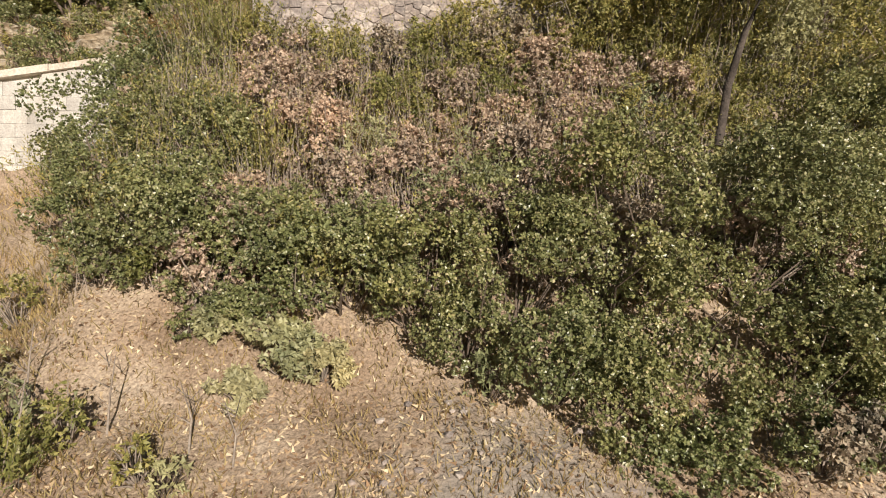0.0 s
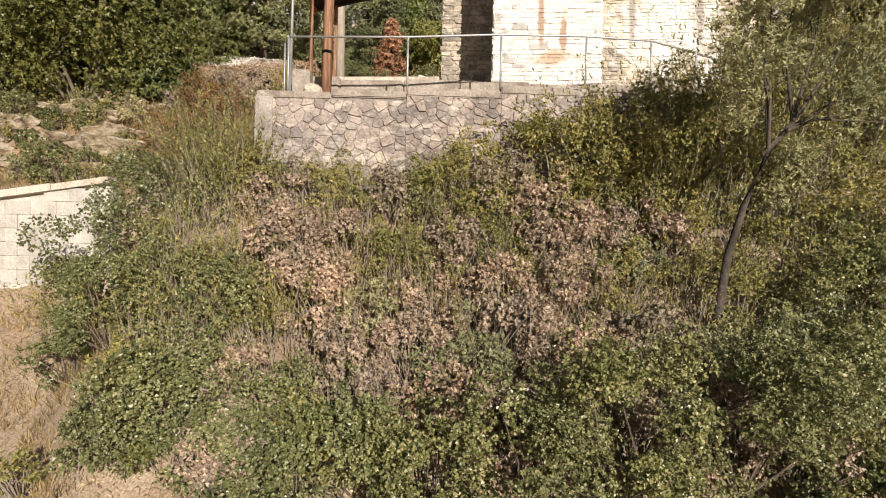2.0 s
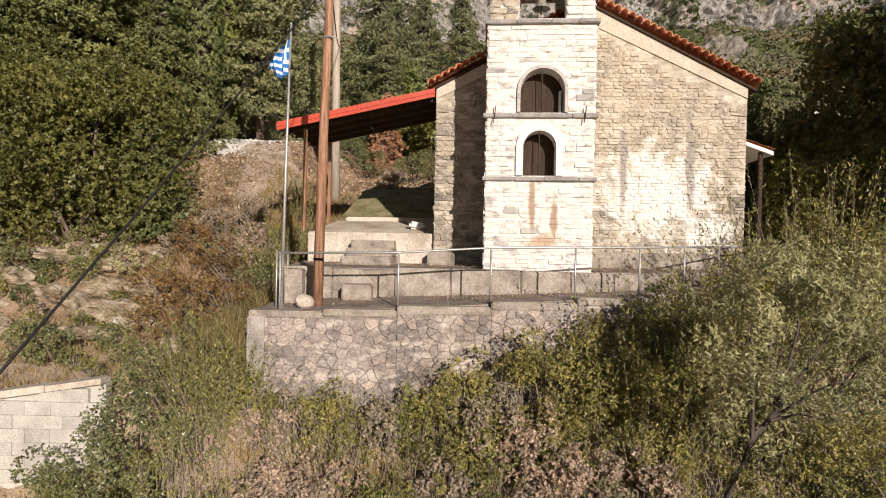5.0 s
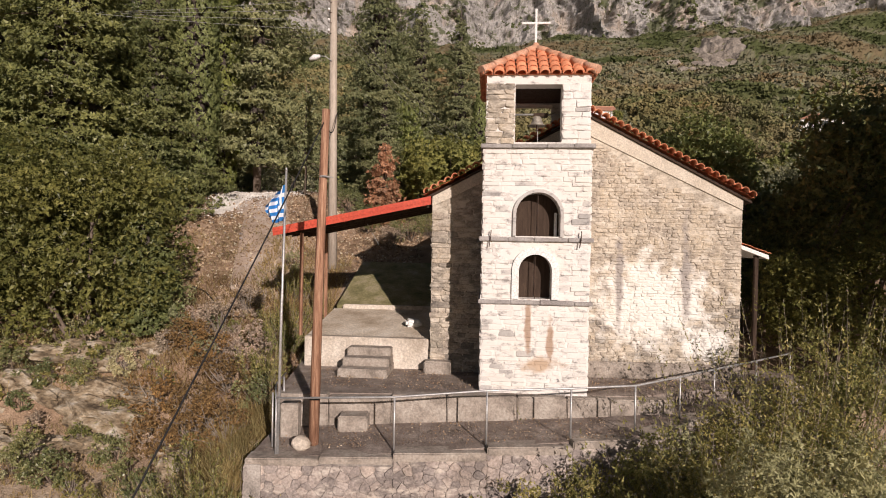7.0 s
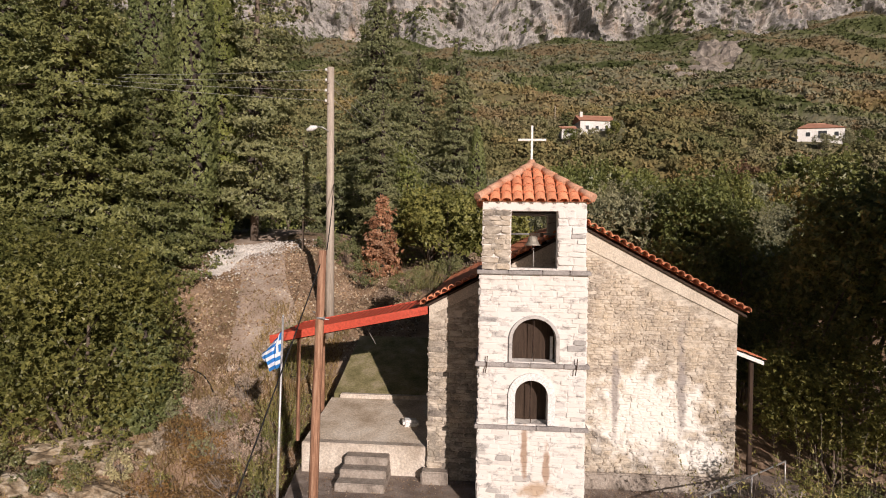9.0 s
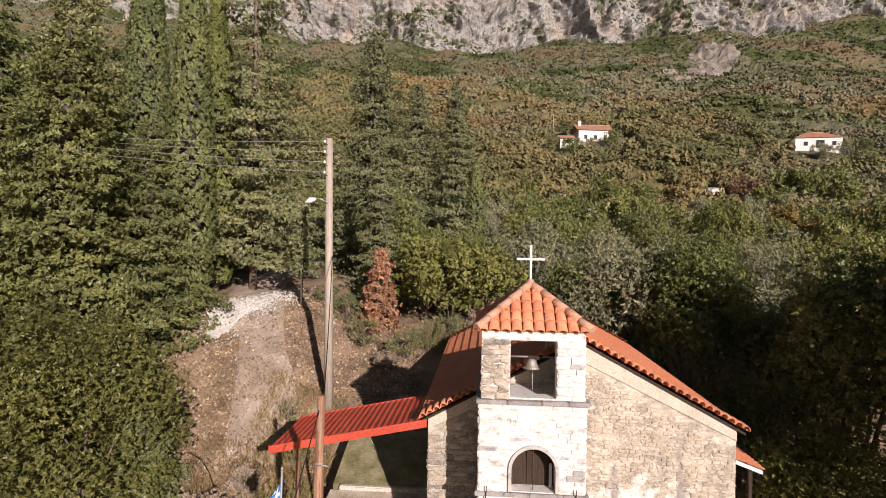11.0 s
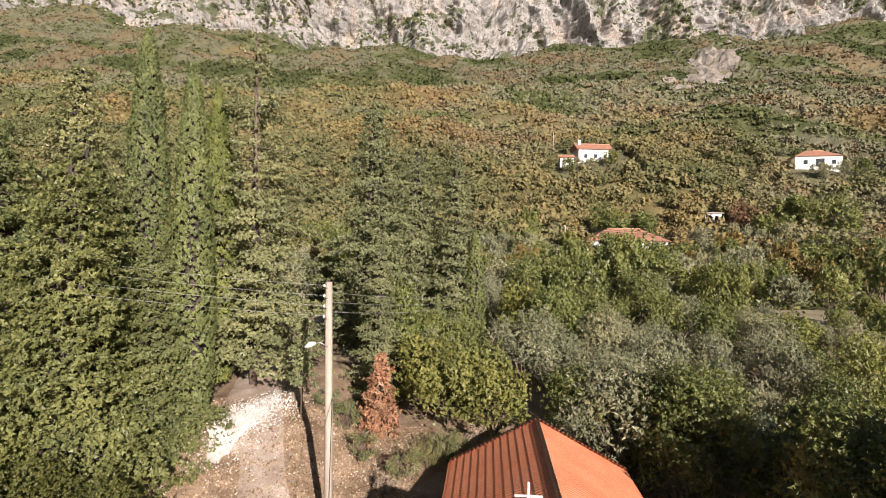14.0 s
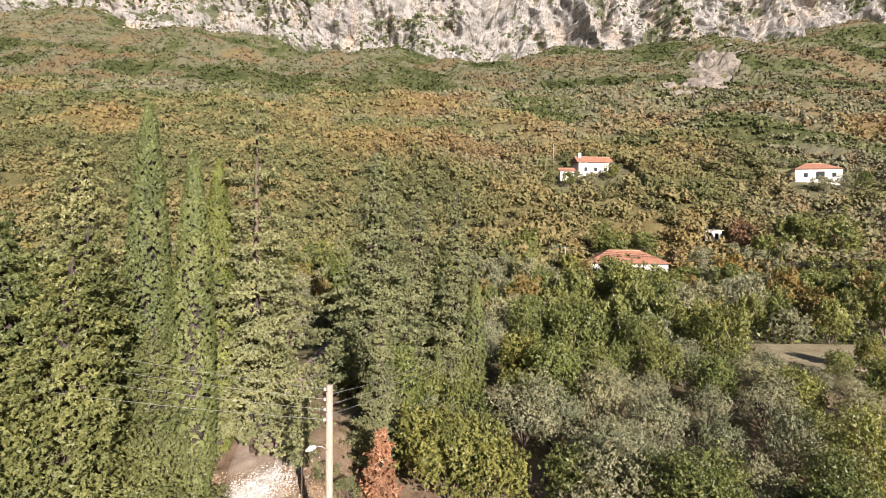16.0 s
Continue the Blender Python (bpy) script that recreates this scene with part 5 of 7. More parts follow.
# --- conifers, built with the foot of the trunk at the origin
def clumped(name, tall, wide, seed, mat, label, n=90000, boughs=300, leaf=0.15, foot=0.03, power=0.7, category="conifer", droop=0.26, sparse=0.0, crest=0.15, aspect=0.58, body=0.26):
    """A conifer: boughs that droop and lift again at the tip, each a fan of needle sprays."""
    rs = np.random.RandomState(seed)
    root = empty(name)
    tagged(root, label, category)
    part("trunk", tube_bm([(0, 0, -0.6), (0.05, 0, tall * 0.4), (0, 0.04, tall * 0.8), (0, 0, tall)], [tall * 0.012, tall * 0.009, tall * 0.005, 0.02], 8), M_BARK, root)
    u = (np.arange(boughs) + rs.uniform(0, 1, size=boughs)) / boughs
    t = foot + (0.99 - foot) * (1 - (1 - u) ** 0.78)
    r = wide * (1 - t) ** power * rs.uniform(0.5, 1.2, size=boughs) * (1 + 0.12 * np.sin(t * 55 + seed)) + crest
    a = np.arange(boughs) * 2.39996 + rs.uniform(-0.5, 0.5, size=boughs)
    keep = rs.uniform(size=boughs) > sparse * t
    t, r, a = t[keep], r[keep], a[keep]
    d = np.stack([np.cos(a), np.sin(a), 0 * a], -1)
    s = np.stack([-np.sin(a), np.cos(a), 0 * a], -1)
    per = 9
    k = rs.choice(len(t), size=int(n / per), p=(r + 0.35) / np.sum(r + 0.35))
    f = rs.uniform(0.22, 1.0, size=len(k)) ** 0.75
    off = rs.uniform(-1, 1, size=len(k)) * (0.5 * r[k] * (1.12 - f) + 0.1)
    C = d[k] * (r[k] * f)[:, None] + s[k] * off[:, None] + rs.normal(size=(len(k), 3)) * 0.09
    C[:, 2] += t[k] * tall + r[k] * (0.12 * f - droop * 1.5 * f ** 2 + droop * 0.6 * f ** 5)
    up = np.array([0, 0, 1.0])
    lead = unit(d[k] * 0.8 + s[k] * (np.sign(off) * 0.55)[:, None] + up * (0.25 - droop * 0.5) + 0.2 * rs.normal(size=(len(k), 3)))
    D = unit(d[k] * 0.75 + s[k] * (np.sign(off) * 0.3)[:, None] + up * 0.5 + 0.25 * rs.normal(size=(len(k), 3)))
    V, F, N = tufts(C, D, per, leaf, aspect, rs, 0.6, lead, jitter=0.5)
    # closed dark body for the inner branches, with their shade in its colour
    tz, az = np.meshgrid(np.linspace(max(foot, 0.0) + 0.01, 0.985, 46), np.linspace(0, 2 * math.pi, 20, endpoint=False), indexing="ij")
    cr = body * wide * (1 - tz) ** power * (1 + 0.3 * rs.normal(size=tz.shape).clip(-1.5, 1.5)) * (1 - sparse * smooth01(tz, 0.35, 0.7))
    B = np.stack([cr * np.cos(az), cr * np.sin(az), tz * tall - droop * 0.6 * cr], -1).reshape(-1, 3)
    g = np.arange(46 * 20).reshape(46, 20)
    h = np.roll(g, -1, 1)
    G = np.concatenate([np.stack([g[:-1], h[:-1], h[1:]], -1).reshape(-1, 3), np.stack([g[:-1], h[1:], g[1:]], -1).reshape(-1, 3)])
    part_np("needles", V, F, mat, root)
    part_np("bough_core", B, G, M_DARKBARK, root, "dark filling for inner branches and the shade between them")
    limb = bmesh.new()
    for j in range(0, len(t), 5):
        e = d[j] * r[j]
        z = float(t[j] * tall)
        tube(limb, [(0, 0, z), (float(e[0]) * 0.5, float(e[1]) * 0.5, z - droop * 0.3 * float(r[j])), (float(e[0]) * 0.9, float(e[1]) * 0.9, z - droop * 0.9 * float(r[j]))], [0.04, 0.025, 0.008], 4, cap=False)
    tagged(part("limb", limb, M_BARK, root), kind="stuff")
    return root


def cypress(name, tall, wide, n, seed, mat, label, leaf=0.15):
    """A slender column of upright flame-like sprays."""
    rs = np.random.RandomState(seed)
    root = empty(name)
    tagged(root, label, "cypress")
    part("trunk", tube_bm([(0, 0, -0.6), (0, 0, tall * 0.5), (0, 0, tall * 0.9)], [tall * 0.011, tall * 0.007, 0.02], 8), M_BARK, root)
    per = 12
    c = int(n / per)
    u = (np.arange(c) + rs.uniform(size=c)) / c
    t = 0.03 + 0.96 * u
    a = np.arange(c) * 2.39996 + rs.uniform(-0.4, 0.4, size=c)
    wide_at = lambda q: np.interp(q, [0.0, 0.06, 0.25, 0.55, 0.8, 0.93, 1.0], [0.35, 0.75, 1.0, 0.88, 0.58, 0.3, 0.04])
    r = wide / 2 * wide_at(t) * (0.88 + 0.14 * rs.uniform(size=c)) * (1 + 0.07 * np.sin(a * 3 + t * 40))
    out = np.stack([np.cos(a), np.sin(a), 0 * a], -1)
    C = out * r[:, None] + np.stack([0 * t, 0 * t, t * tall], -1)
    up = np.array([0, 0, 1.0])
    V, F, N = tufts(C, unit(out + 0.3 * up), per, leaf, 0.42, rs, 0.4, unit(out * 0.12 + up), jitter=0.4)
    # dark lumps up the stem hold the shade among the inner branches
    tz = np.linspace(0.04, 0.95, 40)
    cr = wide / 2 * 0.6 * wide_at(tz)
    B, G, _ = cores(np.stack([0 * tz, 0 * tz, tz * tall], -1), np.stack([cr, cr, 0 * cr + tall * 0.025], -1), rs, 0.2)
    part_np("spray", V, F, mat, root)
    part_np("bough_core", B, G, M_DARKBARK, root, "dark filling for inner branches and the shade between them")
    return root


def broadleaf(name, tall, wide, n, leaf, seed, mat, label, lumps=18, aspect=0.62, stem=0.14, skin=0.55, bark=M_BARK, category="tree", low=-0.75, shoots=0.0):
    rs = np.random.RandomState(seed)
    root = empty(name)
    tagged(root, label, category)
    rz = tall * (1 - stem) / 2
    per = 7
    P, N, C, R = crown_points(rs, (wide / 2, wide / 2, rz), lumps, int(n / per), 0.88, (0.13, 0.32), low, skin)
    mid = np.array([0, 0, tall - rz])
    up = np.array([0, 0, 1.0])
    if shoots:
        P[:, 2] += shoots * rs.uniform(size=len(P)) ** 3 * (N[:, 2] > -0.2)
    V, F, N = tufts(P + mid, unit(N + 0.2 * up), per, leaf, aspect, rs, 0.9, unit(N + (0.5 + shoots) * up), jitter=0.6)
    part_np("crown", V, F, mat, root)
    tagged(part("limb", branches(rs, (C + mid)[:8], (0, 0, tall * stem * 0.6), tall * 0.012, 4), bark, root), kind="stuff")
    bm = bmesh.new()
    tube(bm, [(0, 0, -0.5), (0.04, 0, tall * stem * 0.3), (0, 0, tall * stem * 0.62)], [tall * 0.022, tall * 0.018, tall * 0.015], 7)
    part("trunk", bm, bark, root)
    return root


def put(ob, x, y, s=1.0, turn=0.0, dz=0.0, sz=None):
    """A copy with its foot on the ground."""
    z = float(height(x, y)) + dz
    return copy_thing(ob, Matrix.LocRotScale((x, y, z), Euler((0, 0, radians(turn))), (s, s, sz or s)))


def first(ob, x, y, s=1.0, turn=0.0, dz=0.0, sz=None):
    z = float(height(x, y)) + dz
    ob.matrix_basis = Matrix.LocRotScale((x, y, z), Euler((0, 0, radians(turn))), (s, s, sz or s))
    return ob


# --- the overgrown bank in front of the terrace
OAKS = [((-5.3, 8.7, -3.5), (0.85, 0.7, 0.9)), ((-3.5, 7.1, -4.65), (1.25, 0.9, 1.0)), ((-2.3, 7.0, -5.1), (1.0, 0.8, 0.9)), ((-4.5, 8.0, -5.1), (0.8, 0.7, 0.75)), ((-1.25, 6.7, -5.0), (1.05, 0.85, 0.85)),
        ((-0.25, 6.4, -5.05), (0.9, 0.8, 0.95)), ((0.85, 6.25, -4.85), (1.05, 0.9, 1.1)), ((2.0, 6.25, -4.45), (1.15, 1.0, 1.25)), ((2.75, 6.15, -5.7), (1.15, 0.85, 1.05)),
        ((3.6, 6.5, -4.4), (1.2, 1.0, 1.2)), ((4.9, 7.1, -4.4), (1.3, 1.0, 1.25)), ((1.75, 5.75, -6.3), (0.75, 0.6, 0.75)), ((-3.7, 8.3, -3.4), (1.1, 0.8, 1.0)), 
        ((-1.9, 7.4, -4.5), (1.0, 0.6, 0.6)), ((5.6, 8.0, -3.2), (1.2, 0.9, 1.1)), ((3.9, 6.0, -5.8), (1.0, 0.8, 1.0)), ((5.0, 6.4, -5.6), (1.0, 0.8, 0.9)),
        ((2.4, 5.5, -7.0), (0.8, 0.6, 0.6)), ((6.6, 7.8, -4.4), (1.4, 1.0, 1.3)), ((-2.9, 7.5, -5.7), (0.7, 0.5, 0.45)), ((0.3, 6.2, -5.7), (0.6, 0.5, 0.5)), ((3.3, 5.6, -6.7), (0.95, 0.6, 0.7)), ((4.4, 5.9, -6.4), (1.0, 0.7, 0.8)), ((1.2, 5.7, -5.8), (0.7, 0.5, 0.7))]
for k, (at, rad) in enumerate(OAKS):
    vol = (rad[0] * rad[1] * rad[2]) ** (2 / 3)
    shrub("evergreen_shrub", at, rad, int(27000 * vol), 0.034, 0.85, M_OAK, 500 + k, "dense glossy green evergreen shrub on the steep bank", lumps=44, broad=True)


def bank_plant(kind, x, y, s, seed):
    z = float(height(x, y))
    if kind == "dry":
        shrub("withered_shrub", (x, y, z + 0.6 * s), (0.72 * s, 0.62 * s, 0.75 * s), int(9000 * s * s), 0.042, 0.85, M_DRY, seed, "withered pinkish brown shrub with curled leaves", twigs=M_TWIG, lumps=36, bare=16)
    elif kind == "green":
        shrub("leafy_bush", (x, y, z + 0.62 * s), (0.8 * s, 0.7 * s, 0.8 * s), int(8500 * s * s), 0.037, 0.8, M_OAK, seed, "dark green leafy bush below the terrace wall", lumps=36)
    elif kind == "scrub":
        shrub("scrub_bush", (x, y, z + 0.66 * s), (0.7 * s, 0.62 * s, 0.9 * s), int(6500 * s * s), 0.044, 0.55, M_BROOM, seed, "yellowish green scrub bush with twiggy tops", twigs=M_TWIG, lumps=40, bare=14)
    elif kind == "olive":
        shrub("grey_bush", (x, y, z + 0.6 * s), (0.75 * s, 0.65 * s, 0.8 * s), int(4800 * s * s), 0.055, 0.45, M_OLIVE, seed, "grey green bush with narrow leaves", lumps=36, bare=10)
    else:
        broom("broom_bush", (x, y, z), 0.95 * s, 1.3 * s, int(95 * s), M_BROOM, seed, "yellowish green broom bush with upright stems", leaf=0.06)


rb = random.Random(12)
count = 0
y = 7.0
while y < 9.95:
    x = (-5.4 if y > 9 else -4.5) + rb.uniform(0, 0.4)
    while x < 8.6:
        px, py = x + rb.uniform(-0.2, 0.2), y + rb.uniform(-0.2, 0.2)
        u = rb.random()
        if px > 4.4:
            kind = "broom" if u < 0.4 else ("green" if u < 0.75 else "olive")
        elif px < -3.1:
            kind = "green" if u < 0.55 else "broom"
        elif py > 9.3:
            kind = "broom" if u < 0.6 else ("dry" if u < 0.8 else "green")
        else:
            kind = "dry" if u < 0.54 else ("broom" if u < 0.8 else ("green" if u < 0.9 else "olive"))
        if kind == "broom" and rb.random() < 0.82:
            kind = "scrub"
        bank_plant(kind, px, py, rb.uniform(0.75, 1.08) * (0.8 if py > 9.4 and px < 2.2 else 1.0), 900 + count)
        count += 1
        x += rb.uniform(0.75, 1.0)
    y += 0.62
for k, (kind, x, y, s) in enumerate((("scrub", 3.0, 9.55, 1.35), ("green", -5.7, 10.2, 1.9), ("green", -5.2, 11.2, 0.8), ("green", -6.5, 10.6, 1.4), ("green", -6.2, 11.9, 0.6), ("scrub", -7.3, 11.8, 0.45), ("broom", -4.3, 10.4, 1.2), ("broom", -6.6, 10.6, 1.0), ("green", -6.3, 9.4, 0.8), ("green", 9.5, 11.0, 1.4), ("green", 10.5, 9.6, 1.5))):
    bank_plant(kind, x, y, s, 1200 + k)
for k, (kind, x, y, s) in enumerate((("scrub", 3.7, 9.7, 1.35), ("scrub", 4.5, 9.8, 1.6), ("olive", 5.3, 9.6, 1.5), ("scrub", 5.6, 10.3, 1.8), ("scrub", 6.5, 10.6, 1.9), ("olive", 7.3, 10.3, 1.8), ("scrub", 7.8, 11.3, 2.0), ("green", 8.8, 11.6, 1.9), ("scrub", 6.4, 9.0, 1.6))):
    bank_plant(kind, x, y, s, 1250 + k)
for k, (x, y, s, h) in enumerate(((3.6, 9.8, 1.3, 2.5), (4.6, 9.9, 1.4, 3.0), (5.4, 10.2, 1.4, 3.3), (6.3, 10.5, 1.5, 3.6), (7.2, 10.9, 1.6, 3.8), (8.0, 11.3, 1.7, 3.8))):
    broom("tall_broom", (x, y, float(height(x, y))), 1.15 * s, h, 80, M_BROOM, 1300 + k, "tall brownish green broom thicket beside the terrace", leaf=0.075, lean=0.3)
# scrub that hides the foot of the wall
for k, (kind, x, y, s) in enumerate((("scrub", 0.35, 9.75, 1.1), ("dry", 0.9, 9.6, 1.15), ("scrub", 1.35, 9.85, 1.35), ("scrub", 2.0, 9.8, 1.4), ("dry", 1.7, 9.3, 1.1), ("scrub", 2.6, 9.9, 1.5), ("scrub", 3.3, 10.0, 1.4), ("scrub", 3.9, 10.15, 1.55), ("olive", 4.5, 10.4, 1.5), ("scrub", -0.3, 9.7, 0.85), ("dry", -1.0, 9.75, 0.8), ("scrub", -1.7, 9.7, 0.8), ("dry", -2.5, 9.7, 0.75), ("scrub", -3.1, 9.7, 0.85), ("broom", -3.8, 10.0, 1.0), ("dry", 2.5, 8.9, 1.0), ("dry", 3.3, 9.0, 0.95), ("dry", 0.2, 8.9, 0.9))):
    bank_plant(kind, x, y, s, 1350 + k)
# thin dry wands standing out of the shrubs
rs = np.random.RandomState(88)
n = 2600
x, y = rs.uniform(-4.6, 7.5, size=n), rs.uniform(6.9, 9.9, size=n)
P = np.stack([x, y, height(x, y) + 0.2], -1)
d = unit(np.stack([rs.normal(size=n) * 0.22, rs.normal(size=n) * 0.2 - 0.15, np.ones(n)], -1))
h = rs.uniform(0.5, 1.55, size=n)[:, None]
side = np.tile(np.array([[0.005, 0.002, 0]]), (n, 1))
V = np.stack([P - side, P + side, P + d * h], 1).reshape(-1, 3)
tagged(part_np("dry_wands", V, np.arange(3 * n).reshape(n, 3), M_TWIG), "thin bare wands standing out of the bank shrubs", "twigs", kind="stuff")
n = 26000
k = rs.randint(0, len(P), size=n)
Q = P[k] + d[k] * (h[k] * rs.uniform(0.4, 1.0, size=(n, 1))) + rs.normal(size=(n, 3)) * 0.02
V, F = leaves(Q, np.tile(np.array([0, -0.8, 0.4]), (n, 1)), 0.034, 0.5, rs, along=d[k], jitter=0.7, small=True)
tagged(part_np("wand_leaves", V, F, M_BROOM), "sparse yellow green leaves on thin wands", "foliage", kind="stuff")
# pale shrubs and stalks on the dry slope
for k, (x, y, s) in enumerate(((-1.75, 6.2, 0.85), (-2.6, 6.6, 0.5), (-1.3, 6.15, 0.6), (-2.1, 5.9, 0.5))):
    z = float(height(x, y))
    shrub("sage_bush", (x, y, z + 0.42 * s), (0.62 * s, 0.5 * s, 0.5 * s), int(6000 * s), 0.055, 0.6, M_SAGE, 700 + k, "pale yellow green sage bush on the dry slope", twigs=M_TWIG, lumps=24, bare=10)
# young olive leaning out of the bank
olive = empty("olive_tree", pose(3.65, 7.6, -3.1))
tagged(olive, "leaning grey green olive tree growing out of the bank", "tree")
bm = bmesh.new()
tube(bm, [(0, 0, -0.3), (0.1, 0, 0.5), (0.3, 0, 1.2), (0.62, 0.02, 1.95), (0.95, 0.05, 2.35)], [0.06, 0.055, 0.047, 0.04, 0.03], 8)
for fork, ends in (((0.62, 0.02, 1.95), ((0.3, -0.1, 3.6), (0.7, 0.1, 4.5))), ((0.95, 0.05, 2.35), ((1.5, 0.3, 4.7), (1.0, 0.2, 4.2), (1.7, -0.1, 3.7))), ((0.82, 0.04, 2.2), ((2.1, 0.1, 2.9), (1.9, -0.3, 2.3)))):
    for j, q in enumerate(ends):
        a = Vector(fork)
        b = a.lerp(Vector(q), 0.4) + Vector((0.1 * (-1) ** j, 0, 0.12))
        tube(bm, [a, b, Vector(q)], [0.028, 0.017, 0.004], 5)
        tube(bm, [b, b.lerp(Vector(q), 0.5) + Vector((0.3 * (-1) ** (j + 1), -0.1, 0.15))], [0.012, 0.003], 4)
part("trunk", bm, M_DARKBARK, olive, "dark leaning trunk")
rs = np.random.RandomState(77)
P, N, C, R = crown_points(rs, (1.6, 1.0, 1.55), 64, 3000, 0.9, (0.12, 0.26), -0.8, 0.7)
V, F, _ = tufts(P + np.array([1.0, -0.25, 3.35]), N, 7, 0.06, 0.36, rs, 0.8, unit(N + np.array([0, 0, 0.5])), jitter=0.6)
part_np("crown", V, F, M_OLIVE, olive)

# --- dry grass
def grass(name, n, xs, ys, tall, mat, seed, label, keep=None):
    rs = np.random.RandomState(seed)
    x, y = rs.uniform(*xs, size=n), rs.uniform(*ys, size=n)
    ok = waves(x, y, 1.7, seed + 1) + rs.normal(size=n) * 0.5 > -0.2
    if keep is not None:
        ok &= keep(x, y)
    x, y = x[ok], y[ok]
    n = len(x)
    P = np.stack([x, y, height(x, y) - 0.02], -1)
    d = unit(np.stack([rs.normal(size=n) * 0.5, rs.normal(size=n) * 0.5 - 0.2, np.ones(n)], -1))
    h = (tall * rs.uniform(0.35, 1.2, size=n))[:, None]
    side = unit(np.cross(d, rs.normal(size=(n, 3)))) * (0.006 + 0.01 * tall)
    tip = P + d * h + unit(rs.normal(size=(n, 3))) * h * 0.25
    V = np.stack([P - side, P + side, tip], 1).reshape(-1, 3)
    ob = part_np(name, V, np.arange(3 * n).reshape(n, 3), mat)
    tagged(ob, label, "grass", kind="stuff")


grass("dry_grass", 42000, (-9, 6), (1.5, 7.4), 0.16, M_GRASS, 31, "short straw coloured dry grass on the slope")
grass("bank_grass", 9000, (-3.6, 4.2), (8.4, 10.1), 0.6, M_GRASS, 47, "tall dry grass between the shrubs below the wall")
grass("slope_grass", 22000, (-12, -4.6), (6.5, 14.2), 0.3, M_GRASS, 43, "dry grass on the slope below the block wall")
grass("tall_dry_grass", 9000, (-5.2, -3.5), (10.2, 13.5), 0.55, M_GRASS, 33, "tall straw grass beside the terrace wall")
grass("hillside_grass", 9000, (-13, -3.6), (14.7, 24), 0.3, M_GRASS, 35, "rusty dry grass on the hillside beside the chapel", keep=lambda x, y: (x < -6) | (y > 16))

# --- trees beside the track
first(cypress("cypress_tree", 20.6, 2.7, 60000, 1, M_CYPRESS, "tall broad dark green cypress beside the track"), -16.2, 31.6)
first(cypress("cypress_tree", 17.8, 2.2, 42000, 101, M_CYPRESS, "slender grey green cypress at the edge of the track"), -11.8, 27.2)
first(cypress("cypress_tree", 17.4, 2.3, 42000, 102, M_YOUNGCYPRESS, "slender yellowish green cypress behind its darker neighbour"), -12.7, 32.6)
cyp_s = first(cypress("cypress_tree", 9.5, 1.8, 14000, 2, M_CYPRESS, "narrow dark cypress among the woods"), 3.0, 46.4, 1.0)
put(cyp_s, 0.0, 45, 0.45, 70)
fir_a = first(clumped("fir_tree", 20.5, 3.6, 3, M_FIR, "tall dark green fir with drooping boughs", sparse=0.35), 1.4, 47.5, 0.82, 50)
first(clumped("fir_tree", 21.0, 4.2, 33, M_FIR, "tall dark green fir with a sparse ragged top", n=84000, boughs=260, foot=0.08, sparse=0.62, power=0.6, body=0.1), -10.9, 33.6)
fir_b = first(clumped("fir_tree", 19.6, 4.8, 4, M_FIR, "broad tall dark green fir at the end of the track", n=115000, boughs=360, power=0.62), -5.0, 45.0)
for src, x, y, s, a in ((fir_b, -19.8, 31.4, 0.94, 20), (fir_a, -24, 37, 0.95, 130), (fir_b, -2.0, 50, 0.85, 300), (fir_a, -15, 41, 0.85, 10), (fir_a, -3.5, 34.4, 0.62, 200)):
    put(src, x, y, s, a)
cedar = first(clumped("cedar_tree", 14.0, 4.6, 5, M_CEDAR, "wide spreading olive green cedar on the hillside", n=120000, boughs=340, leaf=0.14, power=0.62, foot=0.0, droop=0.25), -15.4, 23.8)
for x, y, s, a in ((-19.2, 21.0, 0.86, 60), (-20.5, 26, 1.1, 110), (-17.4, 28, 0.98, 10), (-13.2, 26.4, 0.7, 250)):
    put(cedar, x, y, s, a)
redfir = first(clumped("withered_conifer", 4.3, 1.2, 6, M_DEADFIR, "small dead conifer with rust brown needles", n=9000, boughs=110, body=0.1, leaf=0.13, power=0.7, foot=0.1, sparse=0.3, droop=0.6), -3.05, 30.4)
first(clumped("young_conifer", 5.6, 0.9, 7, M_FIR, "thin young conifer with sparse branches", n=5000, boughs=60, leaf=0.11, body=0.1, foot=0.3, sparse=0.5), -6.95, 29.0)

# kinds of tree that repeat through the valley
def valley(n, leaf, lumps):
    """The kinds of tree, with n leaves of that size."""
    return [broadleaf("green_tree", 5.2, 4.8, n, leaf, 11, M_GREEN, "rounded dark green evergreen tree in the valley", lumps, shoots=0.5),
            broadleaf("green_tree", 6.4, 4.4, n, leaf, 12, M_GREEN, "tall dark green evergreen tree in the valley", lumps, shoots=0.8),
            broadleaf("olive_tree", 4.8, 4.8, n, leaf * 0.95, 13, M_OLIVETREE, "grey green olive tree with a loose crown", lumps, aspect=0.4),
            broadleaf("olive_tree", 5.4, 5.2, n, leaf * 0.95, 14, M_OLIVETREE, "wide grey green olive tree", lumps + 4, aspect=0.4),
            broadleaf("turning_tree", 5.6, 4.6, n, leaf, 15, M_YELLOWISH, "yellowing autumn tree among the evergreens", lumps),
            broadleaf("russet_tree", 5.0, 4.2, int(n * 0.7), leaf, 16, M_RUST, "russet brown autumn tree with thinning leaves", lumps),
            broadleaf("scrub_tree", 4.2, 4.2, n, leaf, 17, M_SCRUB, "light green leafy scrub tree", lumps, shoots=0.6)]


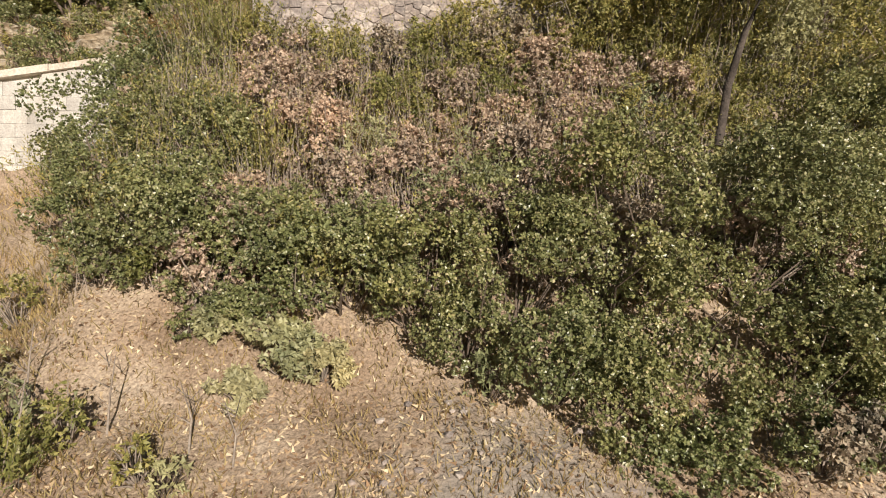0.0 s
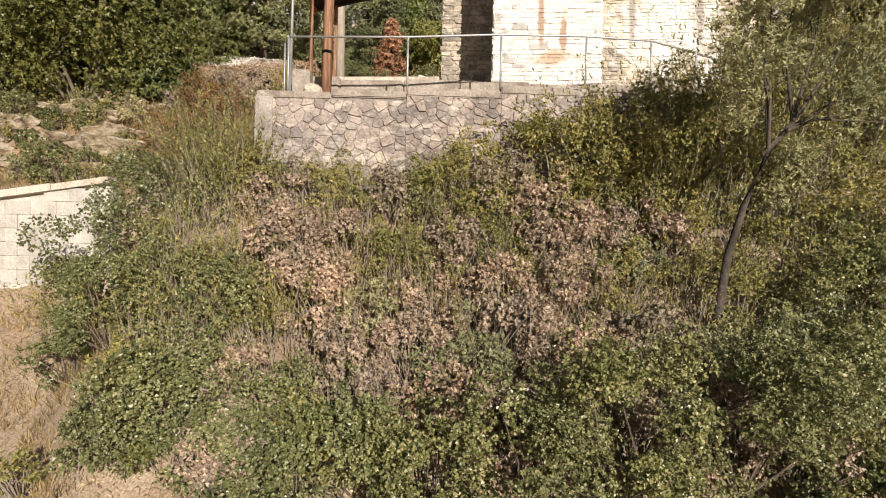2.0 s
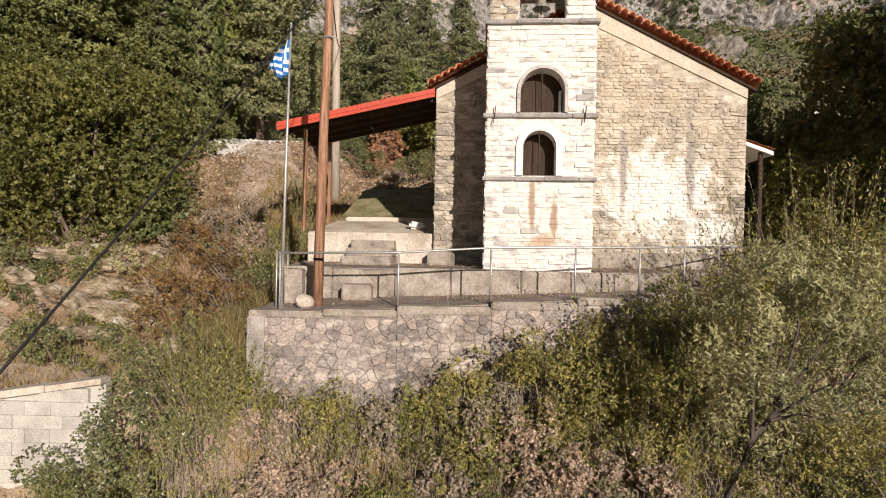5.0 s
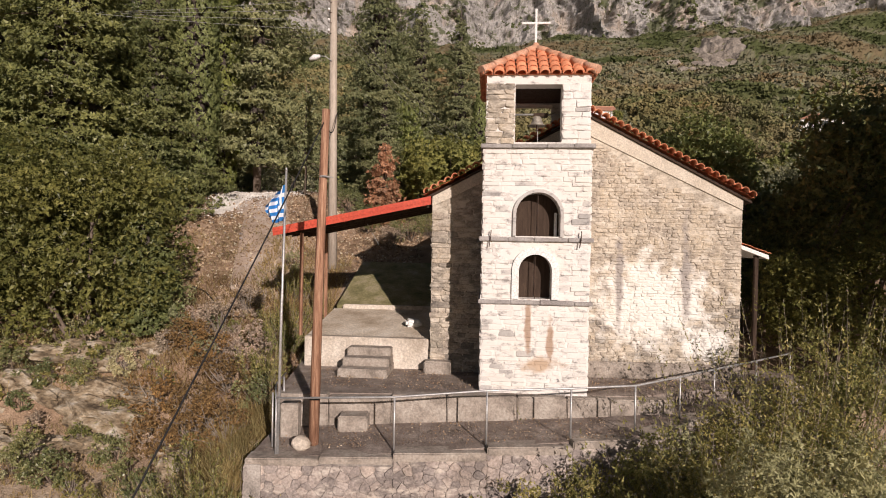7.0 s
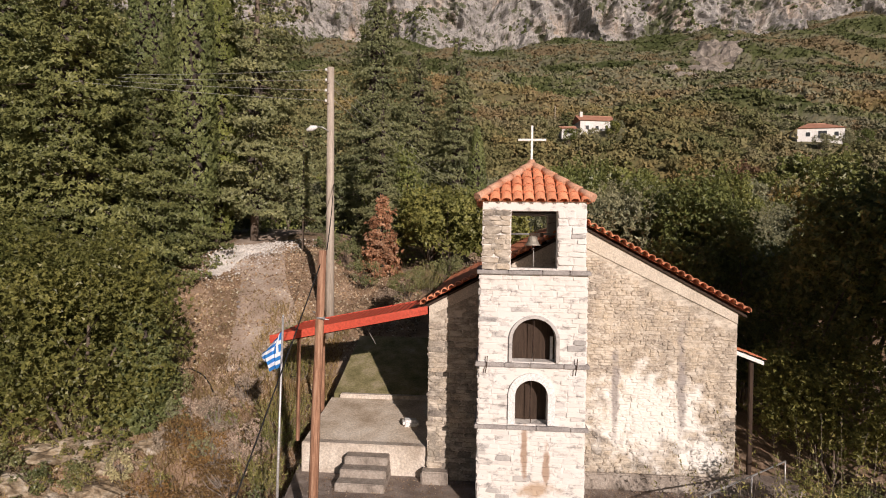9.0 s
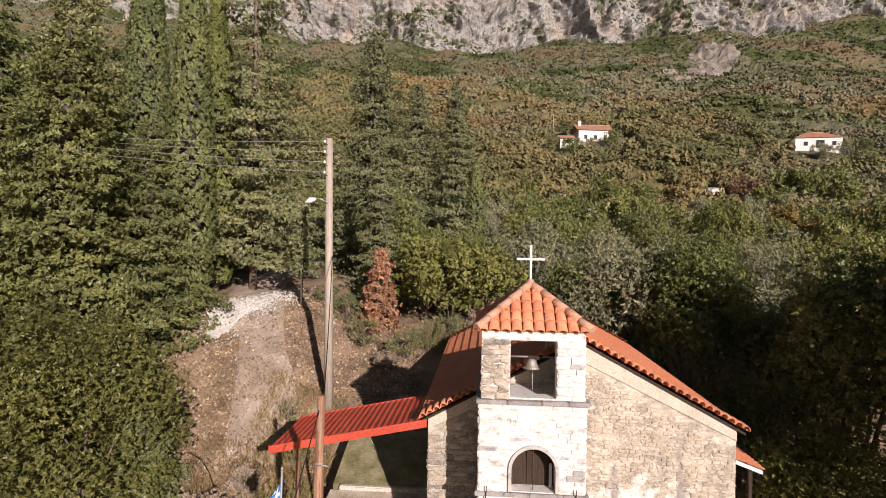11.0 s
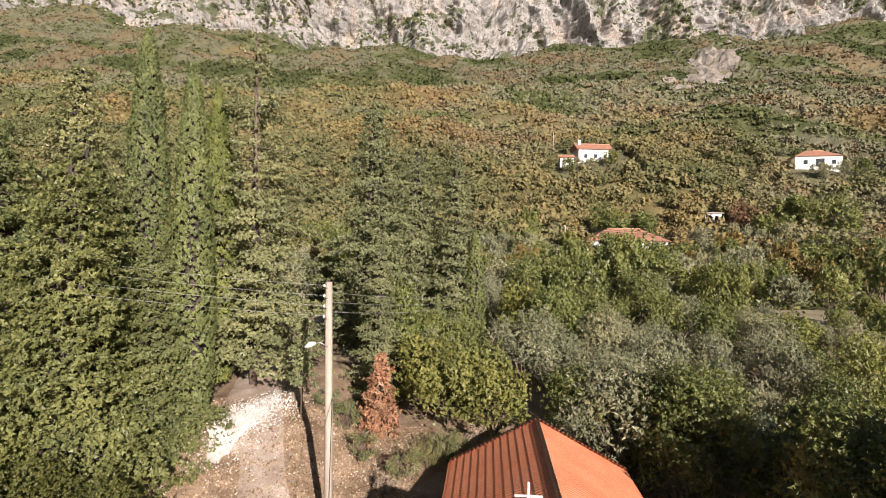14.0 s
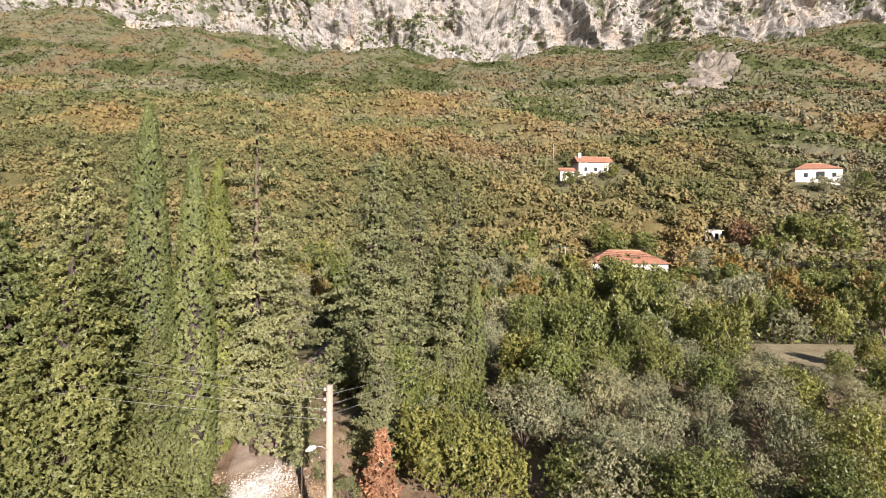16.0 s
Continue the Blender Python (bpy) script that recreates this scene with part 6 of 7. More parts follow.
KINDS, DISTANT = valley(9800, 0.15, 80), valley(3000, 0.27, 34)
for k, ob in enumerate(DISTANT):
    first(ob, 12 + 9 * k, 84 + 3 * (k % 3), 1.0, 50 * k)
NEAR = [broadleaf("evergreen_oak", 6.0, 5.4, 36000, 0.10, 18, M_HOLM, "dense dark evergreen oak with foliage to the ground", lumps=95, stem=0.06),
        broadleaf("evergreen_oak", 7.5, 4.8, 32000, 0.105, 19, M_GREEN, "tall dark evergreen oak beside the chapel", lumps=90, stem=0.08, shoots=0.4)]
bigoak = first(broadleaf("evergreen_oak", 7.2, 5.4, 46000, 0.095, 20, M_HOLM, "large dense evergreen oak overhanging the rocky slope", lumps=130, stem=0.02, low=-0.95), -10.2, 16.4, 1.0, 0, -0.9)
for x, y, s, a in ((-13.6, 16.6, 1.05, 100), (-14.6, 19.0, 0.95, 210), (-11.8, 19.2, 0.85, 300)):
    put(bigoak, x, y, s, a, dz=-0.8)
first(NEAR[0], 11.0, 15.5, 0.8, 61, -0.2)
first(NEAR[1], 14.2, 18.8, 1.25)
for k, x, y, s in ((1, 17.5, 16.5, 1.2), (0, 10.8, 20.0, 0.9), (1, 11.5, 25.5, 0.9)):
    put(NEAR[k], x, y, s, 71 * x, dz=-0.2)
# two oaks largely out of view, added to shade the trees behind the chapel
for x, y, s in ((13.7, 11.6, 1.2), (15.9, 13.6, 1.35)):
    put(NEAR[1], x, y, s, 40 * x, dz=-0.3)
spots = {0: (19.5, 27.5, 1.0), 1: (13.6, 28.5, 1.0), 2: (9.5, 33, 1.0), 3: (5.5, 36, 1.0), 4: (4, 70, 0.9), 5: (22, 62, 0.8), 6: (0.6, 30.5, 1.05)}
for k, ob in enumerate(KINDS):
    x, y, s = spots[k]
    first(ob, x, y, s, 37 * k)
for k, x, y, s in ((0, 15.8, 24.0, 1.1), (1, 20, 21, 1.3), (0, 7.2, 29.0, 0.8), (0, 19, 25, 1.2), (6, 3.0, 29.5, 0.9), (6, -0.6, 32.5, 1.0), (2, 16, 27, 1.0), (2, 8.4, 27.4, 1.2), (3, 10.2, 29.5, 1.1), (6, 2.2, 31.5, 1.0)):
    put(KINDS[k], x, y, s, 61 * x)

HOUSES = [(34.3, 102, 8, 6), (47, 172, 9, 7), (117, 174, 10, 7), (64, 126, 1.5, 10), (38.5, 170, 2, 3)]
rng = random.Random(9)
taken = []


def free(x, y, d):
    if any(abs(x - hx) < hw + 2 and -6 < y - hy < hd + 2 for hx, hy, hw, hd in HOUSES):
        return False
    if 33 < x < 53 and 55 < y < 67:
        return False
    if -15 < x < -4.5 and y < 62 and abs(x - (-9.2 - 0.06 * (y - 27))) < 3.4:
        return False
    if y < 52 and x < 2 and (x < -3.5 or y > 40):
        return False
    return all((x - a) ** 2 + (y - b) ** 2 > d * d for a, b in taken)


tries = 0
while len(taken) < 360 and tries < 40000:
    tries += 1
    y = 27 + 88 * rng.random() ** 0.75
    x = rng.uniform(-0.85, 0.86) * y
    if y < 34 and x < 9:
        continue
    d = 2.9 + 0.012 * y
    if not free(x, y, d):
        continue
    taken.append((x, y))
    q = waves(np.array([x]), np.array([y]), 60, 41)[0]
    u = rng.random()
    if y > 62 and u < 0.26 + 0.2 * (x < 0):
        k = rng.choice((4, 2, 4, 6))
    elif q > 0.12:
        k = rng.choice((2, 3, 3, 2, 0))
    else:
        k = rng.choice((0, 1, 6, 1, 0, 2))
    s = rng.uniform(0.75, 1.15) * (0.9 if y < 50 else 1.05)
    if 30 < x < 62 and 44 < y < 64:
        s *= 0.55
    put((KINDS if y < 56 else DISTANT)[k], x, y, s, rng.uniform(0, 360), dz=-0.3, sz=s * rng.uniform(1.0, 1.4))

for k, x, y, s in ((1, 31.5, 97.5, 1.0), (3, 35.5, 95.5, 1.2), (1, 39.0, 95, 0.9), (0, 43, 97, 1.15), (0, 28.5, 97, 1.3), (3, 112, 167, 1.0), (5, 68, 128, 1.2), (0, 37.5, 166, 0.95), (2, 41, 167, 0.9), (3, 52, 167, 0.95), (1, 29.0, 82, 1.35), (0, 33.5, 84, 1.4), (3, 37, 86, 1.0), (1, 26, 88, 1.0), (2, 44, 164, 1.0), (0, 50, 165, 1.0), (2, 114, 166, 1.1), (3, 120, 167, 1.1), (0, 126, 168, 1.2), (0, 40, 113, 1.7), (1, 34.5, 114, 1.4), (0, 73, 117, 2.0), (1, 80, 113, 1.9), (0, 66.5, 113, 1.5), (4, 52, 101, 1.5), (5, 66, 122, 1.7), (2, 57, 92, 1.3)):
    put(DISTANT[k], x, y, s, 33 * x, dz=-0.4)

# the woods beyond, as one mass
def with_kinds(ob, kinds):
    at_ = ob.data.attributes.new("kind_of_tree", "FLOAT", "POINT")
    at_.data.foreach_set("value", np.asarray(kinds, dtype=np.float32))
    return ob


def stand(rs, x, y):
    """Kinds of tree, which keep together in stands."""
    return np.clip(0.45 + 0.85 * fbm(x, y, 52, 3, 97) + 0.15 * rs.normal(size=len(x)), 0, 1)


def clear(x, y):
    return np.array([all(not (abs(a - hx) < hw + 2.5 and -15 < b - hy < hd + 2) for hx, hy, hw, hd in HOUSES) for a, b in zip(x, y)])


def crowns(rs, x, y, w, cards, leaf, lift, kinds, parts=6, tall=(0.6, 0.95)):
    """Crowns of leaf tufts on several small lobes, about places on the ground: verts, faces, kinds."""
    n = len(x)
    tall = rs.uniform(*tall, size=n)
    S = np.stack([w, w, w * tall], -1)[:, None]
    C = unit(rs.normal(size=(n, parts, 3))) * rs.uniform(0.2, 0.75, size=(n, parts, 1))
    C[..., 2] = np.abs(C[..., 2]) - 0.1
    C = np.stack([x, y, height(x, y) + lift], -1)[:, None] + C * S
    R = S * rs.uniform(0.3, 0.52, size=(n, parts, 1))
    j = np.arange(cards) % parts
    D = unit(rs.normal(size=(n, cards, 3)))
    D[..., 2] = np.abs(D[..., 2]) * 1.1 - 0.3
    P = C[:, j] + D * R[:, j] * rs.uniform(0.6, 1.15, size=(n, cards, 1))
    D = unit(D.reshape(-1, 3) + np.array([0, -0.2, 0.3]))
    V, F = leaves(P.reshape(-1, 3), D, np.repeat(leaf * w, cards), 0.8, rs, jitter=0.45, droop=-0.5, small=True)
    own = np.clip(kinds[:, None] + 0.03 * rs.normal(size=(n, parts)), 0, 1)
    return V, F, np.repeat(own[:, j].ravel(), 3)


# low leafy sheet under the taller crowns, added to keep their gaps from going black
ux, uy = np.meshgrid(np.linspace(-0.9, 0.9, 330), np.concatenate([np.linspace(106, 215, 90), np.linspace(218, 440, 90), np.linspace(445, 1010, 90)]))
ux = ux * uy
shade = np.array([[a for a in clear(row, col)] for row, col in zip(ux, uy)])
uz = height(ux, uy) + np.where(shade, 1.3 + 0.003 * uy + (0.4 + 0.0012 * uy) * fbm(ux, uy, 7, 2, 61) * 1.5, -0.6) - 4.0 * scar(ux, uy)
idx = np.arange(ux.size).reshape(ux.shape)
F = np.stack([idx[:-1, :-1], idx[:-1, 1:], idx[1:, 1:], idx[1:, :-1]], -1).reshape(-1, 4)
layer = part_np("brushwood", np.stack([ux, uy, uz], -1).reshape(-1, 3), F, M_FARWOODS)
with_kinds(layer, stand(np.random.RandomState(62), ux.ravel(), uy.ravel()))
tagged(layer, "low mixed brushwood covering the slope under taller trees", "brushwood", kind="stuff")

rs = np.random.RandomState(51)
n, cards = 3000, 170
y = rs.uniform(104.0 ** 2, 215.0 ** 2, size=n) ** 0.5
x = rs.uniform(-0.86, 0.86, size=n) * y
ok = clear(x, y)
x, y = x[ok], y[ok]
n = len(x)
V, F, Q = crowns(rs, x, y, 1.9 + 3.0 * rs.uniform(size=n) ** 1.7, cards, 0.19, rs.uniform(1.4, 3.4, size=n), stand(rs, x, y), 7, (0.8, 1.25))
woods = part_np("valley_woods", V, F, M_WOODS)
with_kinds(woods, Q)
tagged(woods, "mixed olive, evergreen and autumn woods across the valley", "woods", kind="stuff")
n, cards = 6800, 52
y = rs.uniform(200.0 ** 1.8, 430.0 ** 1.8, size=n) ** (1 / 1.8)
x = rs.uniform(-0.86, 0.86, size=n) * y
w = (2.0 + 2.7 * rs.uniform(size=n) ** 1.5) * (1 + (y - 200) / 600)
V, F, Q = crowns(rs, x, y, w, cards, 0.33, rs.uniform(1.0, 2.2, size=n), stand(rs, x, y), 5, (0.6, 0.95))
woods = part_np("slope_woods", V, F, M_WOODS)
with_kinds(woods, Q)
tagged(woods, "mixed olive and autumn woods on the lower slope", "woods", kind="stuff")

# low undergrowth between the trees
rs = np.random.RandomState(66)
n = 36000
y = np.sqrt(rs.uniform(24 ** 2, 118 ** 2, size=n))
x = rs.uniform(-0.85, 0.86, size=n) * y
ok = ~((x > 33) & (x < 53) & (y > 55) & (y < 67)) & ~((np.abs(x - (-9.2 - 0.06 * (y - 27))) < 3.0) & (y < 62)) & ~((y < 29) & (x > -7) & (x < 8))
x, y = x[ok], y[ok]
P = np.stack([x, y, height(x, y) + rs.uniform(0, 1.1, size=len(x))], -1)
V, F = leaves(P, np.tile(np.array([0, -0.6, 0.6]), (len(x), 1)), np.where(y < 55, 0.17, 0.42), 0.7, rs, small=True)
ob = part_np("undergrowth", V, F, M_GREEN)
tagged(ob, "low green undergrowth between the valley trees", "undergrowth", kind="stuff")

rs = np.random.RandomState(5)
n = 30000
y = np.sqrt(rs.uniform(400 ** 2, 1015 ** 2, size=n))
x = rs.uniform(-0.9, 0.9, size=n) * y
keepers = ~scar(x, y)
x, y = x[keepers], y[keepers]
w = rs.uniform(2.4, 4.6, size=len(x)) * (0.8 + 0.0005 * y)
V, F, Q = crowns(rs, x, y, w, 15, 0.6, rs.uniform(1.2, 2.6, size=len(x)), stand(rs, x, y), 3, (0.5, 0.8))
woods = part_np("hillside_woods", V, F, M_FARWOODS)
with_kinds(woods, Q)
tagged(woods, "mixed green and autumn woods climbing to the cliffs", "woods", kind="stuff")

# scrub on the cliff ledges
IF = IF_TOP
rs = np.random.RandomState(15)
n = 5200
i, j = rs.randint(0, 55, size=n), rs.randint(0, 620, size=n)
ok = fbm(CX[i, j], CZZ[i, j] * 1.7 + CX[i, j] * 0.4, 70, 4, 90) > 0.12
i, j = i[ok], j[ok]
n = len(i)
w = rs.uniform(1.5, 3.8, size=n)
J = 1 + 0.34 * rs.normal(size=(n, len(IV), 1)).clip(-1.4, 1.4)
P = np.stack([CX[i, j], CYY[i, j], CZZ[i, j]], -1)[:, None] + IV[None] * J * w[:, None, None]
F = (IF[None] + (np.arange(n) * len(IV))[:, None, None]).reshape(-1, 3)
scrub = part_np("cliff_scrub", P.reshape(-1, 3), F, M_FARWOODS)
with_kinds(scrub, np.repeat(rs.uniform(0, 0.4, size=n), len(IV)))
tagged(scrub, "dark scrub clinging to the cliff ledges", "scrub", kind="stuff")


# ---------------------------------------------------------------- hillside beside the chapel
def rock_mesh(size, seed, flat=0.5, sub=3):
    bm = bmesh.new()
    bmesh.ops.create_icosphere(bm, subdivisions=sub, radius=1.0)
    off = Vector((seed * 3.1, seed * 1.7, seed * 0.9))
    for v in bm.verts:
        c = v.co.copy()
        d = 1 + 0.5 * noise.noise(c * 1.3 + off) + 0.34 * noise.noise(c * 3.1 + off) + 0.16 * noise.noise(c * 9 + off)
        lay = 0.06 * math.sin((c.z * 1.0 + 0.25 * c.x + 0.3 * noise.noise(c + off)) * 16)
        v.co = Vector((c.x * (d + lay) * size[0], c.y * (d + lay) * size[1], c.z * d * size[2]))
        v.co.z = round(v.co.z / (0.16 * size[2])) * 0.16 * size[2] * flat + v.co.z * (1 - flat)
    return bm


ro = random.Random(31)
for k in range(26):
    row = k % 5
    x = -12.4 + 5.6 * ro.random()
    y = 13.75 + 0.5 * row + ro.uniform(-0.15, 0.15) + 0.06 * (x + 9)
    g = ro.uniform(0.35, 1.05)
    s = (ro.uniform(0.6, 1.5) * g, 0.5 * g, ro.uniform(0.22, 0.42) * g)
    r = part("rock_outcrop", rock_mesh(s, 3 + k, 0.7, 3), M_ROCK)
    r.matrix_basis = pose(x, y, float(height(x, y)) + 0.04 * g, ro.uniform(-8, 8), 10 + ro.uniform(-10, 10), ro.uniform(-35, 35))
    tagged(r, "layered ochre and grey rock outcrop in the dry hillside", "rock")
for k, (x, y, z, s) in enumerate(((-6.2, 13.4, -1.2, (0.4, 0.35, 0.35)), (-5.9, 12.6, -1.2, (0.35, 0.3, 0.4)), (-6.3, 12.2, -1.4, (0.4, 0.3, 0.35)), (-5.2, 13.6, -0.5, (0.7, 0.5, 0.25)), (-5.8, 13.2, -1.0, (0.3, 0.25, 0.2)))):
    r = part("boulder", rock_mesh(s, 60 + k, 0.3, 2), M_ROCK)
    r.matrix_basis = pose(x, y, z, 0, 9, 40 * k)
    tagged(r, "pale weathered boulder below the hillside path", "rock")

# concrete block wall below the hillside
bwall = empty("block_wall")
tagged(bwall, "bare grey concrete block wall holding the hillside", "wall", kind="structure")
core = part("wall_core", slab([[(0, -4.6), (3.3, -4.6), (3.3, -1.47), (0, -2.0)]], 0.2), M_BLOCK, bwall)
core.matrix_basis = pose(-9.9, 11.2, 0)
BL = []
for k in range(4):
    bm = bmesh.new()
    bmesh.ops.create_cube(bm, size=1.0)
    bmesh.ops.bevel(bm, geom=list(bm.edges), offset=0.025, segments=1, affect="EDGES")
    for v in bm.verts:
        v.co += Vector((random.uniform(-0.008, 0.008), random.uniform(-0.02, 0.02), random.uniform(-0.012, 0.012)))
    me = bpy.data.meshes.new("block")
    bm.to_mesh(me)
    bm.free()
    me.materials.append(M_BLOCK)
    BL.append(me)
for row in range(15):
    z = -4.55 + row * 0.27
    for c in range(11):
        x = -9.9 + c * 0.5 + (0.25 if row % 2 else 0)
        top = -2.0 + (x + 9.9) * 0.16
        if z + 0.2 < top + 0.05 and x < -6.95:
            piece("block", BL[(row * 3 + c) % 4], bwall, pose(x + 0.25, 11.185 + random.uniform(-0.01, 0.01), z + 0.12) @ Matrix.Diagonal((0.495, 0.14, 0.267, 1)))
for k in range(3):
    x0 = -9.95 + k * 1.12
    z0, z1 = -1.92 + 0.16 * (x0 + 9.95), -1.92 + 0.16 * (x0 + 11.05)
    bm = bmesh.new()
    vs = [bm.verts.new((x_, y_, (z0 if x_ == x0 else z1) + dz)) for x_ in (x0, x0 + 1.1) for y_ in (11.05, 11.38) for dz in (-0.09, 0.03 + 0.02 * (k % 2))]
    for f in ((0, 1, 3, 2), (4, 5, 7, 6), (0, 1, 5, 4), (2, 3, 7, 6), (0, 2, 6, 4), (1, 3, 7, 5)):
        bm.faces.new([vs[i] for i in f])
    bmesh.ops.recalc_face_normals(bm, faces=bm.faces)
    part("coping", bm, M_PALE, bwall, "sloping pale concrete coping")

# gravel track
def strip(name, mid, wide, mat, lift, label, n=60, seed=3):
    ts = np.linspace(0, 1, n)
    pts = np.array(mid, dtype=float)
    u = np.linspace(0, 1, len(pts))
    X, Y, W = np.interp(ts, u, pts[:, 0]), np.interp(ts, u, pts[:, 1]), np.interp(ts, u, np.array(wide))
    m = 14
    s = np.linspace(-0.5, 0.5, m)
    edge = 1 + 0.35 * fbm(ts * 12, ts * 0, 3, 2, seed)
    GX_ = X[:, None] + s[None] * (W * edge)[:, None]
    GY_ = np.repeat(Y[:, None], m, 1) + 0.25 * fbm(GX_ * 3, ts[:, None] * 40, 3, 2, seed + 1)
    drop = 0.12 * (np.abs(s) > 0.47)
    GZ_ = height(GX_, GY_) + lift - drop[None]
    idx = np.arange(GX_.size).reshape(GX_.shape)
    F = np.stack([idx[:-1, :-1], idx[:-1, 1:], idx[1:, 1:], idx[1:, :-1]], -1).reshape(-1, 4)
    ob = part_np(name, np.stack([GX_, GY_, GZ_], -1).reshape(-1, 3), F, mat, smooth=True)
    tagged(ob, label, "track", kind="structure")


# bits of straw and fallen leaf on the bank
rs = np.random.RandomState(24)
n = 26000
x, y = rs.uniform(-8, 5, size=n), rs.uniform(2.5, 7.6, size=n)
P = np.stack([x, y, height(x, y) + 0.012], -1)
V, F = leaves(P, np.tile(np.array([0.0, -0.5, 1.0]), (n, 1)), 0.055, 0.45, rs, jitter=0.5, small=True)
M_STRAW = foliage("straw_and_leaf_bits", [(0.0, (0.12, 0.07, 0.045)), (0.35, (0.30, 0.21, 0.14)), (0.7, (0.48, 0.38, 0.27)), (1.0, (0.66, 0.58, 0.46))], 0.9, 0.1, gloss=0.9)
tagged(part_np("straw_litter", V, F, M_STRAW), "dry straw and leaf bits strewn on the bank", "litter", kind="stuff")
M_TRACK = grainy("beaten_earth_track", [(0.3, (0.32, 0.24, 0.18)), (0.5, (0.44, 0.345, 0.27)), (0.7, (0.56, 0.475, 0.395))], 0.8, 16, bump_s=0.9)
M_CHALK = grainy("pale_gravel", [(0.3, (0.52, 0.48, 0.43)), (0.7, (0.76, 0.73, 0.68))], 1.2, 16, bump_s=0.9)
strip("track", [(-6.2, 19), (-6.8, 23), (-8.6, 27), (-10.0, 31), (-10.9, 36), (-11.2, 44), (-11.3, 54), (-11.5, 66)], [1.6, 3.0, 3.4, 2.8, 2.6, 2.6, 2.6, 2.6], M_TRACK, 0.035, "beaten earth track climbing between the conifers")
strip("gravel_patch", [(-10.2, 25.4), (-10.0, 27.6), (-9.4, 29.6), (-9.0, 31.4)], [0.7, 2.1, 2.3, 0.8], M_CHALK, 0.06, "bright pale gravel spread on the track", 40, 9)

# leaf litter, stones and scrub on the hillside
M_LITTER = foliage("fallen_leaves", [(0.0, (0.15, 0.09, 0.055)), (0.5, (0.34, 0.23, 0.15)), (0.85, (0.50, 0.38, 0.275)), (1.0, (0.66, 0.59, 0.50))], 0.8, 0.1, gloss=0.9)
rs = np.random.RandomState(23)
n = 26000
x, y = rs.uniform(-12.5, -0.8, size=n), rs.uniform(15.2, 31, size=n)
ok = (x < -3.9) | (y > 21)
x, y = x[ok], y[ok]
P = np.stack([x, y, height(x, y) + 0.03], -1)
V, F = leaves(P, np.tile(np.array([0.1, -0.5, 1.0]), (len(x), 1)), 0.10, 0.7, rs, jitter=0.5, small=True)
tagged(part_np("leaf_litter", V, F, M_LITTER), "brown fallen leaves and pale chips on the hillside", "litter", kind="stuff")
V, F = leaves(TERRACE_BITS, np.tile(np.array([0.0, -0.4, 1.0]), (len(TERRACE_BITS), 1)), 0.026, 0.8, rs, jitter=0.4, small=True)
tagged(part_np("terrace_grit", V, F, M_LITTER), "brown grit and leaf bits scattered on the terrace", "litter", kind="stuff")
rc = np.random.RandomState(29)
yy = rc.normal(28.7, 1.5, size=4200)
xx = rc.normal(-9.5, 0.85, size=4200) + 0.25 * (yy - 28.5)
V, F = leaves(np.stack([xx, yy, height(xx, yy) + 0.07], -1), np.tile(np.array([0.0, -0.6, 1.0]), (4200, 1)), 0.07, 0.9, rc, jitter=0.4, small=True)
tagged(part_np("pale_chippings", V, F, M_CHALK), "pale stone chippings spread over the track", "gravel", kind="stuff")
M_RUSTGRASS = foliage("rusty_grass", [(0.0, (0.09, 0.055, 0.025)), (0.5, (0.21, 0.13, 0.06)), (1.0, (0.33, 0.22, 0.10))], 0.6, 0.2, gloss=0.9)
grass("rusty_grass", 8000, (-8.2, -3.5), (12.6, 19.5), 0.42, M_RUSTGRASS, 37, "rust brown tangled grass on the slope beside the terrace", keep=lambda x, y: (y > 14.8) | (x > -6.3))
grass("ochre_grass", 4500, (-6.6, -3.6), (17.5, 23), 0.5, M_GRASS, 39, "ochre grass tufts beside the platform")
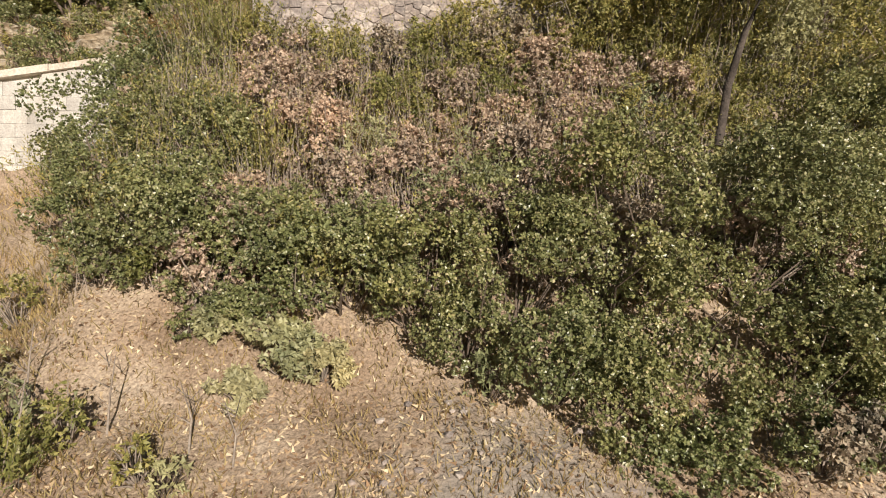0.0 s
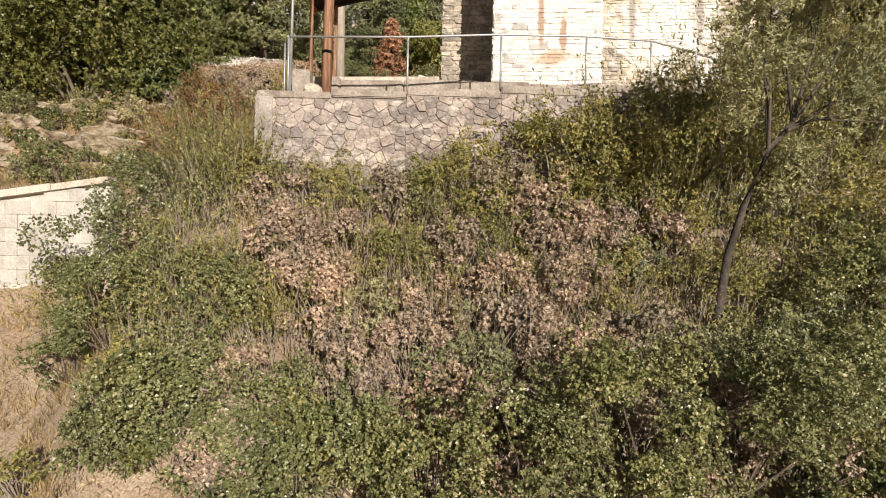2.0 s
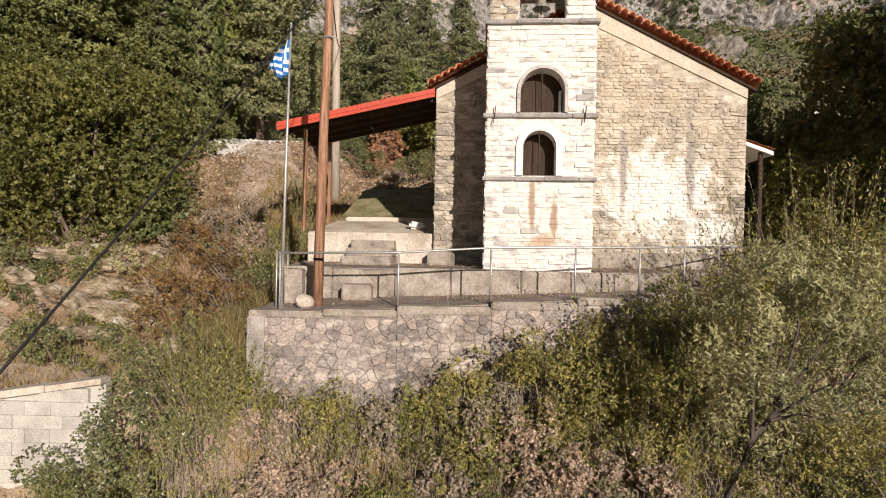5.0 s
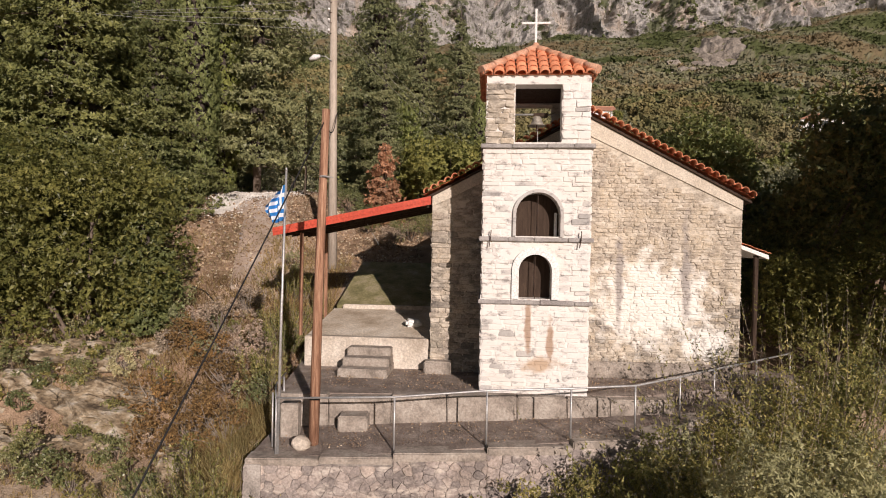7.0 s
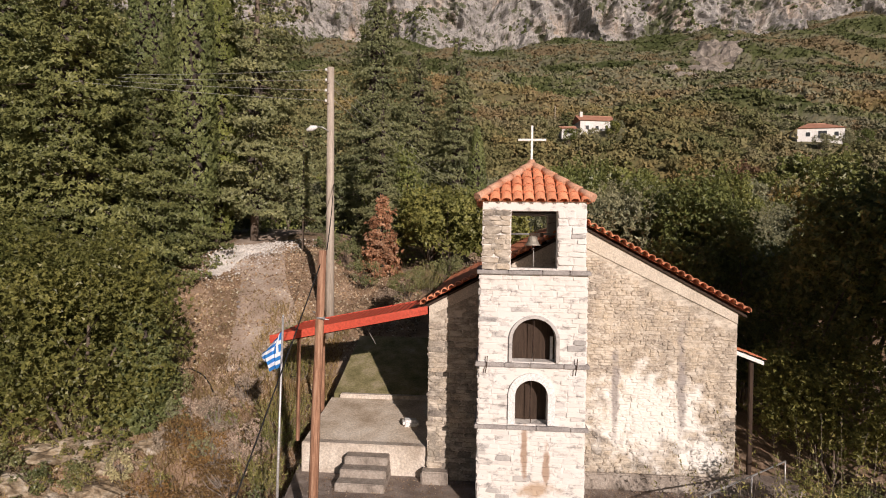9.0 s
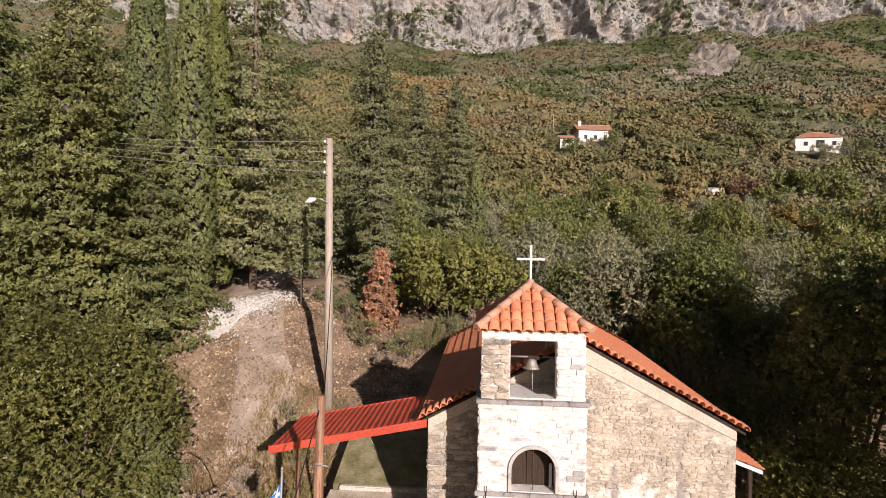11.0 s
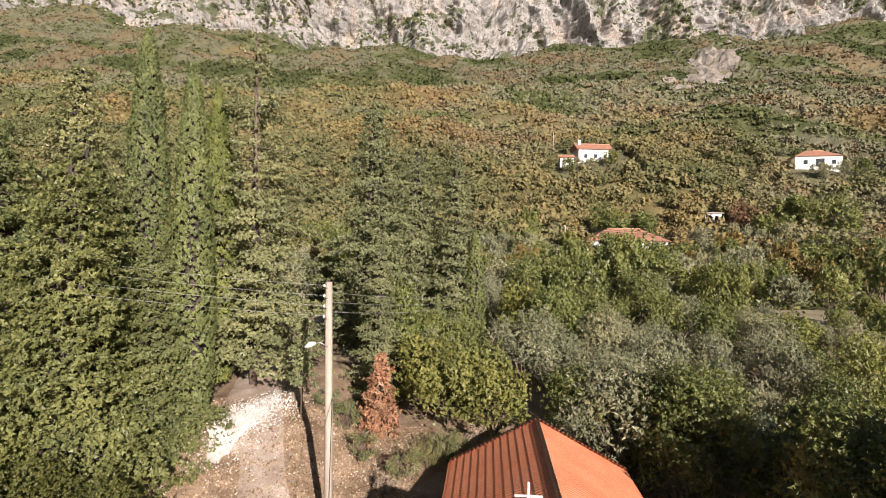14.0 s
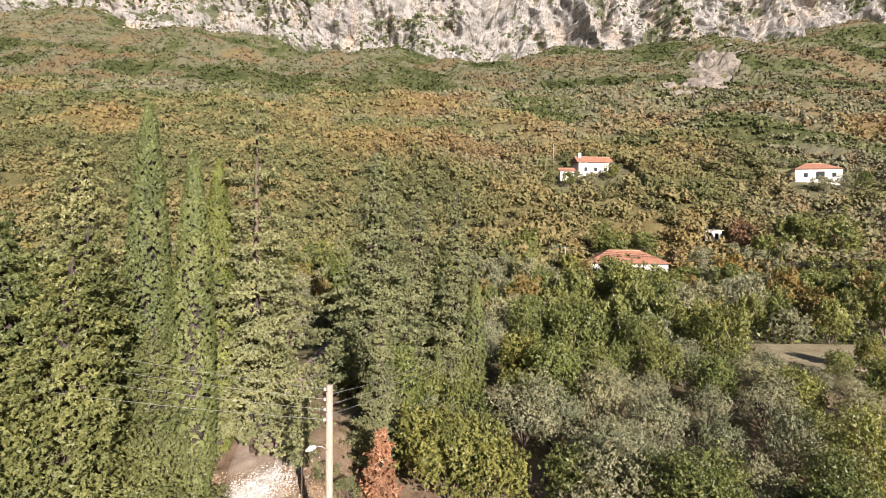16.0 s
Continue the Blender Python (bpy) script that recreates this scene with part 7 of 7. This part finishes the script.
for k, (kind, x, y, s) in enumerate((("dry", -6.4, 16.4, 0.9), ("dry", -5.2, 15.6, 0.9), ("dry", -5.9, 17.6, 0.8), ("green", -8.3, 17.7, 0.8), ("green", -9.6, 17.5, 1.0), ("olive", -7.7, 16.7, 0.5), ("green", -4.3, 13.4, 0.7), ("broom", -4.4, 14.6, 0.8), ("broom", -4.6, 16.2, 0.8), ("broom", -4.7, 17.4, 0.9), ("olive", -8.9, 18.6, 0.7), ("green", -11.2, 14.9, 0.8), ("green", -10.2, 14.85, 0.55), ("scrub", -9.2, 14.85, 0.5), ("green", -8.6, 15.6, 0.4), ("scrub", -10.4, 15.9, 0.5), ("dry", -9.4, 16.9, 0.5), ("green", -12.6, 17.4, 1.2), ("green", -11.1, 17.7, 1.1), ("green", -9.9, 18.3, 0.9), ("green", -13.8, 17.2, 1.2), ("green", -9.0, 19.3, 0.7), ("scrub", -8.9, 16.1, 0.45), ("scrub", -10.0, 15.4, 0.4), ("dry", -7.5, 15.7, 0.5), ("scrub", -7.1, 14.7, 0.5),  ("green", -7.0, 12.6, 0.45), ("scrub", -5.4, 12.3, 0.6), ("green", -8.1, 14.2, 0.5), ("scrub", -7.4, 13.9, 0.5), ("dry", -6.7, 13.5, 0.5), ("green", -8.5, 12.4, 0.7), ("scrub", -7.9, 12.2, 0.4), ("green", -9.3, 12.8, 0.8), ("green", -9.4, 14.9, 0.6), ("green", -12.4, 15.2, 1.1), ("green", -7.6, 13.3, 0.6), ("dry", -8.3, 15.2, 0.5), ("broom", -5.0, 19.4, 0.9), ("olive", -5.4, 21, 0.7), ("green", -1.4, 26.4, 1.2), ("dry", -2.2, 25.5, 0.8), ("green", -3.6, 27.8, 1.1), ("green", -4.8, 30.0, 1.2), ("broom", -0.4, 27.5, 1.2), ("green", 0.6, 27.5, 1.4), ("dry", 1.9, 28.2, 1.2), ("green", -5.9, 30.8, 0.9))):
    bank_plant(kind, x, y, s, 1500 + k)
rq = random.Random(64)
for k in range(54):
    x, y = rq.uniform(-12.3, -5.9), rq.uniform(12.6, 17.0)
    bank_plant(rq.choice(("dry", "scrub", "green", "scrub", "olive")), x, y, rq.uniform(0.28, 0.5), 1640 + k)
grass("ledge_grass", 6000, (-12.5, -6.5), (14.7, 18.2), 0.34, M_GRASS, 53, "dry grass between the rock ledges")
# rusty twigs beside the terrace
for k, (x, y) in enumerate(((-4.6, 12.2), (-5.4, 14.6), (-5.0, 13.0), (-6.2, 14.3), (-6.7, 13.6), (-5.9, 13.6), (-7.2, 14.4), (-6.0, 15.3), (-6.9, 15.8))):
    shrub("rusty_bush", (x, y, float(height(x, y)) + 0.5), (0.8, 0.6, 0.6), 4200, 0.05, 0.5, M_RUSTGRASS, 1600 + k, "rust brown twiggy bush on the slope", twigs=M_TWIG, bare=18)
young = first(clumped("young_fir", 3.6, 1.2, 8, M_CEDAR, "young green fir at the edge of the trees", n=16000, boughs=90, leaf=0.1, foot=0.05), -8.6, 16.6, 0.95)

# loose stones on the bank and the hillside
LS = []
for k in range(6):
    bm = rock_mesh((1, 0.8, 0.6), 40 + k, 0.2, 1)
    me = bpy.data.meshes.new("loose_stone")
    bm.to_mesh(me)
    bm.free()
    me.materials.append(M_WALLSTONE)
    LS.append(me)
rr = random.Random(77)
for k in range(90):
    if k < 55:
        x, y = rr.gauss(0.2, 0.8), rr.uniform(4.2, 6.1)
        s = rr.uniform(0.015, 0.06)
    else:
        x, y = rr.uniform(-9, -4.2), rr.uniform(16, 27)
        s = rr.uniform(0.03, 0.11)
    ob = new("loose_stone", LS[k % 6])
    ob.matrix_basis = Matrix.LocRotScale((x, y, float(height(x, y)) + s * 0.3), Euler((0, 0, rr.uniform(0, 6))), (s, s, s))
    tagged(ob, "small pale loose stone lying on the dry slope", "stone", "loose stones on the slope")
for k, (kind, x, y, s) in enumerate((("scrub", -3.6, 5.4, 0.4), ("olive", -4.3, 5.6, 0.42), ("scrub", -2.7, 5.0, 0.36), ("olive", -5.0, 6.2, 0.5), ("broom", -4.7, 5.2, 0.5), ("broom", -3.9, 5.0, 0.5), ("green", -3.0, 6.6, 0.3), ("olive", -2.4, 4.9, 0.3), ("dry", 3.6, 5.2, 0.45), ("dry", 4.2, 5.3, 0.5), ("olive", 0.55, 5.95, 0.42), ("scrub", -5.6, 7.4, 0.6), ("dry", -2.9, 6.85, 0.45))):
    bank_plant(kind, x, y, s, 1700 + k)
# bare dead stalks on the dry slope
for k, (x, y, h) in enumerate(((-3.3, 5.6, 0.8), (-2.4, 5.4, 0.7), (-4.4, 6.0, 0.9), (-1.9, 5.2, 0.6), (-3.9, 5.2, 0.8))):
    rs = np.random.RandomState(200 + k)
    bm = bmesh.new()
    z = float(height(x, y))
    tube(bm, [(0, 0, -0.05), (0.03, 0, h * 0.5), (0.08 * (-1) ** k, 0, h)], [0.014, 0.01, 0.004], 5)
    for j in range(7):
        a, t = rs.uniform(0, 6.28), rs.uniform(0.35, 0.9)
        tube(bm, [(0.02, 0, h * t), (0.2 * math.cos(a), 0.2 * math.sin(a), h * t + 0.16)], [0.006, 0.002], 4)
    st = part("dead_stalk", bm, M_TWIG)
    st.matrix_basis = pose(x, y, z)
    tagged(st, "bare grey dead plant stalk on the dry slope", "plant")

# thin black tube that follows a dark curve on the hillside
pts = [(-8.75, 19.0), (-8.2, 19.0), (-7.7, 18.7), (-7.3, 18.3), (-6.95, 17.8), (-6.8, 17.3)]
hose = part("hose", tube_bm([(x, y, float(height(x, y)) + 0.05) for x, y in pts], 0.025, 6), M_CABLE)
tagged(hose, "thin black tube curving over the bare hillside", "hose")
z = float(height(-8.3, 15.0))
shrub("sage_bush", (-8.35, 14.95, z + 0.5), (0.4, 0.35, 0.45), 2600, 0.06, 0.5, M_SAGE, 710, "pale yellow green sage bush below the oak", twigs=M_TWIG, lumps=24, bare=10)

# cables from the wooden pole
wire("cable", (-2.26, 10.9, 6.35), (-2.95, 3.6, 0.4), 0.05, 0.012, M_CABLE, "thick black cable slung from the wooden pole")
wire("cable", (-2.22, 11.05, 6.3), (-4.15, 22.3, 9.0), 0.35, 0.014, M_CABLE, "black cable between the two poles")

# ---------------------------------------------------------------- houses and poles in the valley
M_HOUSEWALL = grainy("white_house_wall", [(0.3, (0.66, 0.65, 0.62)), (0.7, (0.78, 0.77, 0.74))], 0.5, 6, bump_s=0.1)
M_GLASS, nt, p = material("dark_window_glass", 0.1, 0, 0.5)
p.inputs["Base Color"].default_value = (0.03, 0.035, 0.04, 1)


M_FARROOF = grainy("faded_roof_tiles", [(0.3, (0.36, 0.17, 0.11)), (0.7, (0.48, 0.25, 0.165))], 0.7, 5, bump_s=0.3)


def house(name, x, y, z, w, d, h, rise, turn, label, windows, hip=True):
    root = empty(name, pose(x, y, z, 0, 0, turn))
    tagged(root, label, "house")
    wl = part("wall", box_bm(-w / 2, w / 2, 0, d, -4, h), M_HOUSEWALL, root)
    bm = bmesh.new()
    o = 0.5
    k = d / 2 + o if hip else 0.0
    pts = [(-w / 2 - o, -o, h), (w / 2 + o, -o, h), (w / 2 + o, d + o, h), (-w / 2 - o, d + o, h), (-w / 2 - o + k, d / 2, h + rise), (w / 2 + o - k, d / 2, h + rise)]
    vs = [bm.verts.new(c) for c in pts]
    for f in ((0, 1, 5, 4), (2, 3, 4, 5), (1, 2, 5), (3, 0, 4), (3, 2, 1, 0)):
        bm.faces.new([vs[i] for i in f])
    bmesh.ops.recalc_face_normals(bm, faces=bm.faces)
    part("roof", bm, M_FARROOF, root, "low orange tiled roof")
    rdg = part("ridge", tube_bm([(-w / 2 - o + k, d / 2, h + rise), (w / 2 + o - k, d / 2, h + rise)], 0.12, 6), M_RIDGE, root)
    for wx, wz, ww, wh in windows:
        win = part("window", box_bm(wx - ww / 2, wx + ww / 2, -0.05, 0.02, wz, wz + wh), M_GLASS, root, "dark window")
        part("window_frame", slab([rect(wx - ww / 2 - 0.08, wx + ww / 2 + 0.08, wz - 0.08, wz + wh + 0.08), rect(wx - ww / 2, wx + ww / 2, wz, wz + wh)], 0.06), M_WHITEPAINT, win).matrix_basis = pose(0, -0.07, 0)
    return root


house("house", 34.3, 102, 12.8, 14.0, 8, 3.2, 2.3, -6, "white house with an orange hipped roof among trees", [(-4.5, 0.9, 1.1, 1.2), (-2.2, 0.9, 1.1, 1.2), (2.5, 0.9, 1.1, 1.2), (4.8, 0.9, 1.1, 1.2)])
hs = house("house", 47.4, 172, 40.6, 10.4, 7, 3.6, 2.2, 4, "white farmhouse with a red roof and chimney", [(-3, 0.9, 1.0, 1.2), (0, 0.9, 1.0, 1.2), (3, 0.9, 1.0, 1.2)], hip=False)
part("chimney", box_bm(-4.6, -3.7, 2.5, 3.4, 3.5, 6.8, bevel=0.05), M_HOUSEWALL, hs, "white chimney")
house("shed", 38.6, 171, 39.4, 4.2, 4, 2.0, 1.1, 0, "low shed with a tiled roof beside the farmhouse", [(0, 0.6, 0.9, 0.8)], hip=False)
house("house", 117, 174, 40.2, 13.0, 8, 3.4, 2.2, -14, "white cottage with an orange hipped roof on the slope", [(-3.6, 0.9, 1.2, 1.3), (0.4, 0.2, 2.4, 2.4), (4.2, 0.9, 1.2, 1.3)])
hut = empty("field_hut", pose(63.8, 131, 20.6))
tagged(hut, "small white flat roofed hut with two doorways", "hut")
part("wall", slab([rect(-1.9, 1.9, -1.5, 2.3), rect(-1.3, -0.3, -1.4, 1.7), rect(0.3, 1.2, -1.4, 1.7)], 0.25), M_HOUSEWALL, hut)
# dark box that closes the hut behind its two doorways
part("dark_back_box", box_bm(-1.9, 1.9, 1.2, 3.0, -1.5, 2.29), M_DARKWOOD_SHADE, hut)
part("roof", box_bm(-2.3, 2.3, -0.4, 3.2, 2.3, 2.5, bevel=0.03), M_PALE, hut)
strip("meadow", [(39, 56), (42, 59), (43.5, 62), (45, 67)], [10, 18, 20, 14], grainy("meadow_grass", [(0.3, (0.27, 0.22, 0.13)), (0.7, (0.42, 0.36, 0.24))], 0.4, 5, bump_s=0.6), 0.25, "mown pale meadow between the trees", 40, 12)
for x, y, zt, h in ((8.35, 64, 12.0, 4.6), (23.4, 104.5, 18.8, 7.5), (38.6, 192, 53.3, 9.0)):
    q = empty("utility_pole", pose(x, y, zt - h))
    tagged(q, "distant wooden utility pole among the trees", "pole")
    part("shaft", tube_bm([(0, 0, -1), (0, 0, h * 0.6), (0, 0, h)], [0.15, 0.13, 0.11], 8), M_GREYWOOD, q)
    part("insulator", tube_bm([(-0.2, -0.1, h - 0.3), (-0.2, -0.1, h - 0.1)], 0.05, 6), M_WHITEPAINT, q)
for k in range(3):
    wire("power_line", (8.35, 64, 11.9 - 0.35 * k), (-4.3, 22.5, 13.2 - 0.4 * k), 1.2, 0.006, M_WIRE, "overhead power line running into the valley")
    wire("power_line", (23.4, 104.5, 18.6 - 0.35 * k), (110, 96, 17.5 - 0.35 * k), 1.5, 0.03, M_CABLE, "dark overhead power line across the valley")
